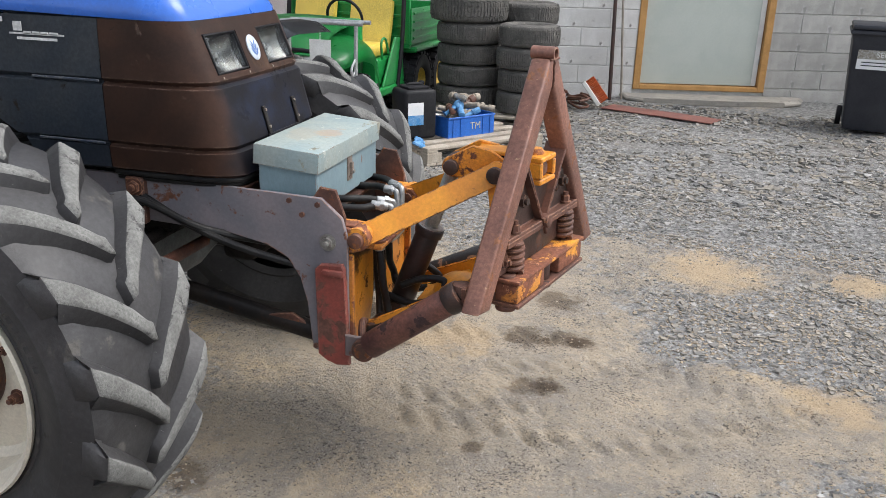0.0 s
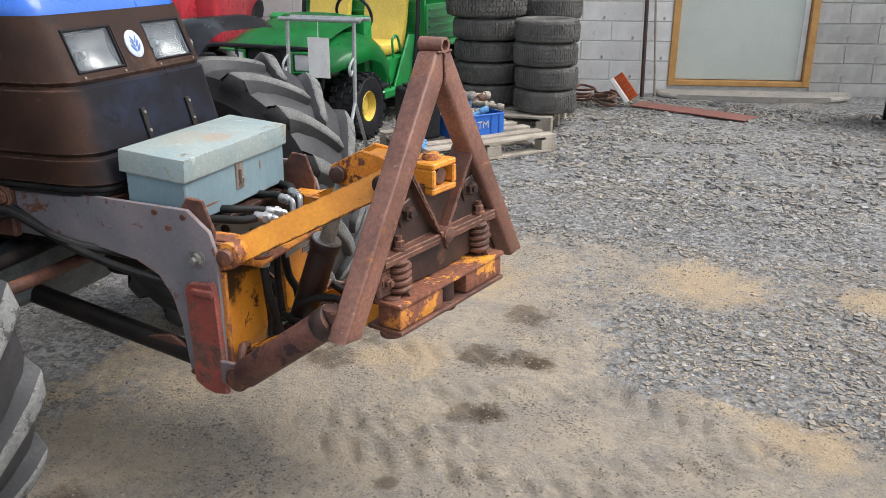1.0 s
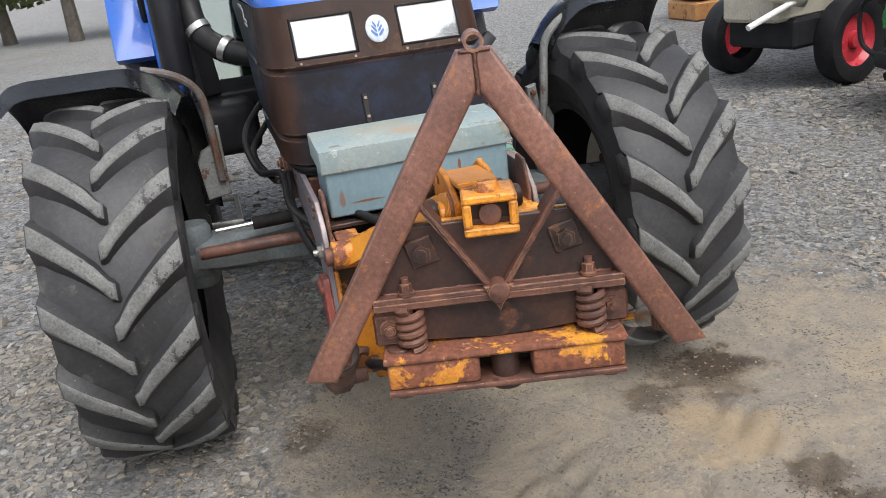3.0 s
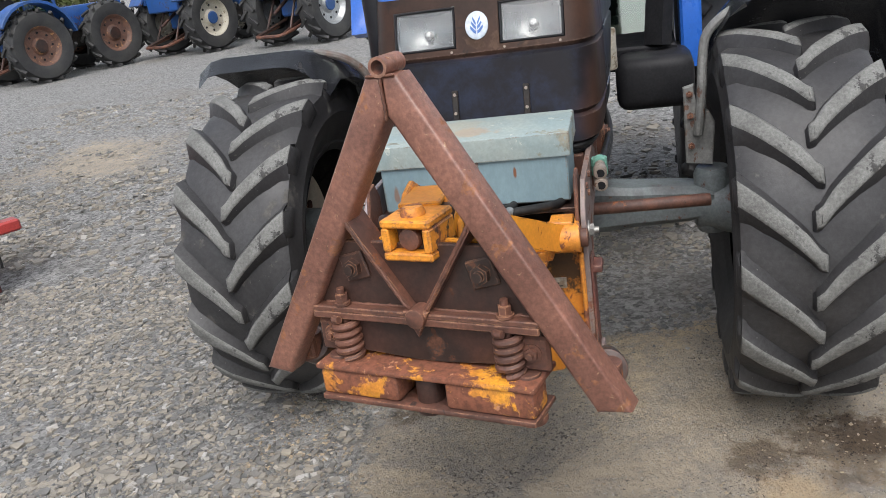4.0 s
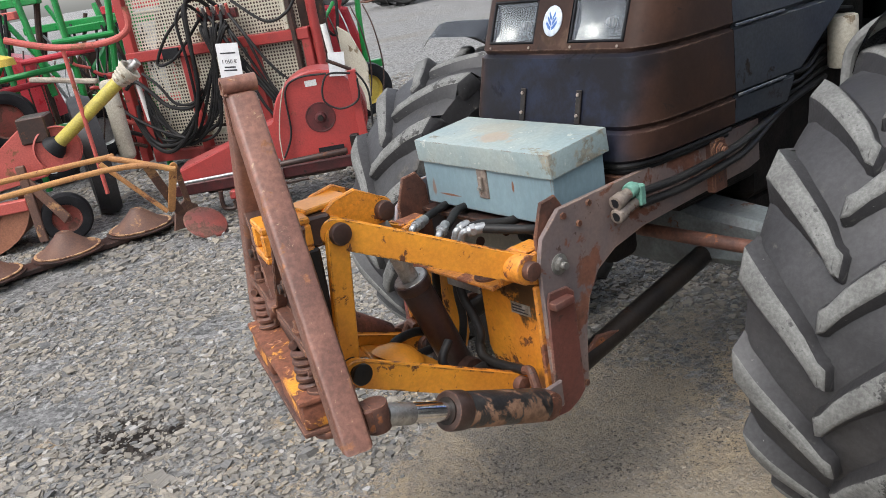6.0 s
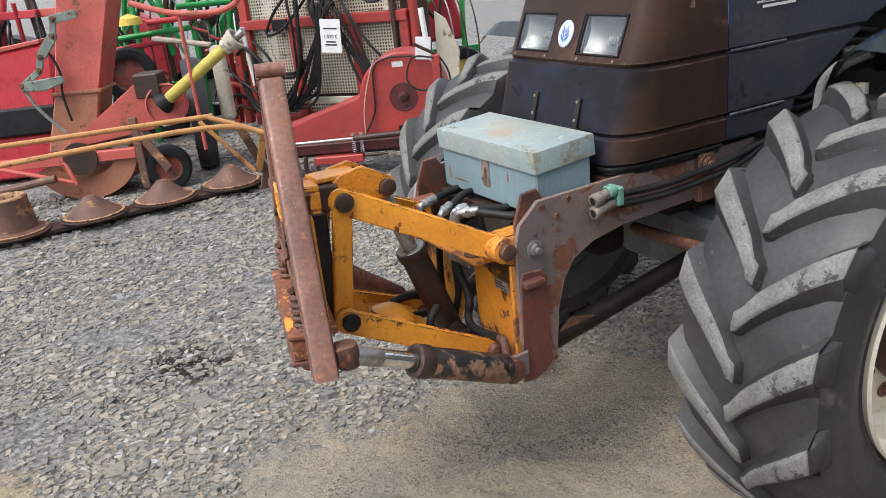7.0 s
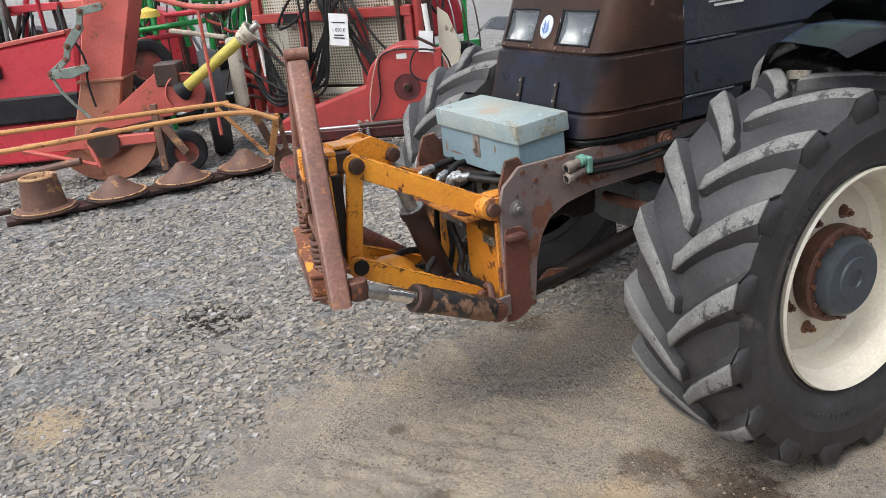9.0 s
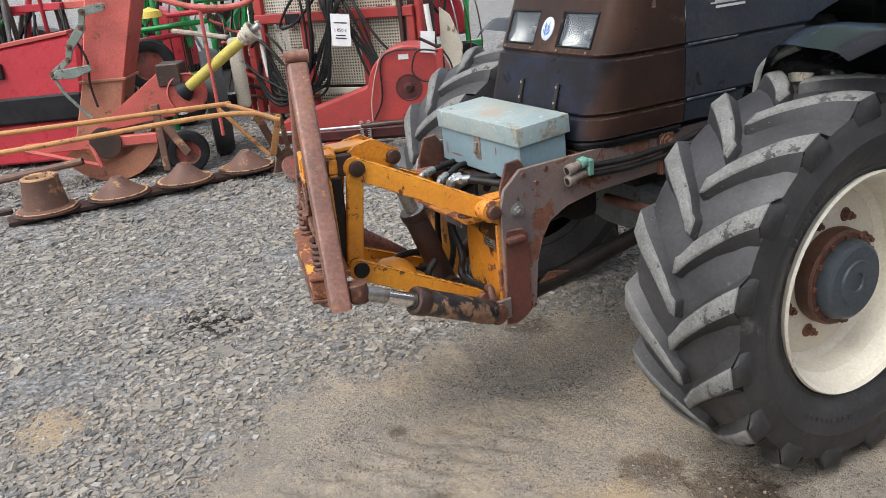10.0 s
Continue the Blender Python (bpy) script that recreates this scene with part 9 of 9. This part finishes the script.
def far_tree(x, y, h, seed):
    rr = random.Random(seed)
    t = thing("tree", "leafy green tree at the far edge of the yard", "tree", (x, y, 0), "trees behind the yard")
    bm = cyl(B(), (x, y, 0), (x + 0.2, y, h * 0.6), 0.22, 0.08, 10)
    for k in range(6):
        a = k * 1.05
        z = h * (0.3 + 0.05 * k)
        cyl(bm, (x + 0.1, y, z), (x + 1.6 * math.cos(a), y + 1.6 * math.sin(a), z + h * 0.2), 0.08, 0.03, 7)
    part("trunk", bm, M_bark, t)
    vs, fs = [], []
    for k in range(1500):
        a, u = rr.uniform(0, 6.283), rr.random() ** 0.5
        z = h * (0.25 + 0.75 * rr.random())
        rad = (0.3 + 2.2 * math.sin(min(1, (z / h - 0.15) / 0.85) * math.pi) ** 0.7) * u + 0.4 * math.sin(3 * a + seed)
        c = Vector((rad * math.cos(a), rad * math.sin(a), z))
        d = Vector((rr.uniform(-1, 1), rr.uniform(-1, 1), rr.uniform(-1, 1))).normalized()
        e = d.orthogonal().normalized() * 0.16
        g = d.cross(e).normalized() * 0.11
        i = len(vs)
        vs += [c - e, c + g, c + e, c - g]
        fs.append((i, i + 1, i + 2, i + 3))
    me = bpy.data.meshes.new("crown")
    me.from_pydata(vs, [], fs)
    ob = link(new("crown", me), M_leaf)
    ob.parent = t
    BASE[ob.name] = BASE[t.name]


for k in range(16):
    far_tree(-27 - rs.uniform(0, 5) + 0.3 * k, -34 + k * 2.3, rs.uniform(4, 7), k)

# ---- wall blocks, laid in courses ----
def block_mesh(name, w, h, seed):
    rr = random.Random(seed)
    bm = box(B(), (0, -0.006, 0), (w, 0.03, h), 0.004)
    for v in bm.verts:
        v.co += Vector((rr.uniform(-0.003, 0.003), rr.uniform(-0.002, 0.003), rr.uniform(-0.003, 0.003)))
    me = bpy.data.meshes.new(name)
    bm.to_mesh(me)
    bm.free()
    return me


BW, BH, JOINT = 0.66, 0.215, 0.011
meshes = {}
for painted in (0, 1):
    for w in (BW - JOINT, BW / 2 - JOINT):
        me = block_mesh("block", w, BH - JOINT, int(w * 100) + painted)
        me.materials.append(M_block_paint if painted else M_block)
        meshes[painted, w > 0.4] = me
for course in range(6):
    z = course * BH - 0.06
    for a, b, painted in ((-5.94, DOOR[0], 1), (DOOR[1], 6.2, 0)):
        x = a
        first = course % 2 == 0
        while x < b - 0.05:
            whole = not (first and x == a) and x + BW <= b + 0.01
            w = BW if whole else BW / 2
            if x + w > b + 0.02:
                break
            ob = new("block", meshes[painted, whole])
            ob.parent = wall
            ob.location = (x, 0, z)
            x += w
bm = B()
for course in range(6, 18):
    z = course * BH - 0.06
    for a, b in ((-5.94, DOOR[0]), (DOOR[1], 8.9)):
        if z > DOOR[3]:
            if a > 0:
                continue
            b = 8.9
        x = a + (BW / 2 if course % 2 else 0)
        while x + BW < b:
            box(bm, (x, -0.006, z), (x + BW - JOINT, 0.004, z + BH - JOINT), 0)
            x += BW
tagged(part("upper_blocks", bm, M_block, wall), kind="stuff")
